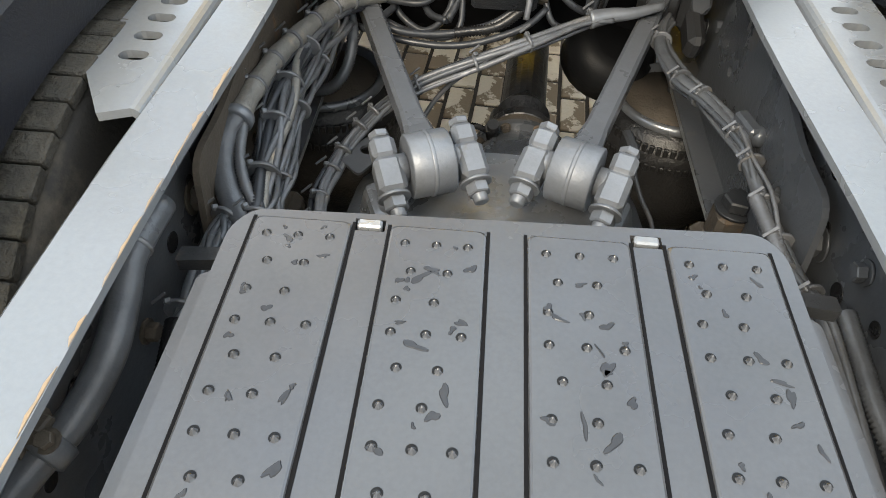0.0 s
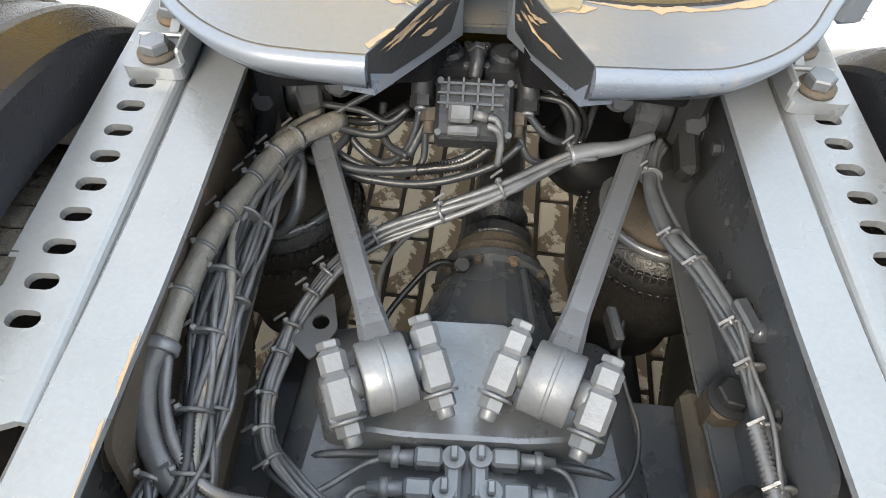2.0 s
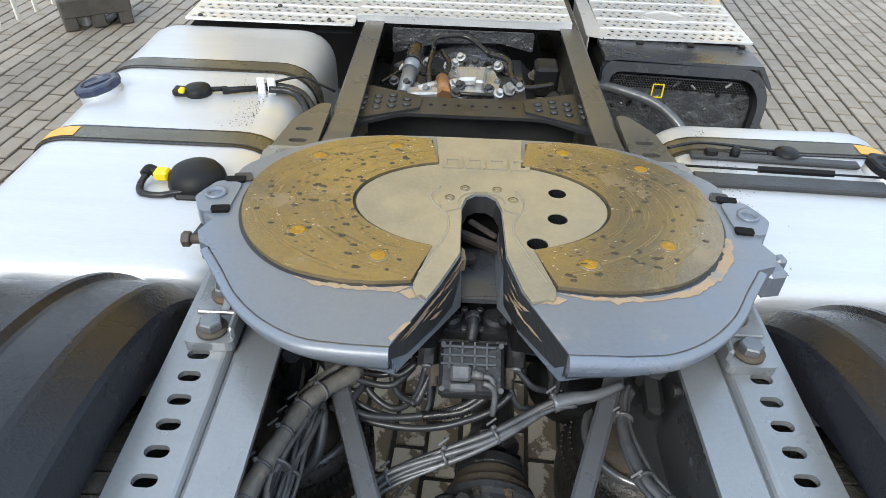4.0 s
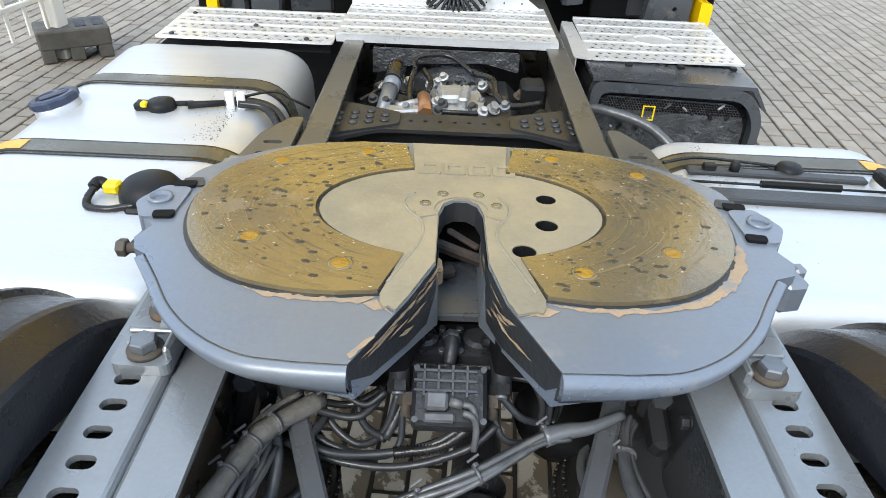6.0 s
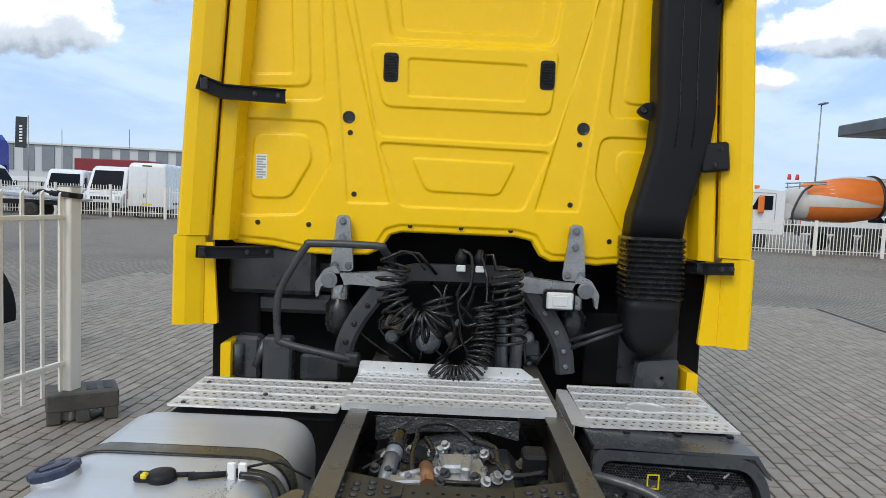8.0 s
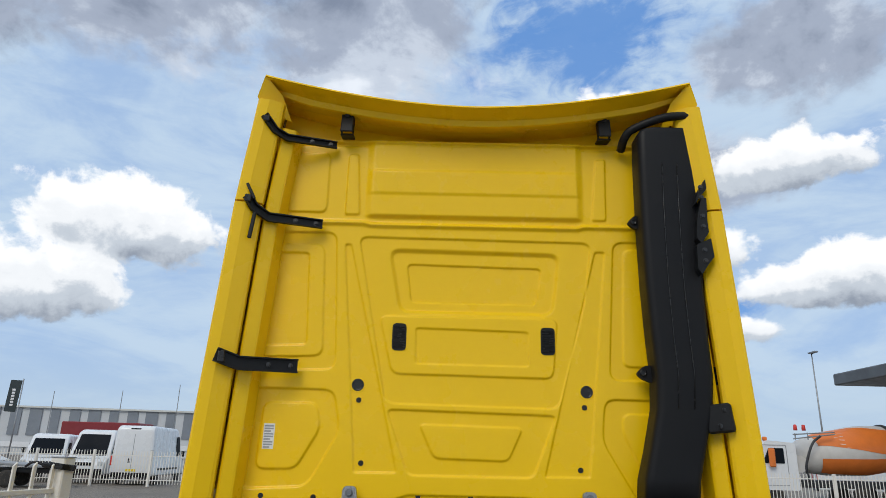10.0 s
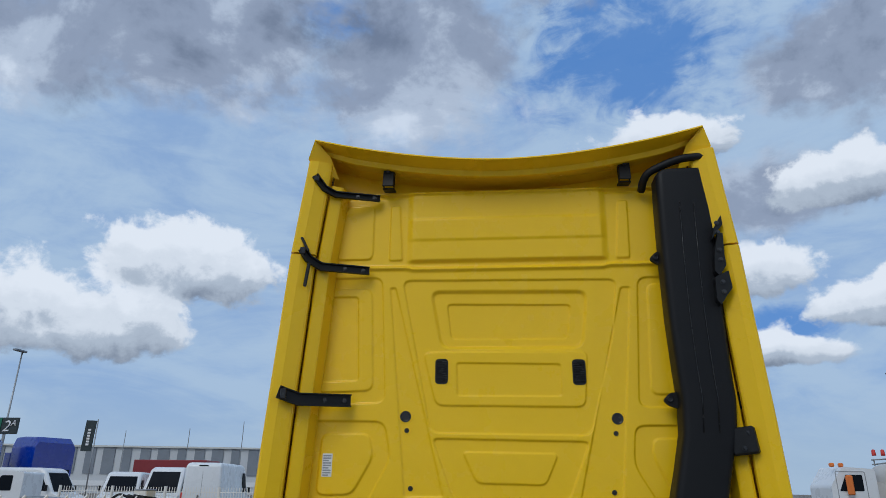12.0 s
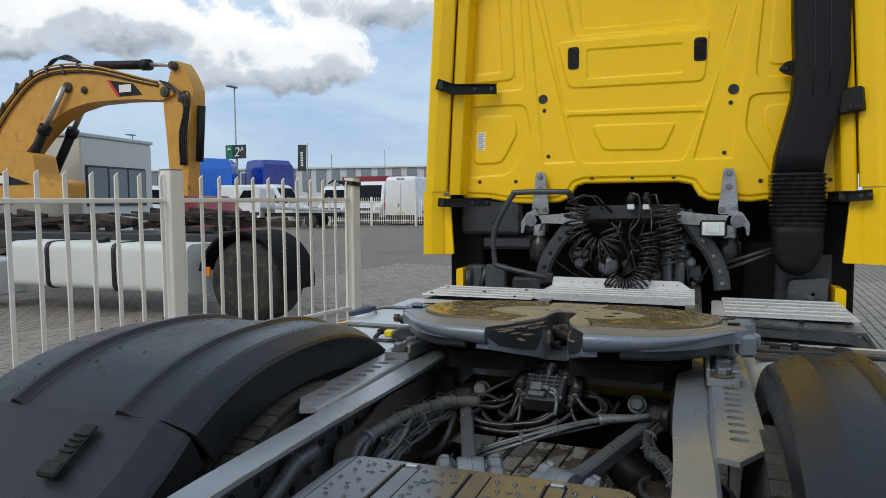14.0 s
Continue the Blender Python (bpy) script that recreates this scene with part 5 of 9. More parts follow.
def mudguard(s, a0, a1, x0, x1):
    """A ribbed arch with rolled-down edges."""
    prof = [(x0 + 0.010, -0.120), (x0, -0.112), (x0 + 0.002, -0.034), (x0 + 0.008, -0.026), (x0 + 0.050, -0.004), (x0 + 0.060, -0.001), (x0 + 0.130, 0.0), (x0 + 0.138, 0.002), (x0 + 0.148, 0.011), (x0 + 0.158, 0.012), (x0 + 0.172, -0.001), (x0 + 0.180, -0.004),
            (x1 - 0.215, -0.010), (x1 - 0.208, -0.008), (x1 - 0.198, 0.002), (x1 - 0.188, 0.003), (x1 - 0.172, -0.012), (x1 - 0.165, -0.014), (x1 - 0.05, -0.022), (x1 - 0.02, -0.034), (x1, -0.06), (x1, -0.12), (x1 - 0.010, -0.12), (x1 - 0.010, -0.066), (x1 - 0.035, -0.042), (x0 + 0.05, -0.014), (x0 + 0.016, -0.034)]
    n = 64
    rings = []
    for i in range(n + 1):
        a = radians(a0 + (a1 - a0) * i / n)
        rings.append([(s * x, *guard_at(a, h)) for x, h in prof])
    return Shape().rings(rings, smooth=False)


for s in (-1, 1):
    mg = part("mudguard", mudguard(s, 56.4, 172, 0.490, 1.12), "fender", truck, "black plastic mudguard over the twin tyres, wet with drops")
    if s < 0:
        back = [(0.628, 1.044), (0.600, 1.022), (0.545, 0.985), (0.46, 0.940), (0.36, 0.900), (0.30, 0.868), (0.285, 0.80), (0.29, 0.66)]
        back = [tuple(p)[1:] for p in curve_points([(0, y, z) for y, z in back], 5)]
        inner = [(y + 0.012, z - 0.016) for y, z in back[::-1]]
        rows = []
        for x, drop in ((0.500, 0.09), (0.500, 0.034), (0.508, 0.024), (0.55, 0.004), (0.56, 0.0), (1.07, 0.012), (1.11, 0.03), (1.12, 0.06), (1.12, 0.12)):
            rows.append([(s * x, y + drop * 0.5, z - drop) for y, z in back] + [(s * min(max(x, 0.51), 1.11), y + drop * 0.5, z - drop - 0.004) for y, z in inner])
        tl = part("rear_mudguard", Shape().rings(rows, smooth=False), "fender", truck, "black plastic rear mudguard section with strap buckle")
        strap_m = pose(-0.685, 0.545, 0.992, 33, 0, 0)
        bk = Shape().box((0, 0.02, 0.003), (0.034, 0.09, 0.008), bev=0.003, m=strap_m).box((0, -0.035, 0.006), (0.046, 0.03, 0.016), bev=0.004, m=strap_m)
        for k in range(4):
            bk.box((0, 0.002 + 0.012 * k, 0.009), (0.030, 0.005, 0.005), bev=0.001, m=strap_m)
        part("strap_buckle", bk, "black_plastic", tl)
    wet = Shape()
    rnd = random.Random(21 + s)
    for i in range(150):
        a, x = radians(rnd.uniform(60, 150)), rnd.uniform(0.56, 1.1)
        o = Vector((s * x, *guard_at(a, -0.004 - 0.016 * (x - 0.56))))
        q = rnd.uniform(0.0015, 0.0042)
        wet.lathe([(q, 0), (q * 0.8, q * 0.45), (q * 0.3, q * 0.65)], o, (0, -math.cos(a), math.sin(a)), 6)
    part("water_film", wet, "glass_water", mg, clean=False)["kind"] = "stuff"

# ---- dimpled tail cover between the rails ----
ZD = 0.950
cover_out = rounded([(-0.268, -0.20), (0.268, -0.20), (0.268, 0.80), (0.25, 0.828), (-0.25, 0.812), (-0.268, 0.785)], [0.01, 0.01, 0.03, 0.02, 0.02, 0.03])
clip_holes = [rect(-0.148, 0.792, -0.118, 0.808), rect(0.120, 0.797, 0.150, 0.813)]
tc_ = Shape().slab(cover_out, ZD - 0.05, ZD, clip_holes)
tail_cover = part("tail_cover", tc_, "deck", truck, "wet grey dimpled plastic cover between the rails")
rnd = random.Random(4)
for x0, x1 in ((-0.245, -0.150), (-0.112, -0.019), (0.020, 0.118), (0.153, 0.250)):
    fld = Shape().rings([[(px, py, ZD + h) for px, py in rect(x0 + e, -0.19 + e, x1 - e, 0.800 - e, 0.008)] for e, h in ((0.0, -0.004), (0.0, 0.0012), (0.0008, 0.0030), (0.0026, 0.0040))], smooth=False)
    fp = part("raised_panel", fld, M["deck"], tail_cover, "raised grey panel with pointed dimples")
    # black strips along the panel's edges, painted for the groove's shade
    for gx in (x0 - 0.0016, x1 + 0.0016):
        part("panel_gap", Shape().slab(rect(gx - 0.0017, -0.19, gx + 0.0017, 0.802), ZD + 0.0003, ZD + 0.0009), "shade_black", fp)
    dim, dim_shade = Shape(), Shape()
    k = 0
    y = 0.775
    while y > -0.17:
        cols = 3 if k % 3 == 0 else 2
        for c in range(cols):
            x = x0 + (x1 - x0) * ((0.18 + 0.32 * c) if cols == 3 else (0.28 + 0.36 * c - 0.1 * (k % 3 == 2)))
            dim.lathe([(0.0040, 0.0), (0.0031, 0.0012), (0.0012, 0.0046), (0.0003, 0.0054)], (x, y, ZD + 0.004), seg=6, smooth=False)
            # dark crescent painted beside each cone for its shaded side
            dim_shade.slab([(x - 0.0004 + 0.0046 * math.cos(radians(a)), y + 0.0008 + 0.0046 * math.sin(radians(a))) for a in range(-10, 231, 20)], ZD + 0.0041, ZD + 0.0046)
        y -= 0.0345
        k += 1
    part("dimple_field", dim, "deck", fp, clean=False)["kind"] = "stuff"
    part("dimple_piercing", dim_shade, "black_plastic", fp, clean=False)["kind"] = "stuff"
    pud = Shape()
    for i in range(26):
        x, y, w, h, a = rnd.uniform(x0 + 0.012, x1 - 0.012), rnd.uniform(0.28, 0.79), rnd.choice((0.0025, 0.004, 0.006, 0.0095)), rnd.uniform(0.0016, 0.0042), rnd.uniform(0, 180)
        f1, f2 = rnd.uniform(0, 6.28), rnd.uniform(0, 6.28)
        o = []
        for k_ in range(18):
            q_ = 2 * math.pi * k_ / 18
            rr_ = 1 + 0.30 * math.sin(2 * q_ + f1) + 0.22 * math.sin(3 * q_ + f2)
            px, py = w * rr_ * math.cos(q_), h * rr_ * math.sin(q_)
            o.append((x + px * math.cos(a) - py * math.sin(a), y + px * math.sin(a) + py * math.cos(a)))
        pud.pad(o, ZD + 0.0041, 0.0009, 0.0008)
    part("water_film", pud, "glass_water", fp, clean=False)["kind"] = "stuff"
for x, y in ((-0.133, 0.800), (0.135, 0.805)):
    part("cover_clip", Shape().box((x, y, ZD - 0.002), (0.024, 0.011, 0.012), bev=0.002), "zinc", tail_cover)
for s in (-1, 1):
    sidep = Shape().slab(rounded([(s * 0.268, -0.1), (s * 0.284, -0.1), (s * 0.284, 0.73), (s * 0.268, 0.74)], 0.006), ZD - 0.03, ZD - 0.012)
    part("cover_flange", sidep, "deck", tail_cover)

# ---- fuel tanks ----
def tank_section(x0, x1, z0, z1, r=0.13):
    return rounded([(x0, z0), (x1, z0), (x1, z1), (x0, z1)], r, 8)


def tank(s, y0, y1, x0, x1, z0, z1):
    sec = tank_section(x0, x1, z0, z1)
    cx, cz = (x0 + x1) / 2, (z0 + z1) / 2
    rings = []
    for y, k in ((y0, 0.80), (y0 + 0.012, 0.93), (y0 + 0.035, 0.985), (y0 + 0.06, 1.0), (y1 - 0.06, 1.0), (y1 - 0.035, 0.985), (y1 - 0.012, 0.93), (y1, 0.80)):
        rings.append([(s * (cx + (x - cx) * k), y, cz + (z - cz) * k) for x, z in sec])
    return Shape().rings(rings)


def strap(s, y, w, x0, x1, z0, z1, t=0.006):
    a, b = tank_section(x0 - 0.001, x1 + 0.001, z0 - 0.001, z1 + 0.001, 0.131), tank_section(x0 - t, x1 + t, z0 - t, z1 + t, 0.136)
    sh = Shape()
    for sec, flip in ((b, 0),):
        sh.rings([[(s * x, yy, z) for x, z in sec] for yy in (y - w / 2, y + w / 2)], caps=False, smooth=False)
    for yy in (y - w / 2, y + w / 2):
        sh.rings([[(s * x, yy, z) for x, z in a], [(s * x, yy, z) for x, z in b]], caps=False, smooth=False)
    return sh


TL = (0.475, 1.135, 0.28, 0.925)
left_tank = part("fuel_tank", tank(-1, 1.60, 2.96, *TL), "tank", truck, "polished aluminium fuel tank with black straps")
right_tank = part("fuel_tank", tank(1, 1.62, 2.36, *TL), "tank", truck, "polished aluminium tank with dark covers on top")
for tk, s, y in ((left_tank, -1, 2.13), (left_tank, -1, 2.58), (right_tank, 1, 2.21)):
    st = part("tank_strap", strap(s, y, 0.055, *TL), "strap", tk, "olive-grey steel tank strap")
    part("strap_rubber", strap(s, y - 0.034, 0.010, *TL, t=0.004), "black_hose", st)
    part("strap_rubber", strap(s, y + 0.034, 0.010, *TL, t=0.004), "black_hose", st)
    if y in (2.13, 2.21):
        sec = tank_section(*[TL[0] - 0.0075, TL[1] + 0.0075, TL[2] - 0.0075, TL[3] + 0.0075], 0.137)
        top_ = sorted([p for p in sec if p[1] > 0.8 and p[0] > 0.93])
        tg = Shape().rings([[(s * x, yy, z) for x, z in top_] for yy in (y - 0.024, y + 0.024)], closed=False, caps=False)
        part("orange_band", tg, "orange_tag", st)


def filler_cap(s, x, y, z):
    neck = Shape().lathe([(0.062, -0.05), (0.060, 0.015), (0.057, 0.03)], (s * x, y, z), (s * 0.25, 0, 1), 28)
    o = Vector((s * x, y, z)) + Vector((s * 0.25, 0, 1)).normalized() * 0.022
    t_ = Vector((s * 0.25, 0, 1)).normalized()
    u_ = t_.orthogonal().normalized()
    w2 = t_.cross(u_)
    cap = Shape().rings([[o + t_ * h + (u_ * math.cos(a) + w2 * math.sin(a)) * r * (1 + k * max(-0.4, math.cos(9 * a))) for a in [2 * math.pi * i / 72 for i in range(72)]] for r, h, k in ((0.058, 0.0, 0.0), (0.062, 0.004, 0.05), (0.062, 0.018, 0.06), (0.056, 0.023, 0.04), (0.044, 0.024, 0.0), (0.040, 0.018, 0.0), (0.012, 0.018, 0.0))], smooth=False)
    cap.box((0, 0, 0.022), (0.078, 0.016, 0.012), (0, s * 14, 25), 0.004, m=Matrix.Translation(o))
    return neck, cap


for tk, s, x, y in ((left_tank, -1, 1.055, 2.385), (right_tank, 1, 1.03, 2.10)):
    nk, cp = filler_cap(s, x, y, 0.905)
    nk = part("filler_neck", nk, "tank", tk)
    part("filler_cap", cp, "blue_cap" if s < 0 else "black_plastic", nk, "dark ribbed filler cap")

# tank sender units with their plugs
dome = Shape().lathe([(0.064, 0.0), (0.066, 0.010), (0.063, 0.026), (0.052, 0.042), (0.036, 0.051), (0.016, 0.054), (0.002, 0.0545)], (-0.635, 1.93, 0.918), seg=28)
dome.box((-0.625, 1.872, 0.925), (0.08, 0.04, 0.02), bev=0.006)
sender = part("tank_sender", dome, "black_plastic", left_tank, "black dome sender on the tank")
part("yellow_clip", Shape().box((-0.712, 1.925, 0.945), (0.034, 0.03, 0.024), bev=0.005), "yellow_clip", sender)
part("sender_hose", Shape().ribbed([(-0.745, 1.915, 0.948), (-0.752, 1.89, 0.934), (-0.74, 1.868, 0.929), (-0.70, 1.862, 0.929), (-0.66, 1.872, 0.932), (-0.60, 1.885, 0.936)], 0.0085), "black_hose", sender)
part("sender_elbow", Shape().tube([(-0.725, 1.93, 0.945), (-0.742, 1.932, 0.952), (-0.748, 1.915, 0.948)], 0.012, 10), "black_plastic", sender)
s2 = Shape().lathe([(0.036, 0), (0.038, 0.012), (0.034, 0.024), (0.01, 0.027)], (-0.78, 2.385, 0.922), seg=24).box((-0.82, 2.375, 0.935), (0.05, 0.035, 0.022), bev=0.005)
s2.rod((-0.75, 2.39, 0.937), (-0.70, 2.40, 0.937), 0.007).rod((-0.71, 2.385, 0.937), (-0.62, 2.41, 0.937), 0.010, 0.008, 12)
snd = part("tank_sender", s2, "black_plastic", left_tank, "small black sender with cable connectors")
part("yellow_clip", Shape().box((-0.815, 2.36, 0.945), (0.016, 0.02, 0.014), bev=0.003), "yellow_clip", snd)
for x in (-0.605, -0.575):
    part("white_clamp", Shape().box((x, 2.41, 0.945), (0.022, 0.012, 0.05), bev=0.003), "white_ink", snd)
hs_ = Shape()
hs_.tube([(-0.62, 2.415, 0.937), (-0.56, 2.43, 0.935), (-0.50, 2.42, 0.925), (-0.46, 2.38, 0.90), (-0.44, 2.33, 0.86)], 0.012, 10)
hs_.tube([(-0.58, 2.40, 0.94), (-0.52, 2.40, 0.935), (-0.48, 2.37, 0.915), (-0.455, 2.32, 0.87)], 0.010, 10)
hs_.tube([(-0.60, 2.42, 0.945), (-0.50, 2.46, 0.955), (-0.45, 2.47, 0.93), (-0.41, 2.49, 0.90)], 0.004, 6)
part("tank_hose", hs_, "black_hose", snd)
# right tank covers and springs
rc = Shape().box((0.76, 2.02, 0.932), (0.46, 0.055, 0.014), (0, 0, -2), 0.004).box((0.76, 2.135, 0.932), (0.42, 0.03, 0.012), (0, 0, -3), 0.004)
cov = part("tank_bracket", rc, "dark_steel", right_tank, "dark bracket strips across the tank")
part("coil_spring", Shape().ribbed([(0.70, 2.075, 0.938), (0.88, 2.068, 0.938)], 0.009, 0.004, 10, 0.35).rod((0.5, 2.08, 0.937), (1.03, 2.06, 0.937), 0.003), "black_plastic", cov)
part("bracket_knob", Shape().lathe([(0.012, 0), (0.012, 0.016), (0.007, 0.024)], (0.66, 2.14, 0.938), seg=12), "black_plastic", cov)
part("bracket_block", Shape().box((0.60, 2.14, 0.945), (0.03, 0.02, 0.016), bev=0.003), "black_plastic", cov)
part("tank_sender", Shape().lathe([(0.03, 0), (0.032, 0.012), (0.026, 0.022), (0.008, 0.025)], (0.80, 2.16, 0.925), seg=20).box((0.80, 2.16, 0.927), (0.085, 0.05, 0.008), bev=0.003), "black_plastic", right_tank)
part("sender_cable", Shape().tube([(0.50, 2.17, 0.935), (0.58, 2.19, 0.942), (0.68, 2.185, 0.94), (0.78, 2.17, 0.938)], 0.004, 6), "black_hose", right_tank)
# mud splashed on the tanks beside the rails
spl = random.Random(41)
for tk, s in ((left_tank, -1), (right_tank, 1)):
    specks = Shape()
    for i in range(240):
        x, y = 0.585 + abs(spl.gauss(0, 0.035)), spl.uniform(2.20, 2.55) if s < 0 else spl.uniform(1.68, 2.3)
        r_ = spl.choice((0.0006, 0.0009, 0.0012, 0.0018))
        specks.slab(circle(s * x, y, r_, 7, r_ * spl.uniform(0.6, 1.3)), TL[3] - 0.001, TL[3] + 0.0006)
    part("mud_film", specks, "splash", tk, clean=False)["kind"] = "stuff"
# support brackets beside the rails
for s in (-1, 1):
    br = Shape().slab(rounded([(s * 0.385, 1.98), (s * 0.50, 2.02), (s * 0.47, 2.20), (s * 0.415, 2.30), (s * 0.385, 2.30)], 0.015), 0.945, 0.955, [slot(s * 0.435, 2.09, 0.045, 0.018), slot(s * 0.43, 2.15, 0.045, 0.018)])
    br.slab(rounded([(2.0, 0.70), (2.28, 0.70), (2.30, 0.945), (1.98, 0.945)], 0.02), s * 0.39, s * 0.40, m=YZ)
    part("tank_bracket", br, "dark_rail_grey", truck, "dark bracket with slots between rail and tank")

# ---- battery box and exhaust box ----
bx = Shape().rings([[(x, y, z) for x, z in rounded([(0.466, 0.30), (1.055, 0.30), (1.055, 0.757), (1.006, 0.838), (0.466, 0.855)], 0.055, 5)] for y in (2.943, 2.965, 3.49)], smooth=False)
exb = part("exhaust_box", bx, "black_plastic", truck, "black exhaust box with a perforated rear face")
part("perforated_panel", Shape().slab(rounded([(0.494, 0.36), (1.033, 0.36), (1.033, 0.724), (0.984, 0.795), (0.494, 0.811)], 0.044), 2.930, 2.943, m=XZ), "foil", exb)
mesh_ = Shape()
for i in range(54):
    for j in range(5):
        mesh_.box((0.50 + 0.0098 * i + 0.0049 * (j % 2), 2.9285, 0.802 - 0.0085 * j - (0.0003 * i)), (0.0062, 0.004, 0.0052))
part("panel_mesh", mesh_, "shade_black", exb, clean=False)["kind"] = "stuff"
fr_o, fr_i = rounded([(0.466, 0.266), (1.077, 0.266), (1.077, 0.757), (1.011, 0.857), (0.466, 0.877)], 0.055, 5), rounded([(0.496, 0.30), (1.047, 0.30), (1.047, 0.740), (0.990, 0.820), (0.496, 0.835)], 0.044, 5)
part("box_rim", Shape().slab(fr_o, 2.894, 2.938, [fr_i], m=XZ), "axle_paint", exb)
part("inlet_pipe", Shape().tube([(0.44, 2.92, 0.768), (0.526, 2.878, 0.773), (0.657, 2.813, 0.751), (0.744, 2.736, 0.691), (0.766, 2.68, 0.615)], 0.0175, 12), "hose", exb, "grey bent exhaust pipe")
part("yellow_mark", Shape().slab(rect(0.663, 0.724, 0.706, 0.779), 2.9255, 2.929, [rect(0.668, 0.729, 0.701, 0.774)], m=XZ), "yellow_clip", exb)
fit_ = random.Random(31)
for i in range(16):
    part("face_fitting", Shape().box((0.53 + 0.031 * i, 2.925, 0.735 + fit_.uniform(-0.05, 0.05)), (fit_.uniform(0.010, 0.032), 0.010, fit_.uniform(0.006, 0.014)), (0, fit_.uniform(-70, 70), 0), 0.003), "bright" if i % 4 == 1 else "foil" if i % 2 else "black_plastic", exb)
fl = Shape().rings([[(x, y, z) for x, z in ((0.466, 0.871), (1.011, 0.858), (1.066, 0.789), (1.077, 0.789), (1.022, 0.871), (0.466, 0.885))] for y in (2.894, 3.074)], smooth=False)
part("box_hood", fl, "axle_paint", exb)

# ---- walkway treads ----
def tread(x0, x1, y0, y1, z, tilt=0.0, planks=4, mark=False, lip=True):
    """Pressed planks with staggered slots between raised ribs."""
    holes, ribs = [], []
    deep = (y1 - y0) / planks
    n = int((x1 - x0) / 0.036)
    for r in range(planks):
        ribs.append(y0 + deep * r)
        for k in range(2):
            for i in range(n):
                x = x0 + 0.018 + (x1 - x0 - 0.036) * (i + 0.25 + 0.5 * (k % 2)) / n
                y = y0 + deep * (r + 0.36 + 0.37 * k)
                if mark and ((x - (x0 + x1) / 2) / 0.1) ** 2 + ((y - (y0 + y1) / 2) / 0.07) ** 2 < 1:
                    continue
                if x < x1 - 0.015:
                    holes.append(slot(x, y, 0.0245, 0.0200, 2))
    m = pose(0, y0, z, tilt) @ Matrix.Translation((0, -y0, 0))
    sh = Shape().slab(rect(x0, y0, x1, y1, 0.01, 2), -0.004, 0.0, holes, m=m)
    for y in ribs + [y1 - 0.006]:
        sh.slab(rect(x0 + 0.002, y + 0.001, x1 - 0.002, y + 0.013, 0.004, 2), 0.0, 0.0035, m=m)
    if lip:
        sh.box(((x0 + x1) / 2, y0 + 0.002, -0.013), (x1 - x0, 0.004, 0.026), m=m)
    if mark:
        sh.slab(circle((x0 + x1) / 2, (y0 + y1) / 2, 0.085, 28, 0.06), 0.0, 0.005, [circle((x0 + x1) / 2, (y0 + y1) / 2, 0.074, 28, 0.050)], m=m)
    return sh


def shade_under_tread(x0, x1, y0, y1, z, tilt, step_):
    """A black sheet added beneath a tread, so that its slots look shaded."""
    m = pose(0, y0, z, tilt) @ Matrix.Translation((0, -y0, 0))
    part("tread_pan", Shape().slab(rect(x0 + 0.01, y0 + 0.008, x1 - 0.01, y1 - 0.01), -0.034, -0.030, m=m), "shade_black", step_)


left_step = part("walkway_tread", tread(-1.0, -0.41, 2.925, 3.28, 0.945, 0.0, 4, False, False), "tread", truck, "bare aluminium perforated tread over the tank")
mid_step = part("walkway_tread", tread(-0.405, 0.350, 2.98, 3.43, 0.964, -1.0, 5), "tread", truck, "bare aluminium perforated centre tread with upright lip")
part("tread_lip", Shape().slab(rounded([(-0.41, 0.948), (0.345, 0.948), (0.275, 0.998), (-0.40, 1.003)], 0.010), 3.43, 3.436, [circle(-0.30 + 0.07 * i, 0.976, 0.004, 8) for i in range(9)], m=XZ), "tread", mid_step)
rt = tread(0.483, 1.033, 3.052, 3.532, 0.893, 1.5, 5, True, False)
rt.slab(rounded([(0.423, 3.074), (0.483, 3.052), (0.483, 3.51), (0.439, 3.521)], 0.008), 0.888, 0.894).box((0.434, 3.281, 0.855), (0.004, 0.41, 0.076))
right_step = part("walkway_tread", rt, "tread", truck, "bare aluminium perforated tread with an oval mark")
for x, y, z, o in ((-0.95, 2.95, 0.948, left_step), (-0.5, 2.95, 0.948, left_step), (-0.95, 3.2, 0.948, left_step), (-0.5, 3.2, 0.948, left_step), (-0.7, 3.08, 0.948, left_step)):
    part("tread_screw", Shape().lathe([(0.009, 0), (0.009, 0.004), (0.004, 0.007)], (x, y, z), seg=10), "dark_steel", o)
shade_under_tread(-1.0, -0.41, 2.925, 3.28, 0.945, 0.0, left_step)
shade_under_tread(-0.405, 0.350, 2.98, 3.43, 0.964, -1.0, mid_step)
shade_under_tread(0.483, 1.033, 3.052, 3.532, 0.893, 1.5, right_step)
part("tread_support", Shape().box((0, 3.2, 0.90), (0.62, 0.05, 0.05), bev=0.006).box((0, 3.42, 0.90), (0.62, 0.05, 0.05), bev=0.006), "dark_steel", truck)
for x in (0.614, 0.799, 0.984):
    part("hood_clip", Shape().box((x, 3.036, 0.885), (0.024, 0.022, 0.012), bev=0.003), "black_plastic", exb)

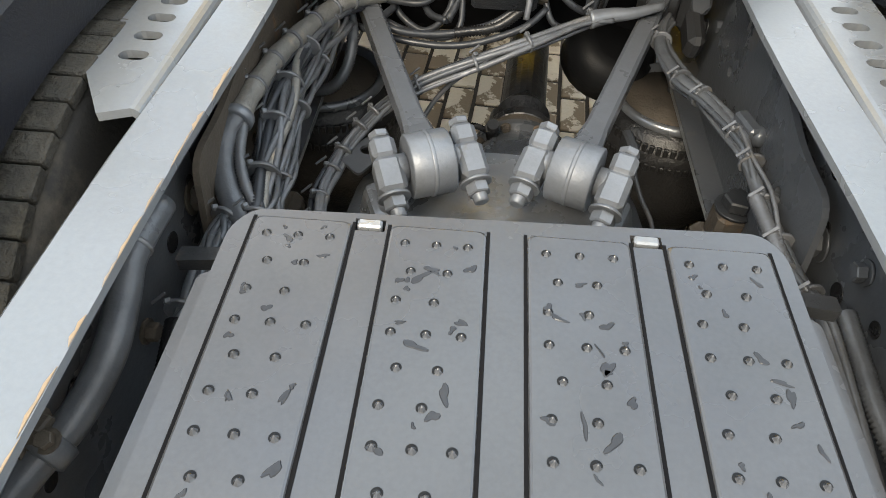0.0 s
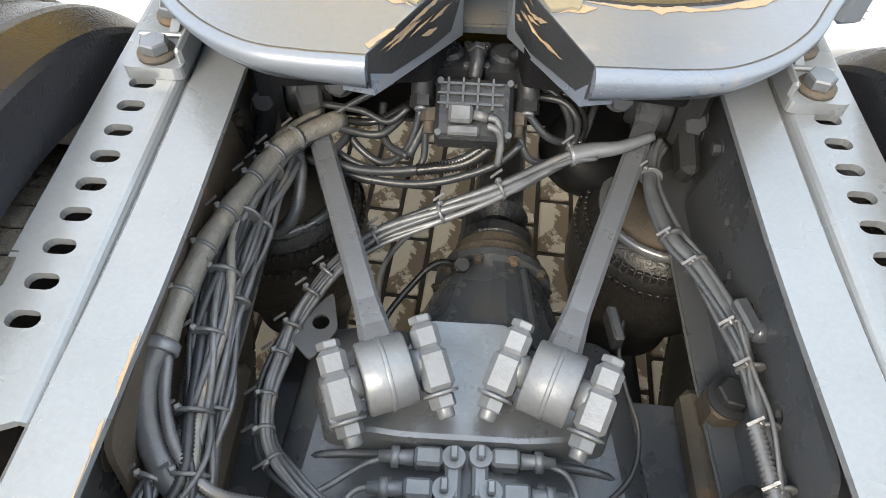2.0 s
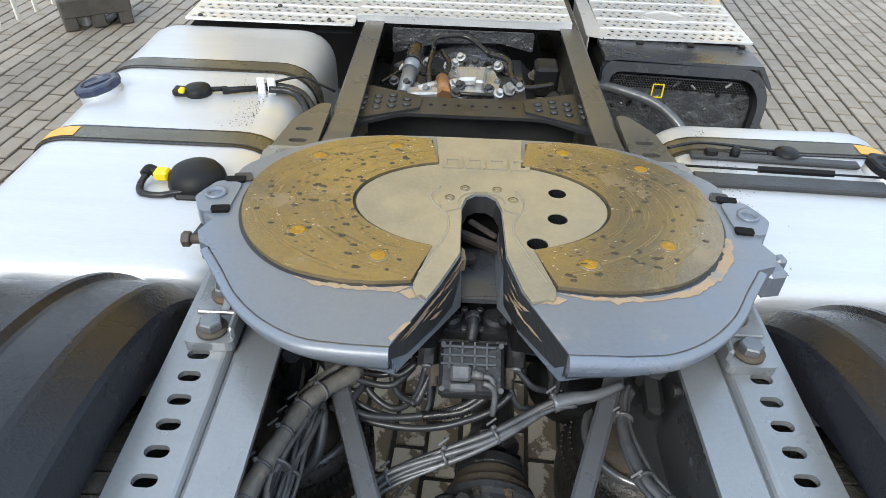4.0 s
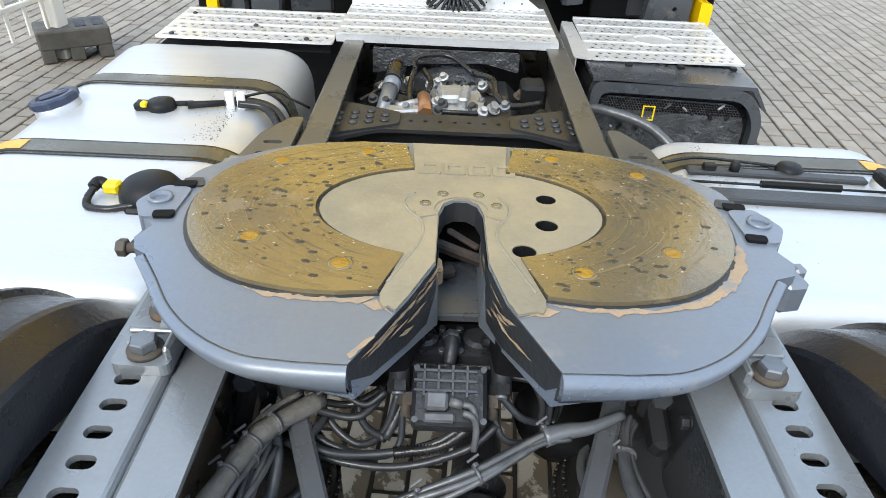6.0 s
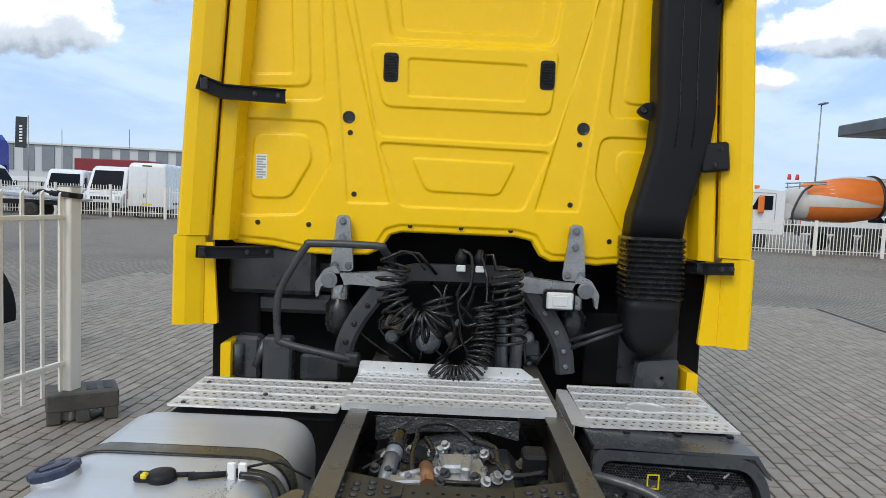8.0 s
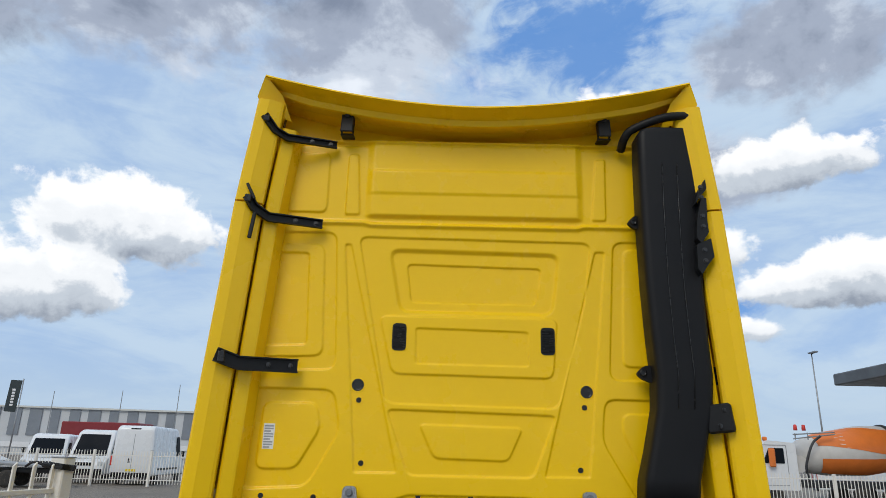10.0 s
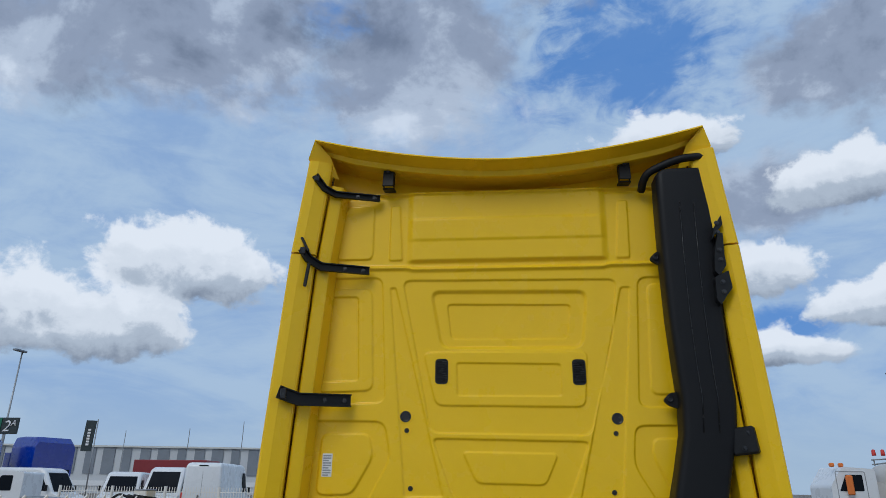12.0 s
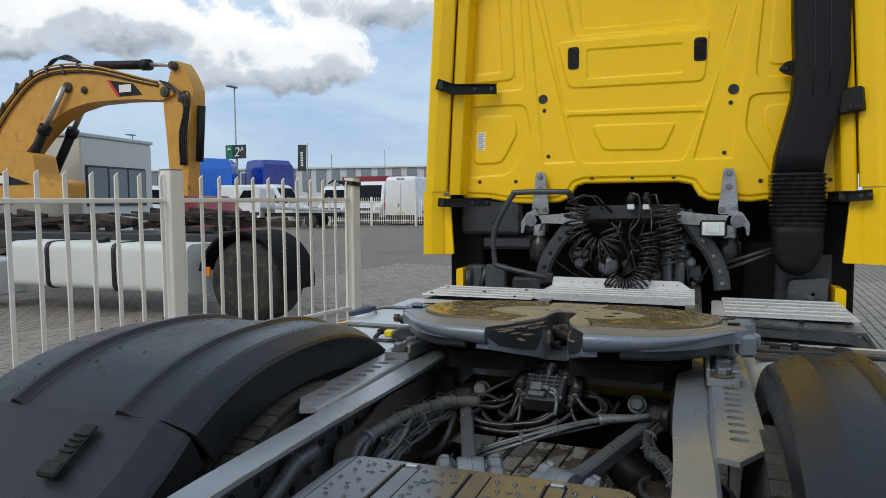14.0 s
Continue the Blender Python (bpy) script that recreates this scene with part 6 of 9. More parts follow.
# ---- hoses and cable harnesses ----
def strand(path, off, ang, twist):
    """One line of a bundle, running beside its path."""
    c = curve_points(path, 6)
    out = []
    for i, p in enumerate(c):
        t = (c[min(i + 1, len(c) - 1)] - c[max(i - 1, 0)]).normalized()
        side = t.cross(Vector((0, 0, 1)))
        side = side.normalized() if side.length > 1e-4 else Vector((1, 0, 0))
        up_ = side.cross(t)
        f = i / len(c)
        a = ang + twist * f + 0.7 * math.sin(9.0 * f + ang * 3)
        o = off * (0.80 + 0.35 * math.sin(14.0 * f + ang * 5 + twist))
        out.append(p + side * math.cos(a) * o + up_ * math.sin(a) * o * 0.8)
    return out


def tie(path, at, r):
    c = curve_points(path, 6)
    i = min(len(c) - 2, max(1, int(at * (len(c) - 1))))
    p, t = c[i], (c[i + 1] - c[i - 1]).normalized()
    sh = Shape().lathe([(r - 0.001, -0.0022), (r + 0.0008, -0.0022), (r + 0.0008, 0.0022), (r - 0.001, 0.0022)], p, t, 18)
    side = t.cross(Vector((0, 0, 1))).normalized()
    q = p + side * r * 0.6 + Vector((0, 0, r * 0.85))
    sh.box(q, (0.008, 0.007, 0.007), (20, 10, 35), 0.0015).box(q + side * 0.008 + Vector((0, 0, 0.005)), (0.020, 0.0035, 0.0016), (15, -35, 20))
    return sh


def harness(path, lines, label, ties=(), tie_r=0.02, seed=1, mats=("conduit", "slate_hose", "hose", "dusty_pipe", "slate_hose")):
    """lines: (radius, offset, corrugated?) for each; the first carries the others and the ties."""
    rnd = random.Random(seed)
    root = None
    for i, (r, off, rib) in enumerate(lines):
        c = strand(path, off, 6.283 * i / len(lines) + rnd.uniform(-0.3, 0.3), rnd.uniform(-3.2, 3.2))
        sh = Shape().ribbed(c[::2] + [c[-1]], r, 0.0045, 8) if rib else Shape().sweep(c, r, 8)
        o = part("cable_harness" if root is None else "cable", sh, mats[i % len(mats)], truck if root is None else root, label if root is None else "")
        root = root or o
    for t in ties:
        part("cable_tie", tie(path, t, tie_r), "conduit", root)
    return root


A1 = [(-0.20, 1.42, 0.885), (-0.262, 1.349, 0.90), (-0.283, 1.309, 0.90), (-0.307, 1.231, 0.905), (-0.325, 1.165, 0.905), (-0.335, 1.087, 0.905), (-0.337, 1.022, 0.905)]
pipe = part("conduit_pipe", Shape().tube(A1, lambda t: 0.0142 + 0.0010 * math.sin(t * 40), 14), "dusty_pipe", truck, "dusty grey conduit along the inner rail")
for k in range(1, len(A1)):
    part("pipe_clip", tie(A1, k / len(A1), 0.0160), "conduit", pipe)
A1b = [(-0.337, 1.03, 0.905), (-0.348, 0.99, 0.893), (-0.339, 0.944, 0.87), (-0.312, 0.901, 0.85), (-0.271, 0.872, 0.83), (-0.21, 0.862, 0.82), (-0.12, 0.858, 0.815)]
bend = part("bent_hose", Shape().tube(A1b, 0.0165, 14), "hose", truck, "thick grey rubber hose bending under the cover")
part("hose_clamp", Shape().lathe([(0.0175, 0), (0.0205, 0.001), (0.0205, 0.012), (0.0175, 0.013)], (-0.338, 1.025, 0.904), (-0.1, -1, -0.15), 20), "cast_silver", bend)
part("side_hose", Shape().ribbed([(-0.330, 1.01, 0.90), (-0.322, 0.96, 0.885), (-0.30, 0.915, 0.865), (-0.26, 0.885, 0.845), (-0.20, 0.878, 0.838), (-0.09, 0.875, 0.835)], 0.0075, 0.004, 8), "conduit", bend)
A2 = [(-0.225, 1.42, 0.88), (-0.275, 1.348, 0.885), (-0.292, 1.266, 0.887), (-0.302, 1.18, 0.885), (-0.304, 1.108, 0.88), (-0.302, 1.025, 0.87), (-0.297, 0.951, 0.86), (-0.29, 0.89, 0.845), (-0.31, 0.82, 0.835)]
harness(A2, [(0.0065, 0.003, False), (0.0078, 0.014, True), (0.0058, 0.015, False), (0.0062, 0.016, False), (0.0066, 0.013, True), (0.0045, 0.016, False), (0.0055, 0.015, False), (0.0045, 0.017, False), (0.005, 0.012, False), (0.0038, 0.018, False), (0.0042, 0.009, False), (0.0036, 0.020, False), (0.0040, 0.021, True), (0.0034, 0.019, False), (0.0036, 0.022, False)], "bundle of grey cables and corrugated conduits", (0.2, 0.33, 0.47, 0.6, 0.74, 0.86), 0.0215, 3)
A2b = [(x + 0.016, y, z - 0.022) for x, y, z in A2[1:8]]
harness(A2b, [(0.0045, 0.004, False), (0.0062, 0.012, True), (0.0042, 0.013, False), (0.0048, 0.012, False), (0.0036, 0.014, False), (0.0042, 0.010, False), (0.0036, 0.015, False)], "second bundle of thin grey cables beneath the first", (0.25, 0.5, 0.78), 0.0175, 23, ("conduit", "hose", "conduit"))
A3 = [(-0.31, 0.95, 0.85), (-0.326, 0.90, 0.85), (-0.332, 0.859, 0.85), (-0.334, 0.79, 0.85), (-0.33, 0.736, 0.85), (-0.318, 0.663, 0.845), (-0.31, 0.60, 0.84), (-0.305, 0.45, 0.83)]
harness(A3[:5], [(0.006, 0.004, False)] + [(0.0045, 0.010, False)] * 6, "bundle of thin grey cables beside the cover", (0.3, 0.95), 0.0165, 5, ("hose", "axle_paint"))
part("corrugated_sleeve", Shape().ribbed(A3[4:], 0.012, 0.005, 12), "black_hose", truck, "black corrugated cable sleeve")
part("spring_hose", Shape().ribbed([(-0.262, 1.375, 0.865), (-0.252, 1.335, 0.845), (-0.258, 1.30, 0.81), (-0.282, 1.285, 0.78), (-0.318, 1.29, 0.765)], 0.0105, 0.005, 10), "hose", truck, "ribbed air hose to the bellows")
Bp = [(0.165, 1.372, 0.892), (0.123, 1.360, 0.885), (0.034, 1.307, 0.87), (-0.046, 1.282, 0.843), (-0.136, 1.259, 0.81), (-0.192, 1.217, 0.79), (-0.227, 1.159, 0.775), (-0.243, 1.101, 0.765), (-0.252, 1.03, 0.765), (-0.236, 0.963, 0.77), (-0.19, 0.915, 0.78), (-0.14, 0.88, 0.785)]
harness(Bp, [(0.0050, 0.001, False)] + [(0.0048, 0.0095, False), (0.0043, 0.011, False)] * 3 + [(0.0034, 0.0125, False)] * 2, "bundle of silver-grey cables crossing over the axle", (0.08, 0.19, 0.28, 0.37, 0.47, 0.53, 0.6, 0.66, 0.74, 0.80, 0.86), 0.0140, 8, ("hose", "conduit", "slate_hose", "conduit"))
part("thin_cable", Shape().tube([(-0.03, 1.283, 0.85), (-0.091, 1.276, 0.80), (-0.13, 1.256, 0.74), (-0.14, 1.244, 0.66)], 0.0042, 7), "conduit", truck)
part("black_conduit", Shape().ribbed([(-0.005, 1.295, 0.70), (-0.05, 1.285, 0.72), (-0.09, 1.25, 0.70), (-0.125, 1.20, 0.68), (-0.15, 1.12, 0.66)], 0.006, 0.004, 8), "black_hose", truck)
part("shaft_sensor", Shape().rod((-0.01, 1.30, 0.69), (-0.01, 1.275, 0.735), 0.010, seg=14).rod((-0.01, 1.29, 0.712), (-0.012, 1.282, 0.724), 0.012, seg=6), "black_plastic", truck)
part("cable_sleeve", Shape().tube([(0.13, 1.363, 0.887), (0.165, 1.372, 0.892), (0.20, 1.378, 0.895), (0.25, 1.40, 0.90)], lambda t: 0.015 - 0.008 * t, 10), "cast_silver", truck, "taped silver end of the cable bundle")
C = [(0.275, 1.42, 0.865), (0.258, 1.388, 0.86), (0.249, 1.326, 0.86), (0.264, 1.248, 0.86), (0.293, 1.196, 0.86), (0.317, 1.123, 0.86), (0.325, 1.078, 0.86), (0.329, 1.039, 0.855), (0.331, 0.989, 0.85), (0.330, 0.942, 0.85), (0.334, 0.87, 0.85), (0.345, 0.807, 0.855), (0.34, 0.742, 0.855), (0.33, 0.60, 0.85)]
harness(C, [(0.0105, 0.003, False), (0.0045, 0.014, False), (0.0045, 0.013, False), (0.004, 0.014, False), (0.0055, 0.014, False), (0.004, 0.013, False)], "grey hose with thin cables along the other rail", (0.12, 0.24, 0.3, 0.4, 0.5, 0.62, 0.72, 0.82), 0.0165, 12, ("hose", "axle_paint", "hose"))
part("loose_cable", Shape().tube([(0.318, 1.12, 0.875), (0.323, 1.05, 0.872), (0.331, 0.99, 0.87), (0.325, 0.92, 0.865), (0.318, 0.85, 0.86)], 0.003, 6), "conduit", truck)
part("coil_spring_hose", Shape().ribbed([(0.315, 0.99, 0.86), (0.318, 0.93, 0.86), (0.322, 0.87, 0.86)], 0.010, 0.0055, 10, 0.3), "conduit", truck)
part("coil_spring_hose", Shape().ribbed([(0.36, 0.80, 0.87), (0.355, 0.74, 0.87), (0.352, 0.68, 0.868), (0.36, 0.60, 0.86)], 0.011, 0.005, 10, 0.25), "hose", truck)
part("rail_plug", Shape().box((0.330, 1.118, 0.875), (0.02, 0.05, 0.02), (0, 0, 14), 0.004).rod((0.335, 1.105, 0.87), (0.35, 1.10, 0.87), 0.015, seg=14), "axle_paint", truck)
LR = [(-0.345, 0.81, 0.95), (-0.350, 0.744, 0.944), (-0.346, 0.705, 0.93), (-0.343, 0.661, 0.915), (-0.350, 0.629, 0.90), (-0.360, 0.594, 0.89), (-0.378, 0.55, 0.885), (-0.388, 0.50, 0.885)]
rp = part("rail_pipe", Shape().tube(LR, 0.0155, 14), "hose", truck, "glossy grey bent pipe inside the rail")
part("pipe_collar", Shape().lathe([(0.016, 0), (0.021, 0.002), (0.021, 0.02), (0.016, 0.022)], (-0.364, 0.585, 0.889), (-0.4, -1, -0.1), 20), "hose", rp)
part("collar_screw", Shape().hexbolt((-0.36, 0.572, 0.907), (0, -0.3, 1), 0.008, 0.008), "mud_steel", rp)
part("pipe_clip", tie(LR, 0.12, 0.016), "conduit", rp)
for pts, r, m_ in (([(-0.19, 1.40, 0.87), (-0.207, 1.359, 0.865), (-0.175, 1.347, 0.855), (-0.105, 1.351, 0.852), (-0.028, 1.358, 0.87), (0.023, 1.374, 0.90), (0.055, 1.385, 0.91)], 0.009, "slate_hose"),
                   ([(-0.25, 1.43, 0.87), (-0.19, 1.40, 0.88), (-0.14, 1.39, 0.885), (-0.105, 1.42, 0.90)], 0.008, "slate_hose"),
                   ([(-0.25, 1.44, 0.86), (-0.2, 1.42, 0.88), (-0.15, 1.405, 0.895), (-0.10, 1.43, 0.91)], 0.008, "black_hose"),
                   ([(0.07, 1.45, 0.92), (0.12, 1.44, 0.92), (0.142, 1.415, 0.905), (0.135, 1.38, 0.89)], 0.0075, "slate_hose"),
                   ([(0.06, 1.46, 0.93), (0.105, 1.455, 0.925), (0.13, 1.42, 0.905), (0.128, 1.38, 0.89)], 0.0075, "slate_hose"),
                   ([(0.08, 1.47, 0.91), (0.13, 1.46, 0.915), (0.155, 1.425, 0.90), (0.145, 1.385, 0.89)], 0.006, "black_hose"),
                   ([(-0.073, 1.43, 0.925), (-0.077, 1.40, 0.905), (-0.098, 1.363, 0.87)], 0.0095, "slate_hose"),
                   ([(-0.098, 1.363, 0.87), (-0.128, 1.385, 0.868), (-0.141, 1.41, 0.88), (-0.14, 1.44, 0.90)], 0.0085, "slate_hose")):
    part("air_hose", Shape().tube(pts, r * 0.72, 10), "slate_hose" if m_ == "hose" else m_, truck, "slate-grey rubber air hose")
for pts, r in (([(-0.082, 1.40, 0.93), (-0.10, 1.375, 0.875), (-0.135, 1.372, 0.845), (-0.175, 1.392, 0.855), (-0.21, 1.43, 0.885)], 0.0058),
               ([(-0.075, 1.385, 0.905), (-0.078, 1.362, 0.862), (-0.105, 1.352, 0.845), (-0.18, 1.365, 0.852), (-0.26, 1.41, 0.875)], 0.0052),
               ([(0.066, 1.40, 0.93), (0.10, 1.385, 0.90), (0.14, 1.405, 0.88), (0.155, 1.455, 0.90)], 0.0058),
               ([(0.055, 1.385, 0.91), (0.075, 1.365, 0.875), (0.115, 1.372, 0.870), (0.150, 1.40, 0.885), (0.17, 1.45, 0.91)], 0.0052),
               ([(-0.25, 1.372, 0.845), (-0.16, 1.345, 0.838), (-0.07, 1.338, 0.842), (0.02, 1.352, 0.868), (0.062, 1.375, 0.895)], 0.0060),
               ([(-0.23, 1.43, 0.90), (-0.17, 1.415, 0.905), (-0.13, 1.40, 0.90), (-0.10, 1.41, 0.92)], 0.0050),
               ([(-0.10, 1.45, 0.955), (-0.15, 1.43, 0.93), (-0.20, 1.42, 0.90), (-0.245, 1.40, 0.875)], 0.0050)):
    part("air_hose", Shape().tube(pts, r, 8), "slate_hose", truck, "slate-grey rubber air hose")
part("black_conduit", Shape().ribbed([(-0.085, 1.350, 0.856), (-0.02, 1.355, 0.868), (0.02, 1.368, 0.892), (0.045, 1.385, 0.905)], 0.0098, 0.005, 10), "black_hose", truck)
part("thin_cable", Shape().tube([(0.20, 1.145, 0.81), (0.192, 1.10, 0.80), (0.200, 1.058, 0.785), (0.212, 1.008, 0.775), (0.195, 0.95, 0.775), (0.14, 0.90, 0.775)], 0.0035, 6), "dark_steel", truck)
part("cable_clip", Shape().box((0.185, 1.13, 0.815), (0.014, 0.05, 0.03), (0, 0, 8), 0.003), "dark_steel", truck)
for pts in ([(-0.09, 0.963, 0.765), (-0.12, 0.95, 0.765), (-0.16, 0.92, 0.768), (-0.19, 0.90, 0.775)], [(-0.10, 0.925, 0.765), (-0.125, 0.92, 0.766), (-0.145, 0.89, 0.77)],
            [(0.10, 0.964, 0.765), (0.125, 0.95, 0.765), (0.135, 0.91, 0.765), (0.125, 0.87, 0.765)], [(0.11, 0.925, 0.765), (0.14, 0.92, 0.765), (0.145, 0.88, 0.765)]):
    part("sensor_cable", Shape().tube(pts, 0.004, 7), "conduit", truck)
for x in (-0.03, -0.012, 0.012, 0.03):
    part("sensor_cable", Shape().tube([(x, 0.925, 0.757), (x * 0.95, 0.89, 0.757), (x * 0.8, 0.84, 0.765)], 0.0055, 7), "conduit", truck)
part("axle_ridge", Shape().tube([(-0.205, 0.965, 0.726), (-0.16, 0.972, 0.737), (-0.08, 0.975, 0.739), (0.0, 0.976, 0.739), (0.08, 0.975, 0.739), (0.16, 0.968, 0.737), (0.205, 0.955, 0.726)], 0.006, 8), "axle_paint", axle)
part("angle_plate", Shape().slab(rounded([(-0.245, 1.12), (-0.19, 1.19), (-0.175, 1.13), (-0.205, 1.08)], 0.01), 0.765, 0.770, [circle(-0.2, 1.14, 0.012, 12)]), "axle_paint", axle)

# ---- air-suspension valve unit beneath the throat ----
vm = pose(-0.009, 1.385, 0.935, 30, 0, 0)
vb = Shape().box((0, 0, 0), (0.105, 0.085, 0.05), bev=0.006, m=vm)
valve = part("valve_unit", vb, "valve_black", truck, "ribbed dark valve unit with hose fittings")
for i in range(4):
    part("valve_rib", Shape().box((-0.036 + 0.02 * i, 0.018, 0.028), (0.003, 0.044, 0.008), m=vm), "axle_paint", valve)
for i in range(3):
    part("valve_rib", Shape().box((-0.006, 0.004 + 0.014 * i, 0.028), (0.088, 0.003, 0.008), m=vm), "axle_paint", valve)
for x, y in ((-0.047, 0.036), (0.047, 0.036), (-0.047, -0.036), (0.047, -0.036)):
    part("valve_screw", Shape().rod(vm @ Vector((x, y, 0.02)), vm @ Vector((x, y, 0.030)), 0.0045, seg=10), "hose", valve)
part("valve_plug", Shape().box((-0.018, -0.012, 0.034), (0.032, 0.026, 0.018), bev=0.004, m=vm).rod(vm @ Vector((0, -0.012, 0.036)), vm @ Vector((0.018, -0.016, 0.036)), 0.007, seg=10), "conduit", valve)
part("valve_plug", Shape().box((-0.014, -0.034, 0.032), (0.044, 0.014, 0.014), bev=0.003, m=vm), "conduit", valve)
for d in (0, 0.012):
    part("valve_cable", Shape().tube([vm @ Vector((0.018, -0.015 - d, 0.036)), vm @ Vector((0.032, -0.02 - d, 0.034)), vm @ Vector((0.038, -0.045, 0.02)), vm @ Vector((0.036, -0.07, 0.0))], 0.005, 8), "conduit", valve)
for x in (-0.082, 0.066):
    ft_ = part("hose_fitting", Shape().rod((x, 1.47, 0.975), (x, 1.405, 0.94), 0.017, 0.015, 16).rod((x, 1.408, 0.942), (x, 1.395, 0.934), 0.0165, seg=6), "dark_steel", valve)
    part("fitting_cap", Shape().rod((x, 1.396, 0.935), (x, 1.391, 0.932), 0.009, seg=14), "cast_silver", ft_)
    part("brass_fitting", Shape().rod((x + 0.012 * (1 if x < 0 else -1), 1.40, 0.925), (x + 0.012 * (1 if x < 0 else -1), 1.375, 0.905), 0.009, 0.008, 10).rod((x + 0.012 * (1 if x < 0 else -1), 1.402, 0.928), (x + 0.012 * (1 if x < 0 else -1), 1.388, 0.916), 0.013, seg=6), "mud_steel", ft_)
for x in (-0.050, 0.034):
    hd = part("valve_head", Shape().slab(rounded([(x - 0.038, 1.445), (x + 0.038, 1.445), (x + 0.038, 1.505), (x - 0.038, 1.505)], 0.014), 0.945, 0.962).lathe([(0.024, 0), (0.024, 0.010), (0.017, 0.014), (0.004, 0.014)], (x, 1.475, 0.962), seg=20, smooth=False), "valve_black", valve, "grimy black valve head")
    for k in range(4):
        a = radians(45 + 90 * k)
        part("head_screw", Shape().hexbolt((x + 0.040 * math.cos(a), 1.475 + 0.034 * math.sin(a), 0.962), (0, 0, 1), 0.006, 0.007, False), "axle_paint", hd)
part("hose_elbow", Shape().tube([(-0.008, 1.46, 0.985), (-0.008, 1.44, 0.985), (-0.010, 1.425, 0.965)], 0.010, 10).hexbolt((-0.008, 1.465, 0.985), (0, -1, 0), 0.014, 0.012, False), "valve_black", valve)
for x0_, x1_ in ((-0.052, -0.064), (0.04, 0.055)):
    part("valve_spigot", Shape().rod((x0_, 1.452, 0.985), (x1_, 1.44, 1.0), 0.008, seg=10), "valve_black", valve)
part("valve_body", Shape().box((-0.008, 1.50, 0.905), (0.17, 0.10, 0.078), bev=0.012), "valve_black", valve)
part("brake_chamber", Shape().lathe([(0.05, 0), (0.085, 0.01), (0.09, 0.05), (0.085, 0.09), (0.05, 0.10)], (0.20, 1.60, 0.66), (0.3, -0.4, 0.9), 24), "black_plastic", truck, "black brake chamber")

# ---- gearbox between the rails ----
gb = Shape().box((0.0, 2.80, 0.70), (0.46, 0.45, 0.25), bev=0.05)
gear = part("gearbox", gb, "dark_steel", truck, "dirty gearbox with a bright cast cover")
cov_ = Shape().slab(rounded([(-0.075, 2.60), (0.07, 2.59), (0.095, 2.68), (0.075, 2.80), (-0.06, 2.80), (-0.10, 2.70)], 0.03), 0.825, 0.862)
cov_.box((-0.01, 2.70, 0.875), (0.08, 0.10, 0.03), (0, 0, 6), 0.008).box((0.03, 2.68, 0.87), (0.03, 0.12, 0.05), (0, 0, -6), 0.006)
top_cover = part("gearbox_cover", cov_, "bright", gear, "bright cast aluminium gearbox cover")
for i, (x, y) in enumerate(((-0.08, 2.70), (-0.05, 2.785), (0.0, 2.795), (0.06, 2.79), (0.085, 2.69), (0.06, 2.605), (-0.06, 2.615))):
    part("cover_bolt", Shape().hexbolt((x, y, 0.862), (0, 0, 1), 0.009, 0.009), "cast_silver", top_cover)
part("bellhousing", Shape().lathe([(0.12, 0), (0.15, 0.06), (0.19, 0.14), (0.20, 0.22)], (0, 2.84, 0.68), (0, 1, 0), 30), "foil", gear)
part("exhaust_pipe", Shape().rod((-0.215, 2.60, 0.845), (-0.20, 2.70, 0.885), 0.024, 0.024, 18).rod((-0.20, 2.70, 0.885), (-0.19, 2.76, 0.905), 0.028, seg=18), "cast_silver", truck, "grey pipe with a rubber sleeve")
part("pipe_sleeve", Shape().ribbed([(-0.195, 2.73, 0.90), (-0.185, 2.80, 0.92)], 0.030, 0.02, 16, 0.1), "black_hose", truck)
part("copper_union", Shape().rod((-0.085, 2.57, 0.865), (-0.095, 2.66, 0.88), 0.021, seg=16).rod((-0.085, 2.565, 0.864), (-0.086, 2.585, 0.868), 0.024, seg=6), "copper", gear)
part("bracket_plate", Shape().box((-0.15, 2.585, 0.865), (0.10, 0.05, 0.02), (0, 0, 12), 0.006).rod((-0.17, 2.60, 0.87), (-0.11, 2.62, 0.88), 0.011), "bright", gear)
for pts, r in (([(0.06, 2.83, 0.90), (0.12, 2.78, 0.90), (0.13, 2.68, 0.885), (0.17, 2.64, 0.87), (0.27, 2.66, 0.875)], 0.010), ([(-0.13, 2.83, 0.905), (-0.12, 2.88, 0.93), (-0.02, 2.90, 0.93), (0.06, 2.83, 0.90)], 0.008), ([(-0.13, 2.83, 0.905), (-0.14, 2.72, 0.89), (-0.135, 2.64, 0.87)], 0.009), ([(-0.10, 2.84, 0.90), (-0.075, 2.76, 0.89), (-0.085, 2.68, 0.885)], 0.009), ([(-0.29, 2.66, 0.86), (-0.22, 2.74, 0.87), (-0.15, 2.73, 0.86)], 0.006), ([(-0.06, 2.59, 0.865), (0.0, 2.575, 0.87), (0.08, 2.585, 0.865)], 0.007)):
    part("gearbox_hose", Shape().tube(pts, r, 10), "black_hose", gear)
part("tank_box", Shape().box((0.255, 2.80, 0.84), (0.08, 0.10, 0.10), bev=0.01), "black_plastic", truck)
part("fan_motor", Shape().lathe([(0.03, 0), (0.034, 0.02), (0.02, 0.05), (0.008, 0.055)], (0.26, 2.60, 0.83), (0, -0.5, 1), 16), "black_plastic", truck)
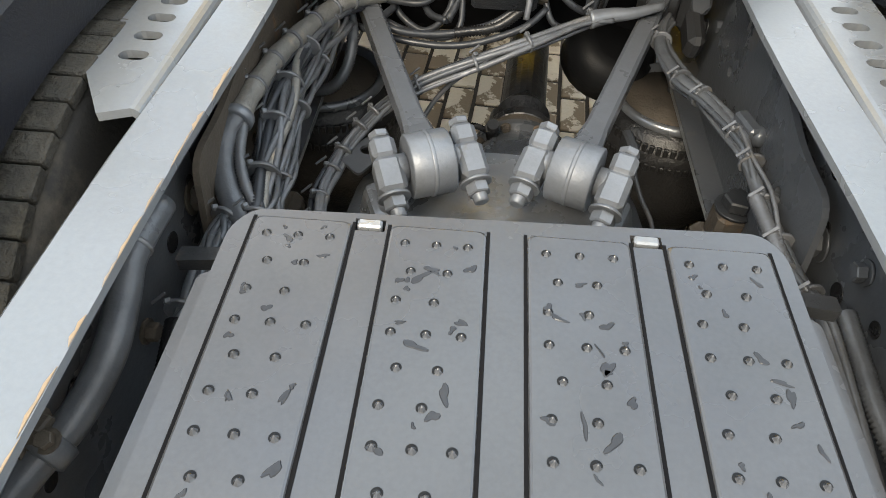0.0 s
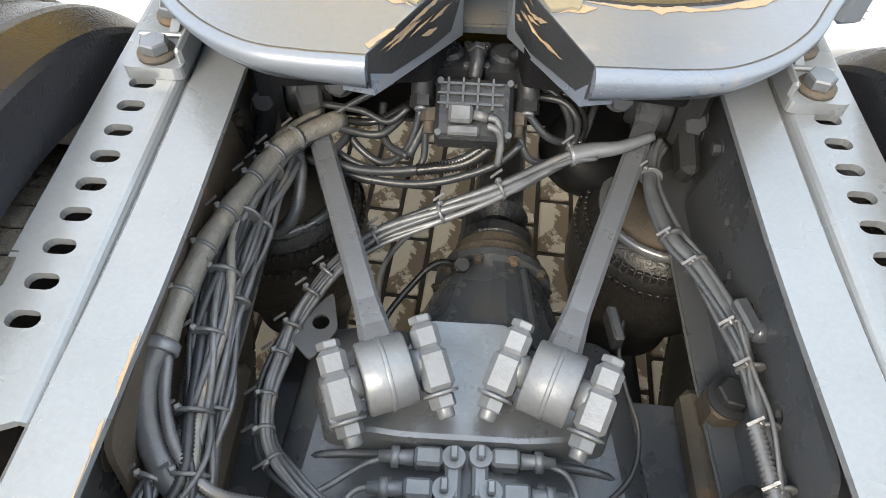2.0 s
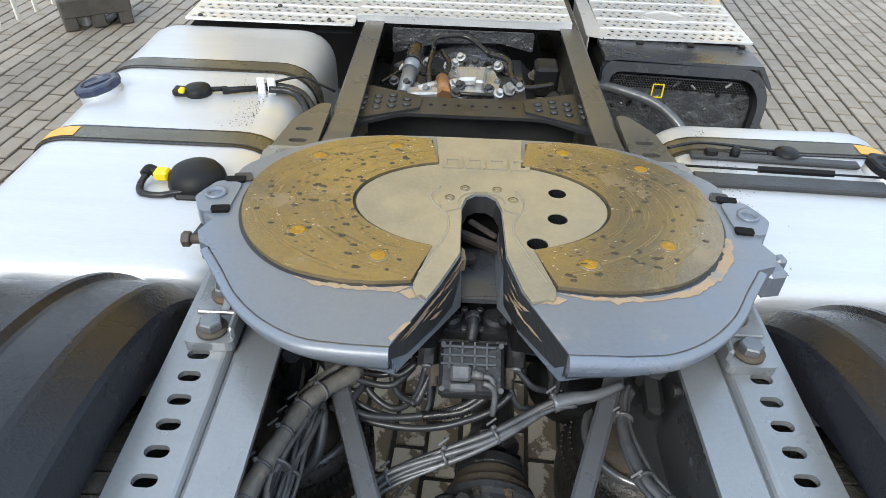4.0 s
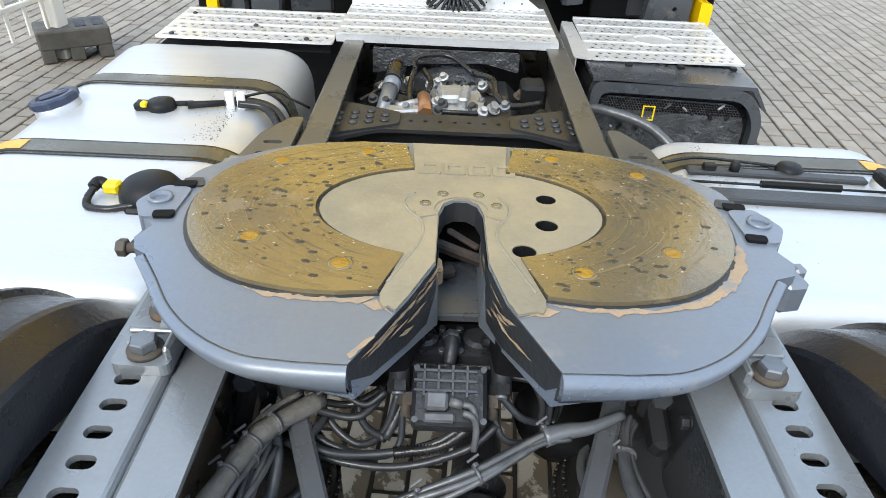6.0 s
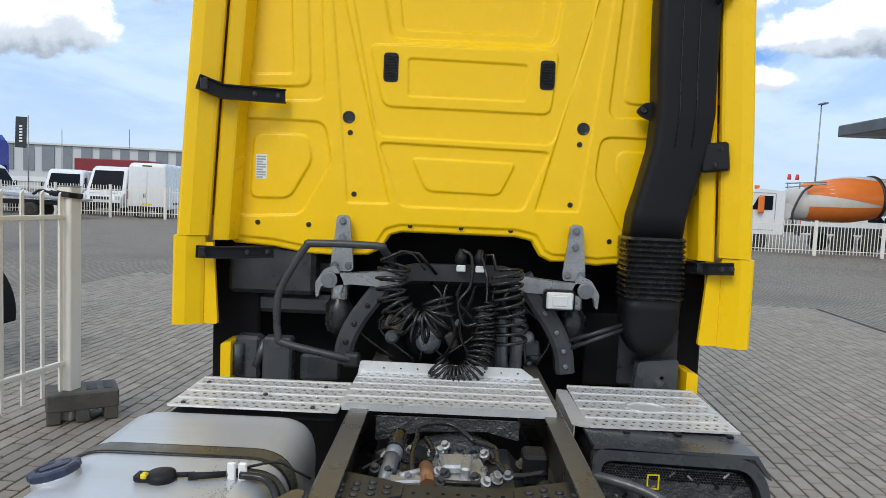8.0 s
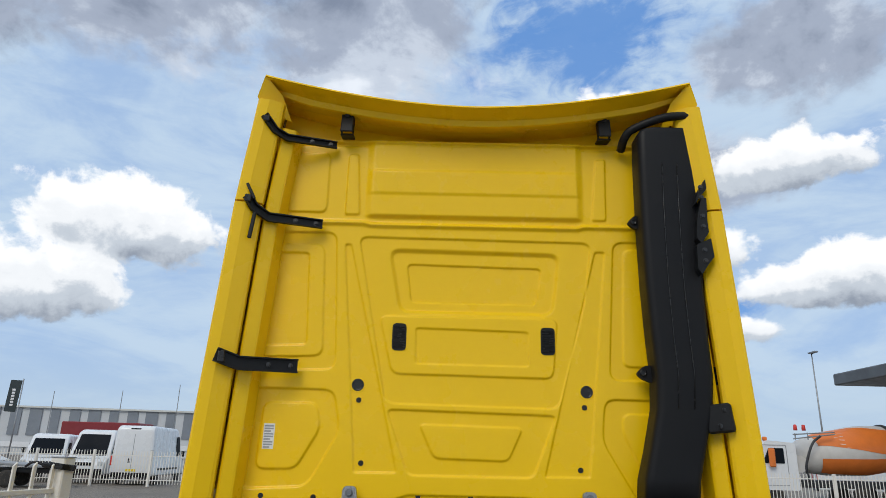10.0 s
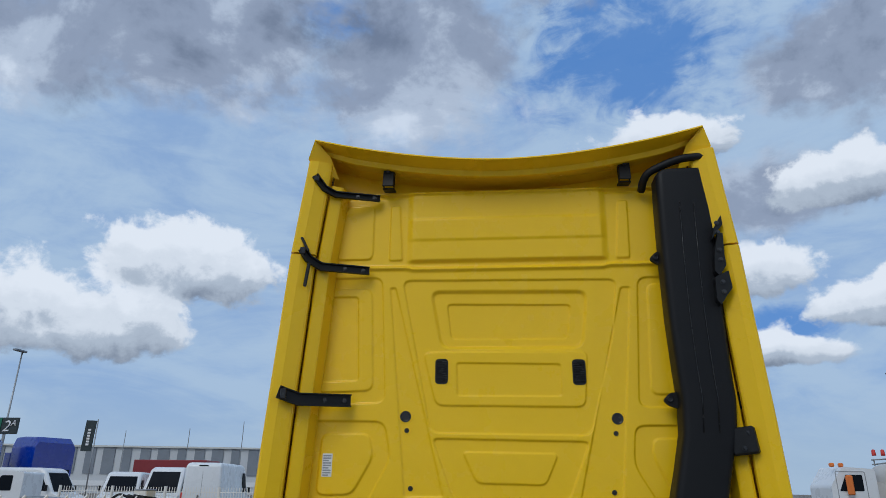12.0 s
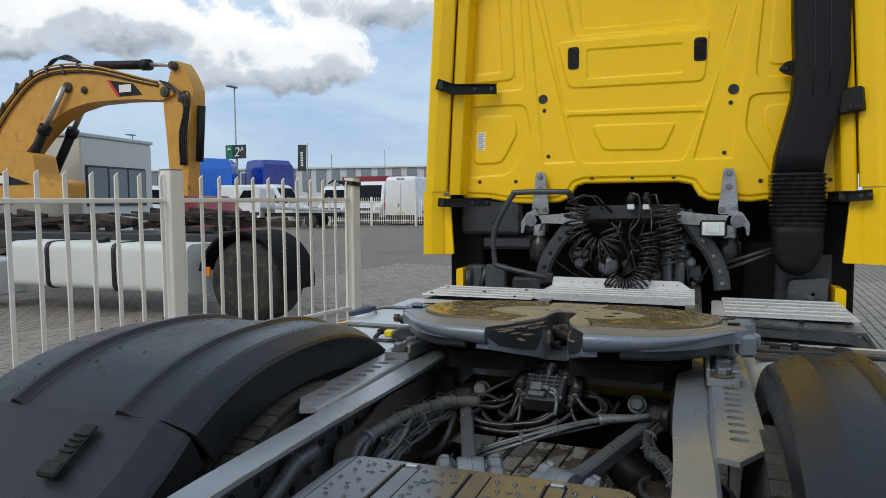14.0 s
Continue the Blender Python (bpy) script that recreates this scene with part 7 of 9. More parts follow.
part("heat_shield", Shape().slab(rounded([(-0.28, 0.84), (-0.12, 0.88), (0.1, 0.89), (0.22, 0.86), (0.22, 0.93), (-0.28, 0.93)], 0.01), 2.96, 2.965, m=XZ), "foil", truck)
rndg = random.Random(31)
for i in range(64):
    x, y = rndg.gauss(-0.01, 0.12), rndg.uniform(2.55, 2.88)
    if abs(x) > 0.26:
        continue
    if i % 3 == 2:
        part("gearbox_fitting", Shape().lathe([(0.016, 0), (0.017, 0.012), (0.011, 0.014), (0.010, 0.026), (0.004, 0.027)], (x, y, 0.862), (rndg.uniform(-0.5, 0.5), -0.5, 1), 14, False), rndg.choice(("bright", "cast_silver", "dark_steel")), gear)
        continue
    part("gearbox_fitting", Shape().box((x, y, 0.83), (rndg.uniform(0.02, 0.05), rndg.uniform(0.02, 0.05), 0.05), (0, 0, rndg.uniform(0, 90)), 0.006) if i % 2 else Shape().hexbolt((x, y, 0.835), (rndg.uniform(-0.4, 0.4), -0.4, 1), 0.014, 0.02), rndg.choice(("dark_steel", "bright", "mud_steel", "black_plastic")), gear)

# ---- the cab ----
WY = 3.70
wall_bottom = [(1.085, 1.47), (1.03, 1.43), (0.70, 1.425), (0.62, 1.415), (0.52, 1.425), (0.41, 1.425), (0.36, 1.45), (0.32, 1.515), (0.25, 1.53), (-0.27, 1.53), (-0.32, 1.515), (-0.36, 1.45), (-0.42, 1.42), (-0.55, 1.41), (-0.70, 1.415), (-0.85, 1.44), (-1.03, 1.45), (-1.06, 1.48)]
wall_out = wall_bottom + [(-1.045, 2.0), (-1.02, 2.8), (-0.985, 3.17), (-0.94, 3.275), (0.94, 3.275), (1.02, 3.17), (1.05, 2.8), (1.075, 2.0)]
dots = [(-0.524, 2.036, 0.028), (-0.516, 1.968, 0.012), (0.526, 2.028, 0.028), (0.513, 1.958, 0.012), (-0.49, 1.694, 0.012), (0.486, 1.687, 0.012)]
dots += [(x, z, 0.0115) for x, z in ((-1.02, 1.540), (-0.92, 1.549), (-0.689, 1.548), (-0.231, 1.563), (0.0, 1.562), (0.225, 1.56), (0.67, 1.53), (1.0, 1.53))]
vents = [(-0.343, 2.262, 0.066, 0.128), (0.352, 2.256, 0.066, 0.128)]
cab_wall = Shape().slab(wall_out, WY + 0.058, WY + 0.036, m=XZ)
cw = part("cab_rear_wall", cab_wall, "yellow", truck, "glossy yellow pressed-steel cab rear wall")
OUT = Matrix(((1, 0, 0, 0), (0, 0, -1, WY), (0, 1, 0, 0), (0, 0, 0, 1)))


def distance(px, pz, outline):
    """Signed distance to an outline, negative inside."""
    best, odd = np.full(px.shape, 9.0), np.zeros(px.shape, bool)
    for (ax_, az), (bx_, bz) in zip(outline, outline[1:] + outline[:1]):
        dx, dz = bx_ - ax_, bz - az
        k = np.clip(((px - ax_) * dx + (pz - az) * dz) / max(dx * dx + dz * dz, 1e-12), 0, 1)
        best = np.minimum(best, np.hypot(px - ax_ - k * dx, pz - az - k * dz))
        if az != bz:
            odd ^= ((az > pz) != (bz > pz)) & (px < dx * (pz - az) / dz + ax_)
    return np.where(odd, -best, best)


def ease(v):
    v = np.clip(v, 0, 1)
    return v * v * (3 - 2 * v)


STEP = 0.0042
gx = np.arange(-1.07, 1.10, STEP)
gz = np.arange(1.40, 3.345, STEP)
PX, PZ = np.meshgrid(gx, gz)
relief = np.zeros(PX.shape)


def dent(depth, r, *outline, width=0.0080):
    """Presses a rounded field in or out of the sheet."""
    global relief
    relief = relief + 1.25 * depth * ease(0.5 - distance(PX, PZ, rounded(list(outline), r, 5)) / width)


# the big middle field and what is pressed into it
dent(-0.008, 0.045, (-0.56, 2.752), (0.57, 2.742), (0.535, 2.45), (0.395, 1.948), (-0.395, 1.957))
dent(-0.013, 0.05, (-0.405, 2.69), (0.415, 2.68), (0.378, 2.385), (-0.345, 2.385), width=0.022)
dent(-0.008, 0.025, (-0.32, 2.623), (0.331, 2.612), (0.303, 2.432), (-0.296, 2.435))
dent(0.007, 0.04, (-0.44, 2.362), (0.40, 2.362), (0.374, 2.084), (-0.371, 2.091))
dent(-0.006, 0.015, (-0.267, 2.306), (0.262, 2.297), (0.261, 2.137), (-0.262, 2.139))
dent(-0.008, 0.03, (-0.386, 1.930), (0.384, 1.918), (0.275, 1.650), (-0.28, 1.648))
dent(0.007, 0.03, (-0.237, 1.868), (0.232, 1.861), (0.165, 1.716), (-0.166, 1.722))
# wedges beside it
dent(-0.007, 0.012, (-0.627, 2.712), (-0.597, 2.712), (-0.330, 1.658), (-0.519, 1.654))
dent(-0.007, 0.012, (0.590, 2.697), (0.638, 2.698), (0.526, 1.657), (0.328, 1.655))
# side fields
dent(-0.007, 0.05, (-0.975, 2.768), (-0.672, 2.772), (-0.632, 2.105), (-1.02, 2.09))
dent(0.007, 0.05, (-0.96, 2.71), (-0.727, 2.708), (-0.697, 2.165), (-1.005, 2.155))
dent(-0.007, 0.02, (-0.955, 2.665), (-0.799, 2.664), (-0.775, 2.216), (-0.99, 2.209))
dent(-0.008, 0.05, (-1.012, 2.014), (-0.630, 2.011), (-0.594, 1.832), (-0.723, 1.592), (-1.018, 1.575))
dent(0.008, 0.04, (-0.945, 1.95), (-0.705, 1.95), (-0.681, 1.842), (-0.78, 1.664), (-0.958, 1.660))
dent(-0.008, 0.05, (0.606, 1.996), (0.90, 1.996), (0.90, 1.53), (0.752, 1.53), (0.588, 1.81))
dent(0.008, 0.04, (0.686, 1.935), (0.86, 1.935), (0.86, 1.66), (0.75, 1.70), (0.681, 1.85))
dent(-0.007, 0.05, (0.68, 2.75), (0.95, 2.75), (0.95, 2.085), (0.633, 2.083))
dent(0.007, 0.04, (0.728, 2.714), (0.92, 2.714), (0.92, 2.147), (0.698, 2.145))
# upper fields
dent(0.007, 0.04, (-0.89, 3.192), (-0.733, 3.198), (-0.73, 2.873), (-0.938, 2.875))
dent(0.007, 0.012, (-0.637, 3.188), (-0.589, 3.19), (-0.566, 2.866), (-0.637, 2.864))
dent(0.007, 0.012, (0.611, 3.185), (0.659, 3.186), (0.65, 2.858), (0.581, 2.857))
# the folded shelf across the wall, the flange along the foot and soft creases above
mid = ease((0.55 - np.abs(PX)) / 0.05)
ridge_z = 2.822 - 0.010 * mid
relief = relief + 0.014 * np.exp(-((PZ - ridge_z) / 0.010) ** 2) + 0.020 * mid * ease((PZ - 2.845) / 0.022)
relief = relief + 0.022 * np.exp(-((PZ - 3.262 + 0.008 * mid) / 0.010) ** 2)
relief = relief + 0.006 * mid * (ease((PZ - 2.965) / 0.02) - ease((PZ - 3.09) / 0.02))
edge = distance(PX, PZ, wall_out)
relief = relief - 0.010 * ease((edge + 0.042) / 0.014) - 0.010 * ease((edge + 0.010) / 0.010)
keep = edge < -0.001
idx = np.arange(PX.size).reshape(PX.shape)
solid = keep[:-1, :-1] & keep[1:, :-1] & keep[:-1, 1:] & keep[1:, 1:]
quads = np.stack([idx[:-1, :-1][solid], idx[:-1, 1:][solid], idx[1:, 1:][solid], idx[1:, :-1][solid]], 1)
used, flat_ = np.unique(quads, return_inverse=True)
sheet = Shape()
sheet.v = np.stack([PX.ravel(), WY - relief.ravel(), PZ.ravel()], 1)[used].tolist()
sheet.f = flat_.reshape(quads.shape).tolist()
sheet.smooth = [True] * len(sheet.f)
part("pressed_sheet", sheet, "yellow", cw, "yellow sheet pressed with rounded fields", clean=False)


def stand(x, z):
    """How far the sheet stands out at a place."""
    return float(relief[int(round((z - 1.40) / STEP)), int(round((x + 1.07) / STEP))])


for x, z, r in dots:
    h = stand(x, z)
    plug = part("wall_plug", Shape().lathe([(r, 0), (r, 0.002), (r * 0.8, 0.0022), (r * 0.7, 0.0012), (r * 0.2, 0.0012)], (x, WY - h, z), (0, -1, 0), 20, False), "black_hose", cw)
    part("plug_rim", Shape().lathe([(r * 1.28, 0), (r * 1.24, 0.0016), (r * 1.04, 0.0018), (r, 0)], (x, WY - h, z), (0, -1, 0), 20, False), "yellow", plug)
for x, z, w, h in vents:
    k = stand(x, z)
    vf = part("vent_frame", Shape().slab(rect(x - w / 2, z - h / 2, x + w / 2, z + h / 2, 0.02), k - 0.003, k + 0.003, m=OUT), "black_plastic", cw, "small black pressure vent")
    vs_ = Shape()
    for i in range(9):
        vs_.box((x, WY - k - 0.004, z - h * 0.42 + h * 0.84 * (i + 0.5) / 9), (w * 0.8, 0.006, 0.005), (25, 0, 0))
    part("vent_slats", vs_, "black_hose", vf)
LB = stand(-0.915, 1.80)
sticker = Shape().slab(rect(-0.935, 1.745, -0.885, 1.855), LB - 0.002, LB + 0.0012, m=OUT)
stk = part("type_label", sticker, "white_ink", cw, "small silver label with dense grey print")
prn = Shape()
for i in range(9):
    prn.slab(rect(-0.931, 1.749 + 0.0115 * i, -0.890 + (0.0 if i % 3 else -0.012), 1.7555 + 0.0115 * i), LB + 0.0013, LB + 0.0017, m=OUT)
part("print_bars", prn, "grey_ink", stk)["kind"] = "stuff"

# body shell in front of the rear wall
def body_ring(y, k=1.0):
    pts = [(-1.16, 1.56), (-1.17, 1.7), (-1.12, 2.85), (-1.02, 3.42), (-0.9, 3.5), (0.9, 3.5), (1.04, 3.42), (1.14, 2.85), (1.19, 1.7), (1.18, 1.56)]
    return [(x * k, y, z) for x, z in rounded(pts, 0.05)]


part("cab_body", Shape().rings([body_ring(WY + 0.06), body_ring(5.3), body_ring(5.7, 0.96)]), "yellow", truck, "yellow cab body")

# side wind deflectors with their inner returns
def edge_x(s, z):
    """The deflector's outer edge, leaning in towards the roof."""
    pts = [(1.10, 1.215), (1.49, 1.212), (2.0, 1.185), (2.855, 1.132), (3.40, 1.075), (3.6, 1.04)]
    for (z0, x0), (z1, x1) in zip(pts, pts[1:]):
        if z <= z1:
            return x0 + (x1 - x0) * (z - z0) / (z1 - z0) + (0.018 if s > 0 else 0.0)
    return 1.05


def deflector(s, z0, z1, grow=0.0):
    prof = [(0.0, 0.55), (0.004, 0.05), (0.0, 0.015), (-0.007, 0.002), (-0.016, -0.002), (-0.058, 0.006), (-0.064, 0.010), (-0.112, 0.040), (-0.122, 0.050), (-0.122, 0.075), (-0.112, 0.060), (-0.060, 0.026), (-0.012, 0.020), (-0.012, 0.55)]
    n = max(2, int((z1 - z0) / 0.12))
    rings = []
    for i in range(n + 1):
        z = z0 + (z1 - z0) * i / n
        rings.append([(s * (edge_x(s, z) + grow + a), 3.50 + b, z) for a, b in prof])
    return Shape().rings(rings, smooth=False)


for s in (-1, 1):
    d1 = part("side_deflector", deflector(s, 1.49, 2.848), "yellow", truck, "yellow side wind deflector behind the cab")
    part("lower_deflector", deflector(s, 1.105, 1.488, 0.014), "yellow", d1)
    part("upper_deflector", deflector(s, 2.858, 3.39), "yellow", d1)
    corner = []
    for i in range(15):
        z = 1.47 + 1.80 * i / 14
        e = edge_x(s, z) - 0.1245
        corner.append([(s * (e - a), y, z) for a, y in ((0.0, 3.80), (0.0, 3.592), (0.006, 3.580), (0.016, 3.576), (0.060, 3.600), (0.068, 3.607), (0.082, 3.690), (0.086, 3.80))])
    part("cab_corner", Shape().rings(corner, smooth=False), "yellow", cw, "yellow cab corner beside the deflector gap")
    # black strip set into the gap to stand for its darkness
    part("gap_seal", Shape().rings([[(s * (edge_x(s, z) - 0.1222), y, z) for y in (3.60, 3.63)] + [(s * (edge_x(s, z) - 0.1242), y, z) for y in (3.63, 3.60)] for z in (1.49, 2.0, 2.6, 3.1, 3.36)], smooth=False), "black_hose", d1)
    # black panel added in place of the dark gap below the deflector
    part("arch_liner", Shape().box((s * 1.03, 3.78, 1.12), (0.22, 0.03, 0.72), bev=0.01), "shade_black", truck, "black panel added to close the dark gap below the deflector")
    lowtab = Shape().slab(rounded([(s * 1.045, 1.105), (s * 1.125, 1.105), (s * 1.125, 1.46), (s * 1.07, 1.46)], 0.01), 3.555, 3.575, m=XZ)
    part("inner_panel", lowtab, "yellow", d1)

# roof visor: dished rear edge, shaded underside
def visor_z(x):
    return 3.362 + 0.145 * (abs(x) / 1.01) ** 1.8


vis = Shape()
xs = [-1.045 + 0.05225 * i for i in range(41)]
rows = []
for x in xs:
    z = visor_z(x)
    a = min(1, max(0, (abs(x) - 0.85) / 0.25))
    dx = 0.0
    rows.append([(x, 5.2, z + 0.16), (x, 4.3, z + 0.10), (x, 3.60, z + 0.02), (x, 3.49, z + 0.002), (x, 3.485, z - 0.008), (x, 3.497, z - 0.012), (x, 3.575, z - 0.012 - 0.02 * (1 - a)), (x, 3.583, z - 0.030 - 0.03 * (1 - a)), (x, 3.597, z - 0.032 - 0.03 * (1 - a)), (x, 3.68, z - 0.030 - 0.02 * (1 - a)), (x, 3.78, z - 0.035 - 0.03 * (1 - a)), (x, 3.79, 3.22)])
vis.rings(rows, closed=False, caps=False, smooth=False)
visor = part("roof_visor", vis, "yellow", truck, "yellow roof spoiler with a dished rear edge")
for s in (-1, 1):
    cap_ = Shape().add([(s * 1.045, 3.487, visor_z(1.045)), (s * 1.078, 3.50, 3.40), (s * 1.03, 3.56, 3.335), (s * 0.93, 3.62, 3.330), (s * 0.97, 3.56, 3.44), (s * 1.05, 4.4, 3.6), (s * 1.085, 4.4, 3.40)],
                       [(0, 1, 2, 3, 4), (0, 5, 6, 1)])
    part("visor_corner", cap_, "yellow", visor)
    vb_ = Shape().box((s * 0.645, 3.612, 3.350), (0.062, 0.010, 0.165), (-10, 0, 0), 0.004).box((s * 0.645, 3.655, 3.270), (0.066, 0.075, 0.010), (8, 0, 0), 0.003)
    for k in (-1, 1):
        vb_.box((s * 0.645 + k * 0.028, 3.632, 3.350), (0.006, 0.045, 0.15), (-10, 0, 0), 0.002)
    vbr = part("visor_bracket", vb_, "black_plastic", visor, "black folded visor bracket")
    part("bracket_bolt", Shape().hexbolt((s * 0.645, 3.603, 3.365), (0, -1, 0.15), 0.010, 0.006), "dark_steel", vbr)
    part("bracket_slot", Shape().slab(slot(s * 0.645, 3.315, 0.010, 0.055), 0.0, 0.003, m=pose(0, 3.605, 0) @ XZ), "black_hose", vbr)

# black stays between wall and deflectors
def stay(pts, w=0.026):
    """A folded steel strap: a web with a flange along each edge."""
    prof = [(0.003, -w), (-0.016, -w), (-0.016, -w + 0.006), (-0.003, -w + 0.006), (-0.003, w - 0.006), (-0.016, w - 0.006), (-0.016, w), (0.003, w)]
    v = [Vector(p) for p in pts]
    rings = []
    for i, p in enumerate(v):
        t = (v[min(i + 1, len(v) - 1)] - v[max(i - 1, 0)]).normalized()
        side = Vector((0, 0, 1)).cross(t).normalized()
        side = -side if side.y < 0 else side
        up_ = t.cross(side).normalized()
        up_ = -up_ if up_.z < 0 else up_
        rings.append([p + side * a + up_ * b for a, b in prof])
    return Shape().rings(rings, smooth=False)


for pts, w in (([(-1.035, 3.50, 3.30), (-0.985, 3.535, 3.235), (-0.93, 3.575, 3.215), (-0.70, 3.665, 3.222)], 0.018), ([(-1.070, 3.495, 2.875), (-1.04, 3.52, 2.825), (-0.98, 3.57, 2.795), (-0.74, 3.665, 2.797)], 0.022),
               ([(-1.12, 3.480, 2.130), (-1.03, 3.53, 2.100), (-0.80, 3.660, 2.108)], 0.031), ([(-1.12, 3.49, 1.425), (-1.03, 3.53, 1.420), (-0.83, 3.640, 1.424)], 0.026),
               ([(0.98, 3.62, 1.440), (1.06, 3.53, 1.442), (1.15, 3.49, 1.450)], 0.026)):
    sy = part("deflector_stay", stay(pts, w), "black_plastic", cw, "black folded steel deflector stay")
    a, b = Vector(pts[-1]), Vector(pts[-2])
    for k in (0.12, 0.5):
        part("stay_bolt", Shape().hexbolt(a.lerp(b, k) + Vector((0, -0.006, 0)), (0, -1, 0), 0.009, 0.006), "dark_steel", sy)
    p = Vector(pts[0]).lerp(Vector(pts[1]), 0.3 if pts[0][0] < 0 else 0.6)
    part("stay_clamp", Shape().box(p + Vector((0, -0.012, 0)), (0.03, 0.022, w * 1.7), (0, 0, 12), 0.004), "black_hose", sy)
part("stay_arm", Shape().box((-1.035, 3.51, 2.735), (0.018, 0.012, 0.13), (0, 6, 0), 0.004).box((-1.055, 3.50, 2.90), (0.014, 0.012, 0.09), (0, -28, 0), 0.003), "black_plastic", cw)
for (x, y, z), (wx, wz), lean in (((1.055, 3.54, 1.915), (0.11, 0.12), -6),):
    sy = part("deflector_stay", Shape().box((x, y, z), (wx, 0.05, wz), (0, lean, -28), 0.008).box((x - 0.035, y + 0.04, z - 0.03), (0.05, 0.06, wz * 0.5), (0, lean, -20), 0.006), "black_plastic", cw, "black deflector stay beside the duct")
    for k in (-1, 1):
        part("stay_bolt", Shape().hexbolt((x + 0.012 * k, y - 0.030, z + wz * 0.28 * k), (0.4, -1, 0), 0.009, 0.007), "dark_steel", sy)
for outline in ([(1.073, 3.002), (1.074, 2.95), (1.039, 2.909), (1.015, 2.874), (1.031, 2.931)],
                [(1.046, 2.906), (1.07, 2.907), (1.064, 2.793), (1.067, 2.739), (1.031, 2.686), (1.01, 2.707), (1.018, 2.796)],
                [(1.04, 2.694), (1.073, 2.71), (1.081, 2.622), (1.05, 2.584), (1.02, 2.539), (1.003, 2.563), (1.006, 2.678)]):
    sy = part("deflector_stay", Shape().slab(rounded(outline, 0.006), 3.485, 3.535, m=XZ), "black_plastic", cw, "black folded deflector stay beside the duct")
    cx_, cz_ = sum(p[0] for p in outline) / len(outline), sum(p[1] for p in outline) / len(outline)
    for k in (-1, 1):
        part("stay_bolt", Shape().hexbolt((cx_, 3.485, cz_ + 0.025 * k), (0, -1, 0), 0.009, 0.007), "dark_steel", sy)
handle = [(0.735, 3.665, 3.225), (0.74, 3.60, 3.262), (0.78, 3.57, 3.300), (0.92, 3.535, 3.345), (1.04, 3.53, 3.350), (1.075, 3.535, 3.320), (1.075, 3.55, 3.27)]
part("duct_handle", Shape().tube(handle, 0.021, 6), "black_plastic", cw, "black arched stay over the duct")

# ---- air-intake duct ----
duct_pts = [(0.930, 3.290, 0.105), (0.930, 3.283, 0.125), (0.930, 3.262, 0.140), (0.927, 3.1, 0.142), (0.918, 2.8, 0.137), (0.914, 2.5, 0.131), (0.919, 2.25, 0.126), (0.926, 2.10, 0.124), (0.914, 1.95, 0.121), (0.872, 1.78, 0.118), (0.842, 1.66, 0.117), (0.832, 1.56, 0.116)]
rings = []
for x, z, w in duct_pts:
    y1 = 3.685 if z > 1.7 else 3.70
    y0 = 3.53
    rings.append([(px, py, z) for px, py in rounded([(x - w, y0), (x + w, y0), (x + w, y1), (x - w, y1)], 0.035, 4)])
duct = part("air_intake_duct", Shape().rings(rings), "duct", truck, "tall anthracite plastic air-intake duct on the cab's back")
gr = Shape()
for k in (-0.035, 0.035):
    path = [(x + k, 3.5285, z) for x, z, w in duct_pts[3:9]]
    gr.sweep(path, 0.0026, 6)
part("duct_rib", gr, "black_hose", duct)
for x, z in ((0.768, 2.825), (0.768, 2.107), (1.048, 2.107)):
    ear = Shape().slab(rounded([(x - 0.035, z), (x, z + 0.035), (x + 0.05, z + 0.04), (x + 0.05, z - 0.045), (x - 0.01, z - 0.025)], 0.015), 3.62, 3.64, [circle(x - 0.003, z + 0.004, 0.010, 10)], m=XZ)
    part("duct_ear", ear, "duct", duct)
    part("ear_grommet", Shape().lathe([(0.016, 0), (0.016, 0.006), (0.009, 0.008), (0.008, 0.002)], (x - 0.003, 3.62, z + 0.004), (0, -1, 0), 14), "black_hose", duct)
bel = []
for i in range(25):
    z = 1.565 - 0.27 * i / 24
    g = 0.012 if i % 2 else 0.0
    x = 0.832 + 0.006 * i / 24
    bel.append([(px, py, z) for px, py in rounded([(x - 0.120 - g, 3.515 - g), (x + 0.120 + g, 3.515 - g), (x + 0.120 + g, 3.72), (x - 0.120 - g, 3.72)], 0.05, 4)])
part("duct_bellows", Shape().rings(bel, smooth=False), "black_hose", duct, "black rubber bellows joining the duct")
low = []
for x, z, w, y0 in ((0.840, 1.295, 0.124, 3.515), (0.842, 1.25, 0.119, 3.52), (0.843, 1.17, 0.119, 3.525), (0.845, 1.11, 0.106, 3.54), (0.848, 1.055, 0.070, 3.58), (0.850, 1.03, 0.03, 3.62)):
    low.append([(px, py, z) for px, py in rounded([(x - w, y0), (x + w, y0), (x + w, 3.74), (x - w, 3.74)], min(0.06, w * 0.7), 4)])
part("duct_elbow", Shape().rings(low), "duct", duct)

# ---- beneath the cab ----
# added sheet: hides the lit ground behind and stands for the shade there
part("underbody", Shape().box((0, 4.05, 0.92), (2.1, 0.02, 1.46)), "shade_black", truck, "black sheet added beneath the cab to stand for its deep shade")
for c_, d_ in (((-0.86, 3.85, 1.33), (0.40, 0.25, 0.22)), ((-0.62, 3.95, 1.30), (0.2, 0.2, 0.16)), ((-0.80, 3.80, 1.17), (0.46, 0.05, 0.09)), ((0.9, 3.86, 1.0), (0.3, 0.2, 0.3))):
    part("storage_housing", Shape().box(c_, d_, bev=0.02), "arch_paint", truck, "black plastic housing beneath the cab")
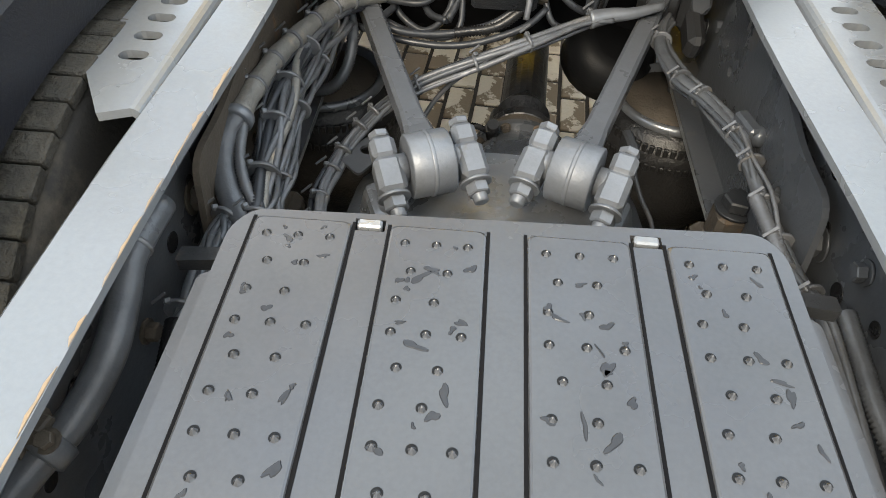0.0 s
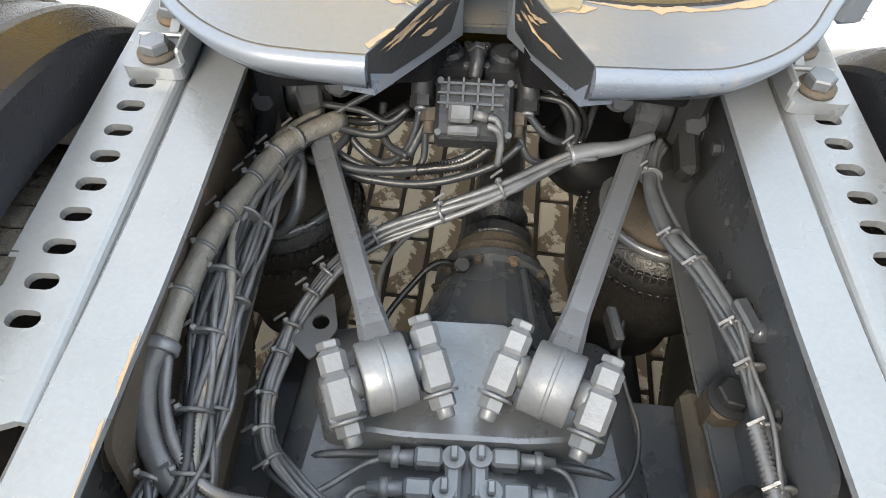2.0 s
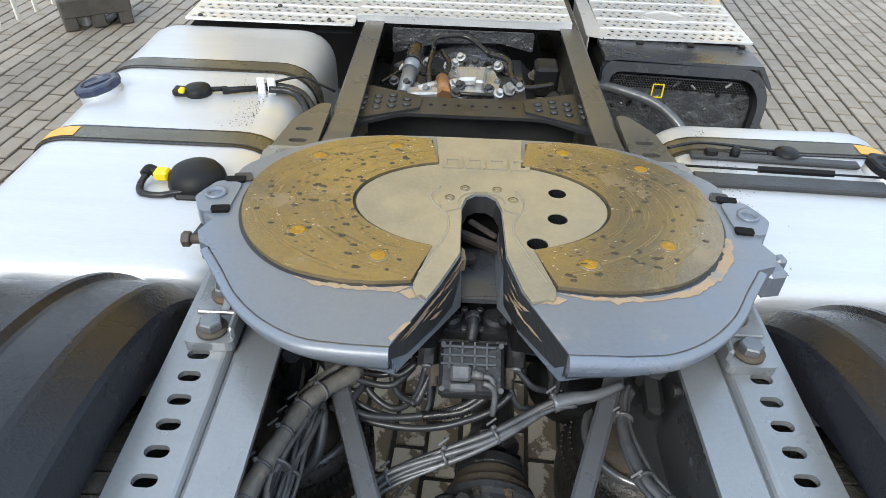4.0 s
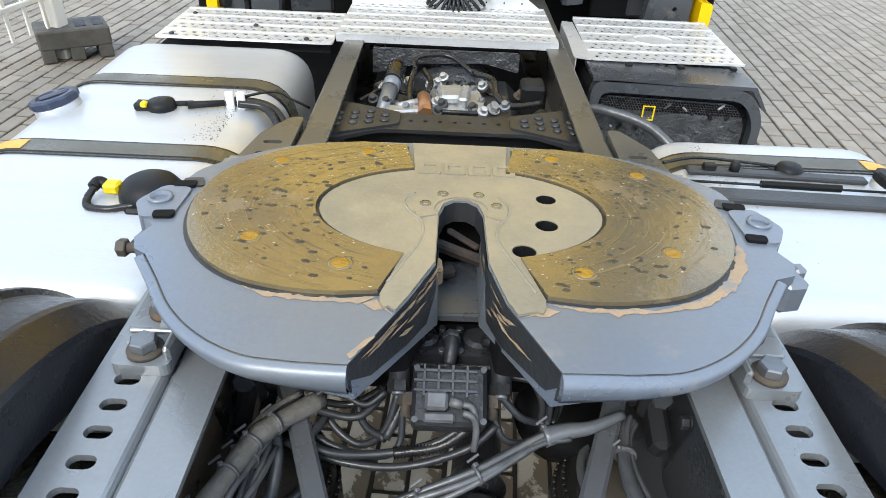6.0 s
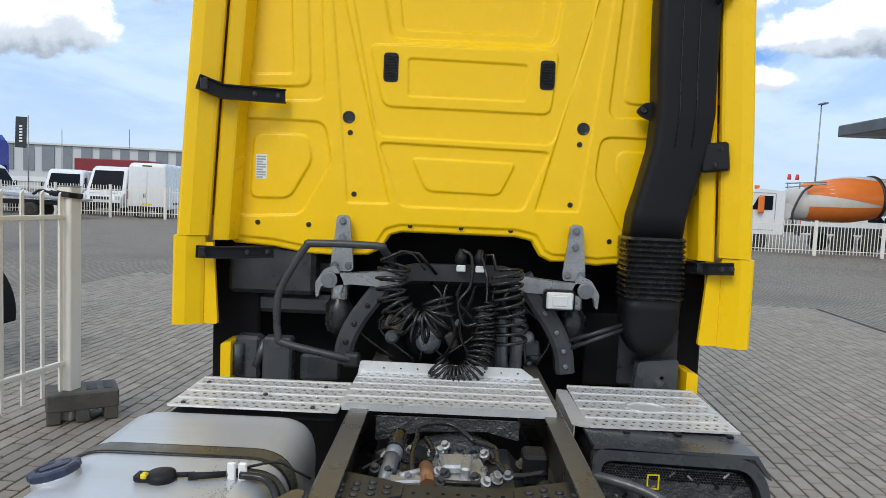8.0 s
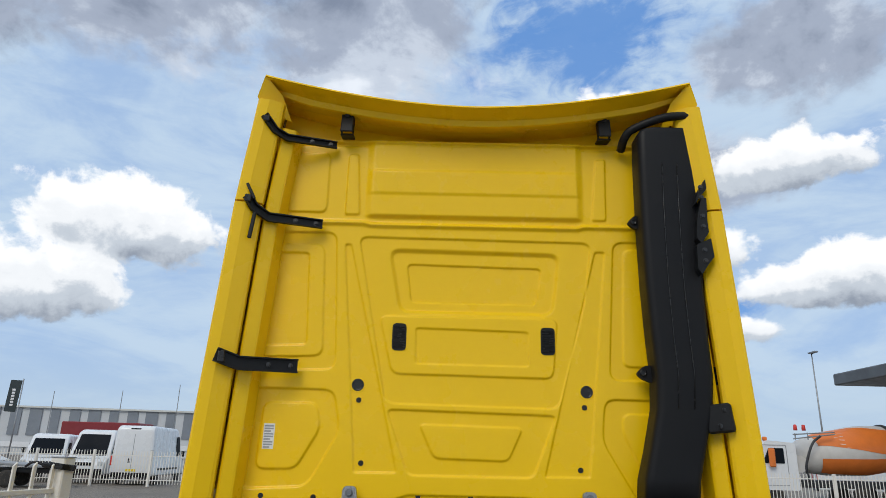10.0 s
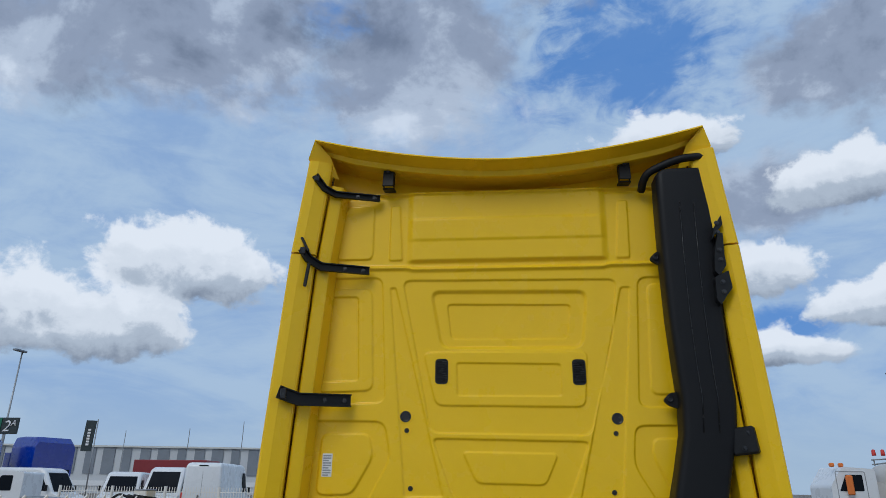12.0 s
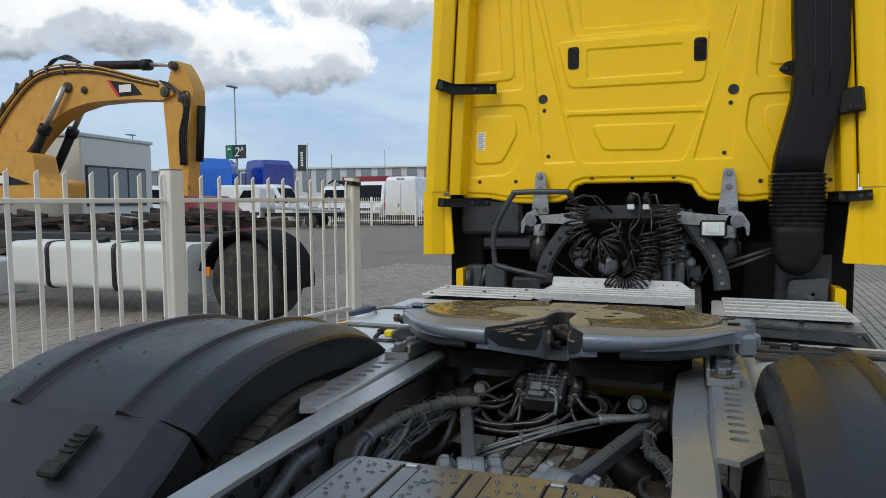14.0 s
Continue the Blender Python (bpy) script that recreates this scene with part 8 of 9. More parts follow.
lower = Shape().box((-0.80, 3.66, 0.93), (0.13, 0.08, 0.22), bev=0.01).box((-0.95, 3.72, 0.93), (0.12, 0.1, 0.2), bev=0.015).box((-0.62, 3.72, 0.90), (0.18, 0.1, 0.12), (0, 0, 8), 0.012)
lower.rod((-0.99, 3.66, 0.86), (-0.99, 3.66, 1.0), 0.03).rod((-0.9, 3.65, 0.90), (-0.86, 3.65, 1.02), 0.018)
part("valve_housing", lower, "axle_paint", truck, "slate-grey valve housing")
part("step_bumper", Shape().slab(rounded([(0.80, 0.83), (1.0, 0.83), (1.0, 1.02), (0.82, 1.0)], 0.02), 3.64, 3.70, [circle(0.93, 0.93, 0.01, 10)], m=XZ), "axle_paint", truck)
for s in (-1, 1):
    part("wheel_arch_edge", Shape().slab(rounded([(s * 1.025, 0.66), (s * 1.075, 0.66), (s * 1.075, 0.965), (s * 1.025, 0.975)] if s > 0 else [(-1.0, 0.72), (-1.045, 0.72), (-1.045, 1.01), (-1.0, 1.02)], 0.01), 3.60, 3.75, m=XZ), "yellow", truck, "yellow wheel-arch edge")
part("mud_flap", Shape().box((0.78, 3.78, 1.02), (0.36, 0.02, 0.34), bev=0.006), "shade_black", truck)

# cab suspension towers and arch
for s in (-1, 1):
    cx = -0.525 if s < 0 else 0.51
    ln = Shape().slab(rounded([(cx - 0.028, 1.60), (cx + 0.028, 1.60), (cx + 0.038, 1.50), (cx + 0.05, 1.39), (cx + 0.05, 1.35), (cx - 0.05, 1.35), (cx - 0.05, 1.39), (cx - 0.036, 1.50)], 0.02), 3.645, 3.665, m=XZ)
    latch = part("cab_latch", ln, "zinc", truck, "grey cast cab latch bracket")
    for x, z in ((cx, 1.572), (cx, 1.50), (cx - 0.03, 1.375), (cx + 0.03, 1.375)):
        part("latch_bolt", Shape().hexbolt((x, 3.645, z), (0, -1, 0), 0.013, 0.01), "cast_silver", latch)
    hook = Shape().slab(rounded([(cx - s * -0.02, 1.38), (cx + s * 0.07, 1.36), (cx + s * 0.108, 1.30), (cx + s * 0.104, 1.235), (cx + s * 0.092, 1.24), (cx + s * 0.084, 1.285), (cx + s * 0.03, 1.295), (cx + s * 0.02, 1.25), (cx + s * 0.0, 1.25), (cx - s * 0.02, 1.30)], 0.012), 3.60, 3.64, m=XZ)
    part("latch_hook", hook, "zinc", latch)
    part("latch_pin", Shape().lathe([(0.036, 0), (0.036, 0.008), (0.030, 0.010), (0.018, 0.010), (0.018, 0.018), (0.004, 0.018)], (cx + s * 0.045, 3.598, 1.315), (0, -1, 0), 24, False), "cast_silver", latch)
    arm = Shape()
    arm.rings([[(x, y, z) for y, z in ((3.60, z1 - h), (3.66, z1 - h), (3.66, z1 + h), (3.60, z1 + h))] for x, z1, h in ((cx + s * 0.04, 1.315, 0.028), (cx - s * 0.05, 1.322, 0.024), (cx - s * 0.16, 1.325, 0.032), (cx - s * 0.26, 1.335, 0.036))], smooth=False)
    part("latch_arm", arm, "zinc", latch)
    dm = Shape().lathe([(0.042, 1.24), (0.045, 1.235), (0.05, 1.21), (0.066, 1.19), (0.068, 1.10), (0.058, 1.07), (0.03, 1.05)], (cx + s * 0.01, 3.70, 0.0), seg=24)
    part("cab_damper", dm, "black_hose", truck, "black rubber cab air spring")
    part("damper_top", Shape().box((cx + s * 0.01, 3.68, 1.262), (0.07, 0.06, 0.09), bev=0.008), "bright", latch)
    pts = [(cx - s * 0.225, 3.66, 1.36), (cx - s * 0.17, 3.655, 1.27), (cx - s * 0.08, 3.65, 1.14), (cx - s * 0.035, 3.645, 1.04), (cx - s * 0.02, 3.64, 0.94)]
    cv = curve_points(pts, 6)
    rr = []
    for i, p in enumerate(cv):
        t = (cv[min(i + 1, len(cv) - 1)] - cv[max(0, i - 1)]).normalized()
        nn = Vector((t.z, 0, -t.x))
        w = 0.042
        rr.append([p + nn * w + Vector((0, -0.03, 0)), p + nn * w * 0.6 + Vector((0, -0.042, 0)), p - nn * w * 0.6 + Vector((0, -0.042, 0)), p - nn * w + Vector((0, -0.03, 0)), p - nn * w + Vector((0, 0.04, 0)), p + nn * w + Vector((0, 0.04, 0))])
    arch = part("suspension_arch", Shape().rings(rr, smooth=False), "arch_paint", truck, "dark cast cab-suspension arch leg")
    for i in (3, 9, 13, 18, 22):
        p = cv[i]
        part("arch_bolt", Shape().lathe([(0.012, 0), (0.012, 0.006), (0.007, 0.01)], p + Vector((0, -0.042, 0)), (0, -1, 0), 12), "cast_silver" if s > 0 else "black_hose", arch)
part("arch_bridge", Shape().rings([[(x, y, z) for y, z in ((3.62, z0), (3.70, z0), (3.70, z0 + 0.07), (3.62, z0 + 0.075))] for x, z0 in ((-0.30, 1.30), (-0.2, 1.325), (0.2, 1.33), (0.29, 1.305))], smooth=False), "dark_steel", truck, "dark bridge of the cab-suspension arch")
lamp = part("work_lamp", Shape().box((0.435, 3.56, 1.275), (0.135, 0.05, 0.09), bev=0.01), "black_plastic", truck, "rectangular work lamp on the arch")
part("lamp_lens", Shape().pad(rect(0.377, 1.238, 0.493, 1.312, 0.01), 0.165, 0.008, 0.006, m=OUT), "lens", lamp)
part("lamp_inner", Shape().pad(rect(0.40, 1.252, 0.468, 1.298, 0.008), 0.172, 0.006, 0.004, m=OUT), "lens", lamp)
strut = Shape()
for dz in (0.0, 0.035):
    strut.rod((0.50, 3.62, 1.05 + dz), (0.74, 3.60, 1.155 + dz * 0.6), 0.010, seg=10)
part("duct_strut", strut, "dark_steel", truck)
rail_pts = [(-0.445, 3.52, 0.98), (-0.52, 3.50, 1.0), (-0.735, 3.50, 1.045), (-0.765, 3.50, 1.08), (-0.77, 3.50, 1.24), (-0.72, 3.50, 1.36), (-0.655, 3.50, 1.465), (-0.62, 3.50, 1.48), (-0.36, 3.50, 1.48), (-0.325, 3.52, 1.46), (-0.27, 3.60, 1.36)]
hr_ = part("grab_rail", Shape().tube(rail_pts, 0.0165, 12, 8), "arch_paint", truck, "dark tubular grab rail behind the cab")
part("rail_clamp", Shape().box((-0.45, 3.53, 0.98), (0.07, 0.06, 0.06), bev=0.01), "dark_steel", hr_)
part("rail_stub", Shape().rod((-0.77, 3.50, 1.29), (-0.70, 3.50, 1.40), 0.012), "dark_steel", hr_)

# couplings and coiled hoses
for x in (0.005, 0.088):
    cp = part("hose_coupling", Shape().lathe([(0.022, 0), (0.022, 0.03), (0.026, 0.032), (0.026, 0.06), (0.016, 0.075), (0.012, 0.09)], (x, 3.60, 1.385), seg=16), "black_plastic", truck, "black air-hose coupling with silver clip")
    part("coupling_clip", Shape().box((x, 3.576, 1.392), (0.04, 0.012, 0.03), bev=0.004), "lens", cp)


def coil(axis_pts, r, turns, wire, squash=1.0, phase=0.0, lead=()):
    c = curve_points(axis_pts, 10)
    n = turns * 18
    out = [Vector(p) for p in lead]
    for i in range(n + 1):
        t = i / n * (len(c) - 1)
        k = min(int(t), len(c) - 2)
        p = c[k].lerp(c[k + 1], t - k)
        tan = (c[k + 1] - c[k]).normalized()
        side = Vector((0, 1, 0)).cross(tan).normalized()
        back = tan.cross(side)
        a = 2 * math.pi * i / 18 + phase
        wob = 1 + 0.1 * math.sin(i * 0.37)
        out.append(p + side * math.cos(a) * r * wob + back * math.sin(a) * r * squash)
    return Shape().sweep(out, wire, 7)


part("coiled_hose", coil([(-0.275, 3.50, 1.41), (-0.285, 3.50, 1.33), (-0.265, 3.49, 1.24), (-0.205, 3.47, 1.165), (-0.125, 3.46, 1.150), (-0.075, 3.47, 1.200), (-0.085, 3.49, 1.265)], 0.064, 14, 0.0072, 0.75, 0, [(-0.10, 3.6, 1.36), (-0.18, 3.56, 1.45), (-0.25, 3.52, 1.46)]), "black_hose", truck, "black coiled air hose hanging behind the cab")
part("coiled_hose", coil([(0.19, 3.50, 1.40), (0.205, 3.50, 1.31), (0.225, 3.50, 1.20), (0.235, 3.50, 1.08)], 0.066, 9, 0.0072, 0.75, 1.0, [(0.10, 3.58, 1.45), (0.14, 3.54, 1.46)]), "black_hose", truck, "black coiled air hose hanging behind the cab")
part("coiled_cable", coil([(0.10, 3.48, 1.26), (0.108, 3.46, 1.12), (0.090, 3.415, 1.02), (0.035, 3.39, 0.965), (-0.035, 3.39, 0.965), (-0.080, 3.41, 1.01)], 0.047, 20, 0.0062, 0.9, 2.0, [(0.09, 3.58, 1.46), (0.12, 3.54, 1.36)]), "black_hose", truck, "black coiled electric cable draped over the lip")
part("coiled_cable", coil([(0.14, 3.52, 1.26), (0.145, 3.51, 1.14), (0.13, 3.50, 1.03)], 0.030, 13, 0.005, 0.9, 0.5), "black_hose", truck, "black coiled electric cable")
rnd = random.Random(9)
for i in range(10):
    x = -0.36 + 0.075 * i + rnd.uniform(-0.02, 0.02)
    ln = Shape().tube([(x, 3.66, 1.36 - 0.05 * rnd.random()), (x + rnd.uniform(-0.06, 0.06), 3.64 + rnd.uniform(-0.02, 0.03), 1.24), (x + rnd.uniform(-0.09, 0.09), 3.64 + rnd.uniform(-0.02, 0.03), 1.10), (x + rnd.uniform(-0.12, 0.12), 3.64, 0.96)], rnd.choice((0.005, 0.007, 0.009)), 7, 5)
    part("air_line", ln, "black_hose", truck, "black air line behind the cab")
part("air_line", Shape().tube([(-0.15, 3.56, 1.38), (-0.21, 3.53, 1.45), (-0.28, 3.54, 1.43), (-0.26, 3.58, 1.36)], 0.005, 6), "black_hose", truck)
part("air_line", Shape().tube([(0.01, 3.59, 1.47), (0.05, 3.58, 1.44), (0.05, 3.57, 1.32), (0.0, 3.56, 1.24), (0.03, 3.55, 1.15), (0.09, 3.55, 1.16)], 0.008, 7), "black_hose", truck)
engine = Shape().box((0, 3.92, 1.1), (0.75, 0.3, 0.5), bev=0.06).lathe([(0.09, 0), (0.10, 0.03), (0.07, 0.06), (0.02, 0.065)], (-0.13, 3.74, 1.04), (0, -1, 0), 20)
part("engine_block", engine, "shade_black", truck)
clutter = random.Random(77)
for i in range(26):
    x, z, y = clutter.uniform(-0.36, 0.36), clutter.uniform(0.92, 1.22), clutter.uniform(3.66, 3.75)
    if i % 3 == 0:
        sh = Shape().box((x, y, z), (clutter.uniform(0.03, 0.09), 0.05, clutter.uniform(0.03, 0.08)), (0, clutter.uniform(-30, 30), 0), 0.008)
    elif i % 3 == 1:
        sh = Shape().lathe([(0.030, 0), (0.032, 0.012), (0.02, 0.022), (0.008, 0.022)], (x, y, z), (clutter.uniform(-0.3, 0.3), -1, 0.2), 14, False)
    else:
        sh = Shape().hexbolt((x, y, z), (0, -1, 0.1), 0.012, 0.012)
    part("engine_fitting", sh, clutter.choice(("dark_steel", "cast_silver", "dusty_pipe", "mud_steel", "axle_paint")), truck)
pp = Shape().tube([(0.20, 3.66, 1.16), (0.205, 3.63, 1.0), (0.21, 3.62, 0.90)], 0.028, 14).tube([(0.275, 3.66, 1.2), (0.27, 3.63, 1.05), (0.265, 3.62, 0.90)], 0.028, 14)
part("coolant_pipe", pp, "hose", truck, "grey coolant pipes")
part("gear_housing", Shape().lathe([(0.055, 0), (0.058, 0.02), (0.04, 0.035), (0.012, 0.04)], (-0.125, 3.68, 1.045), (0, -1, 0.2), 20).hexbolt((-0.11, 3.64, 1.07), (0, -1, 0), 0.012, 0.01).hexbolt((-0.14, 3.64, 1.02), (0, -1, 0), 0.012, 0.01), "cast_silver", truck)

# ---- the yard ----
ground = Shape()
ground.add([(-900, -900, -0.012), (900, -900, -0.012), (900, 900, -0.012), (-900, 900, -0.012)], [(0, 1, 2, 3)])
g = tagged(part("ground", ground, "yard"), "weathered grey-brown concrete paving of a wide yard", "ground", kind="structure")


def fence(points, n, label, z0=0.22, z1=1.62, rails=(0.42, 1.45), w=0.026, post=0.11, top=1.66):
    """Posts standing at the points, with a panel of n pointed bars and two rails between each pair."""
    f = thing("fence", label, "fence", (*points[0], 0), "yard fences")
    for p0, p1 in zip(points, points[1:]):
        a, b = Vector((*p0, 0)), Vector((*p1, 0))
        ang = math.degrees(math.atan2(b.y - a.y, b.x - a.x))
        for z in rails:
            part("fence_rail", Shape().box((*((a + b) / 2).xy, z), ((b - a).length, 0.03, 0.032), (0, 0, ang), 0.004), "fence", f)
        for i in range(n):
            q = a.lerp(b, (i + 0.5) / n)
            s = Shape().slab([(-w / 2, z0), (w / 2, z0), (w / 2, z1 - 0.012), (-w / 2, z1 + 0.012)], -0.006, 0.006, m=Matrix.Translation((q.x, q.y, 0)) @ Matrix.Rotation(radians(ang), 4, "Z") @ XZ)
            part("fence_bar", s, "fence", f)
    for p in points:
        ps_ = part("post", Shape().box((*p, top / 2), (post, post, top), (0, 0, 80), 0.008), "fence", f)
        part("post_cap", Shape().box((*p, top + 0.003), (post + 0.004, post + 0.004, 0.008), (0, 0, 80), 0.002), "steel_pole", ps_)
    return f


def fence_block(p, ang):
    f = thing("ballast_block", "dark weathered ballast block under the fence post", "ballast block", (*p, 0), "fence ballast blocks")
    m = Matrix.Translation((*p, 0)) @ Matrix.Rotation(radians(ang), 4, "Z")
    sh = Shape().box((0.08, 0, 0.155), (0.46, 0.30, 0.13), bev=0.012, m=m)
    for x in (-0.10, 0.08, 0.26):
        sh.box((x, 0, 0.055), (0.09, 0.29, 0.10), bev=0.008, m=m)
    part("block_body", sh, "block", f)
    # flat black patches painted for the shade in the block's pockets
    for x in (0.14, 0.25):
        part("block_socket", Shape().slab(rect(x - 0.035, -0.09, x + 0.035, 0.09, 0.015), 0.2205, 0.223, m=m), "black_plastic", f)


F = [(-2.72, 5.35), (-3.08, 3.40), (-3.44, 1.45), (-3.80, -0.50)]
fence(F, 12, "cream painted steel bar fence on ballast blocks")
clamp = thing("post_strap", "black webbing strap tied round the top of the fence post", "strap", (-2.72, 5.35, 1.60))
part("strap_loop", Shape().lathe([(0.083, 0), (0.086, 0.004), (0.086, 0.034), (0.083, 0.038)], (-2.72, 5.35, 1.585), (0.12, 0.05, 1), 10, False), "black_hose", clamp)
part("strap_knot", Shape().box((-2.79, 5.28, 1.61), (0.06, 0.03, 0.035), (0, 15, 30), 0.01).tube([(-2.80, 5.27, 1.61), (-2.86, 5.25, 1.63), (-2.92, 5.26, 1.60)], 0.009, 6), "black_hose", clamp)
for p in F:
    fence_block(p, 32 if p == F[0] else 0)
fence([(-22.6 + 2.75 * i, 34.0 + 0.05 * i) for i in range(6)], 20, "white steel bar fence before the parked vans", 0.12, 1.62, (0.3, 1.4), 0.03)
fence([(9.5 + 2.75 * i, 28.2 - 0.05 * i) for i in range(6)], 20, "white steel bar fence before the mixer truck", 0.08, 1.42, (0.22, 1.25), 0.03, 0.11, 1.45)


# ---- vehicles and buildings beyond ----
def wheel_at(parent, x, y, r=0.35, w=0.22, axis=(1, 0, 0), name="wheel"):
    t = part(name, Shape().lathe([(r * 0.6, -w / 2), (r * 0.95, -w / 2), (r, -w * 0.35), (r, w * 0.35), (r * 0.95, w / 2), (r * 0.6, w / 2)], (x, y, r), axis, 24), "tyre", parent)
    part("rim", Shape().lathe([(r * 0.6, -w * 0.48), (r * 0.55, -w * 0.2), (r * 0.2, -w * 0.3), (r * 0.2, w * 0.3), (r * 0.55, w * 0.2), (r * 0.6, w * 0.48)], (x, y, r), axis, 20), "steel_pole", t)


def van(x, y, yaw, label, h=2.55, l=5.4, w=1.98, paint="white_paint"):
    """Side profile along local y, nose towards -y."""
    f = thing("van", label, "van", (0, 0, 0), "parked vans")
    prof = rounded([(-l / 2, 0.42), (l / 2, 0.42), (l / 2, h - 0.15), (l / 2 - 0.2, h), (-l / 2 + 1.75, h), (-l / 2 + 1.45, h - 0.12), (-l / 2 + 0.75, 1.28), (-l / 2 + 0.12, 1.06), (-l / 2, 0.85)], 0.1)
    cz_ = h * 0.45
    rows = []
    for bx, k in ((-w / 2, 0.90), (-w / 2 + 0.025, 0.955), (-w / 2 + 0.09, 0.988), (-w / 2 + 0.22, 1.0), (w / 2 - 0.22, 1.0), (w / 2 - 0.09, 0.988), (w / 2 - 0.025, 0.955), (w / 2, 0.90)):
        rows.append([(bx if z < 1.2 else bx * (1 - 0.10 * (z - 1.2) / (h - 1.2)), y * (1 - (1 - k) * 0.35), cz_ + (z - cz_) * k) for y, z in prof])
    part("body", Shape().rings(rows), paint, f)
    top, foot = (-l / 2 + 1.34, h - 0.26), (-l / 2 + 0.80, 1.36)
    ws = Shape().rings([[(px * w, y + dy, z + dy * 0.6) for px, y, z in ((-0.36, *top), (0.36, *top), (0.40, *foot), (-0.40, *foot))] for dy in (-0.035, 0.03)], smooth=False)
    part("windscreen", ws, "window_dark", f)
    part("wiper", Shape().rod((-w * 0.3, foot[0] - 0.05, foot[1] + 0.02), (w * 0.1, foot[0] - 0.02, foot[1] + 0.10), 0.015, seg=6), "black_plastic", f)
    part("roof_bar", Shape().box((0, l / 2 - 0.05, h - 0.16), (0.5, 0.12, 0.07), bev=0.02), "black_plastic", f)
    part("rear_bumper", Shape().box((0, l / 2 + 0.02, 0.48), (w * 0.92, 0.10, 0.22), bev=0.03), "black_plastic", f)
    part("door_handle", Shape().box((0.12, l / 2 + 0.012, 1.15), (0.10, 0.03, 0.22), bev=0.01), "black_plastic", f)
    part("bonnet_seam", Shape().box((0, -l / 2 + 0.43, 1.185), (w * 0.72, 0.02, 0.012), (17, 0, 0)), "grey_ink", f)
    for s in (-1, 1):
        part("side_window", Shape().slab(rounded([(-l / 2 + 1.0, 1.36), (-l / 2 + 1.9, 1.36), (-l / 2 + 1.9, h - 0.45), (-l / 2 + 1.5, h - 0.45)], 0.04), s * (w / 2 - 0.055), s * (w / 2 - 0.018), m=YZ), "window_dark", f)
        part("headlight", Shape().box((s * w * 0.40, -l / 2 + 0.06, 0.95), (0.22, 0.14, 0.24), bev=0.03), "lens", f)
        part("tail_light", Shape().box((s * w * 0.47, l / 2, 1.15), (0.10, 0.03, 0.45), bev=0.01), "red_ink", f)
        part("door_mirror", Shape().box((s * (w / 2 + 0.12), -l / 2 + 1.05, 1.5), (0.18, 0.1, 0.3), bev=0.03), "black_plastic", f)
        part("sill_strip", Shape().box((s * (w / 2 + 0.006), 0.2, 0.75), (0.02, l * 0.6, 0.1), bev=0.005), "black_plastic", f)
    part("bumper", Shape().box((0, -l / 2 - 0.02, 0.55), (w * 0.96, 0.12, 0.3), bev=0.04), "black_plastic", f)
    part("grille", Shape().box((0, -l / 2 - 0.005, 0.93), (w * 0.5, 0.04, 0.16), bev=0.02), "black_plastic", f)
    part("number_plate", Shape().box((0, l / 2 + 0.01, 0.7), (0.5, 0.012, 0.11)), "yellow_clip", f)
    part("rear_seam", Shape().box((0, l / 2 + 0.004, 1.5), (0.02, 0.008, h - 1.0)), "grey_ink", f)
    for yy in (-l / 2 + 0.95, l / 2 - 1.1):
        for s in (-1, 1):
            wheel_at(f, s * (w / 2 - 0.13), yy)
    f.matrix_basis = pose(x, y, 0, 0, 0, yaw)
    return f


van(-16.1, 38.2, 186, "white panel van seen from behind with a high roof", 2.85, 5.9, 2.05)
van(-18.9, 38.7, 8, "white panel van facing the yard", 2.65, 5.9, 2.05)
van(-21.8, 38.9, 18, "white crew-cab van facing the yard", 2.4)
van(-25.4, 35.4, 87, "light grey long panel van parked sideways", 2.5, 6.0, paint="white_paint")
van(-30.0, 30.2, 60, "white panel van parked at an angle", 2.4)
van(24.0, 41.0, 70, "white panel van beside the mixer", 2.4)


def flatbed(x, y, yaw):
    f = thing("flatbed_truck", "small white flatbed recovery truck", "truck", (0, 0, 0))
    part("cab", Shape().slab(rounded([(-3.2, 0.55), (-1.5, 0.55), (-1.5, 2.2), (-2.5, 2.25), (-3.05, 1.35)], 0.1), -0.95, 0.95, m=YZ), "white_paint", f)
    for s in (-1, 1):
        part("side_window", Shape().slab(rounded([(-2.85, 1.4), (-1.95, 1.4), (-1.95, 2.05), (-2.45, 2.05)], 0.05), s * 0.952, s * 0.958, m=YZ), "window_dark", f)
    part("windscreen", Shape().slab(rect(-0.85, 1.42, 0.85, 2.1, 0.06), -0.02, 0.02, m=pose(0, -2.78, 0, 0, 0, 0) @ pose(0, 0, 1.4, -28) @ pose(0, 0, -1.4) @ XZ), "window_dark", f)
    bed = Shape().box((0, 1.0, 0.98), (2.0, 4.9, 0.1), (-3, 0, 0), 0.02)
    part("bed", bed, "steel_pole", f)
    part("chassis", Shape().box((0, 0.7, 0.7), (0.8, 4.6, 0.2), bev=0.02), "dark_steel", f)
    for yy in (-2.4, 1.4):
        for s in (-1, 1):
            wheel_at(f, s * 0.8, yy, 0.36)
    f.matrix_basis = pose(x, y, 0, 0, 0, yaw)


flatbed(-20.6, 31.4, -80)


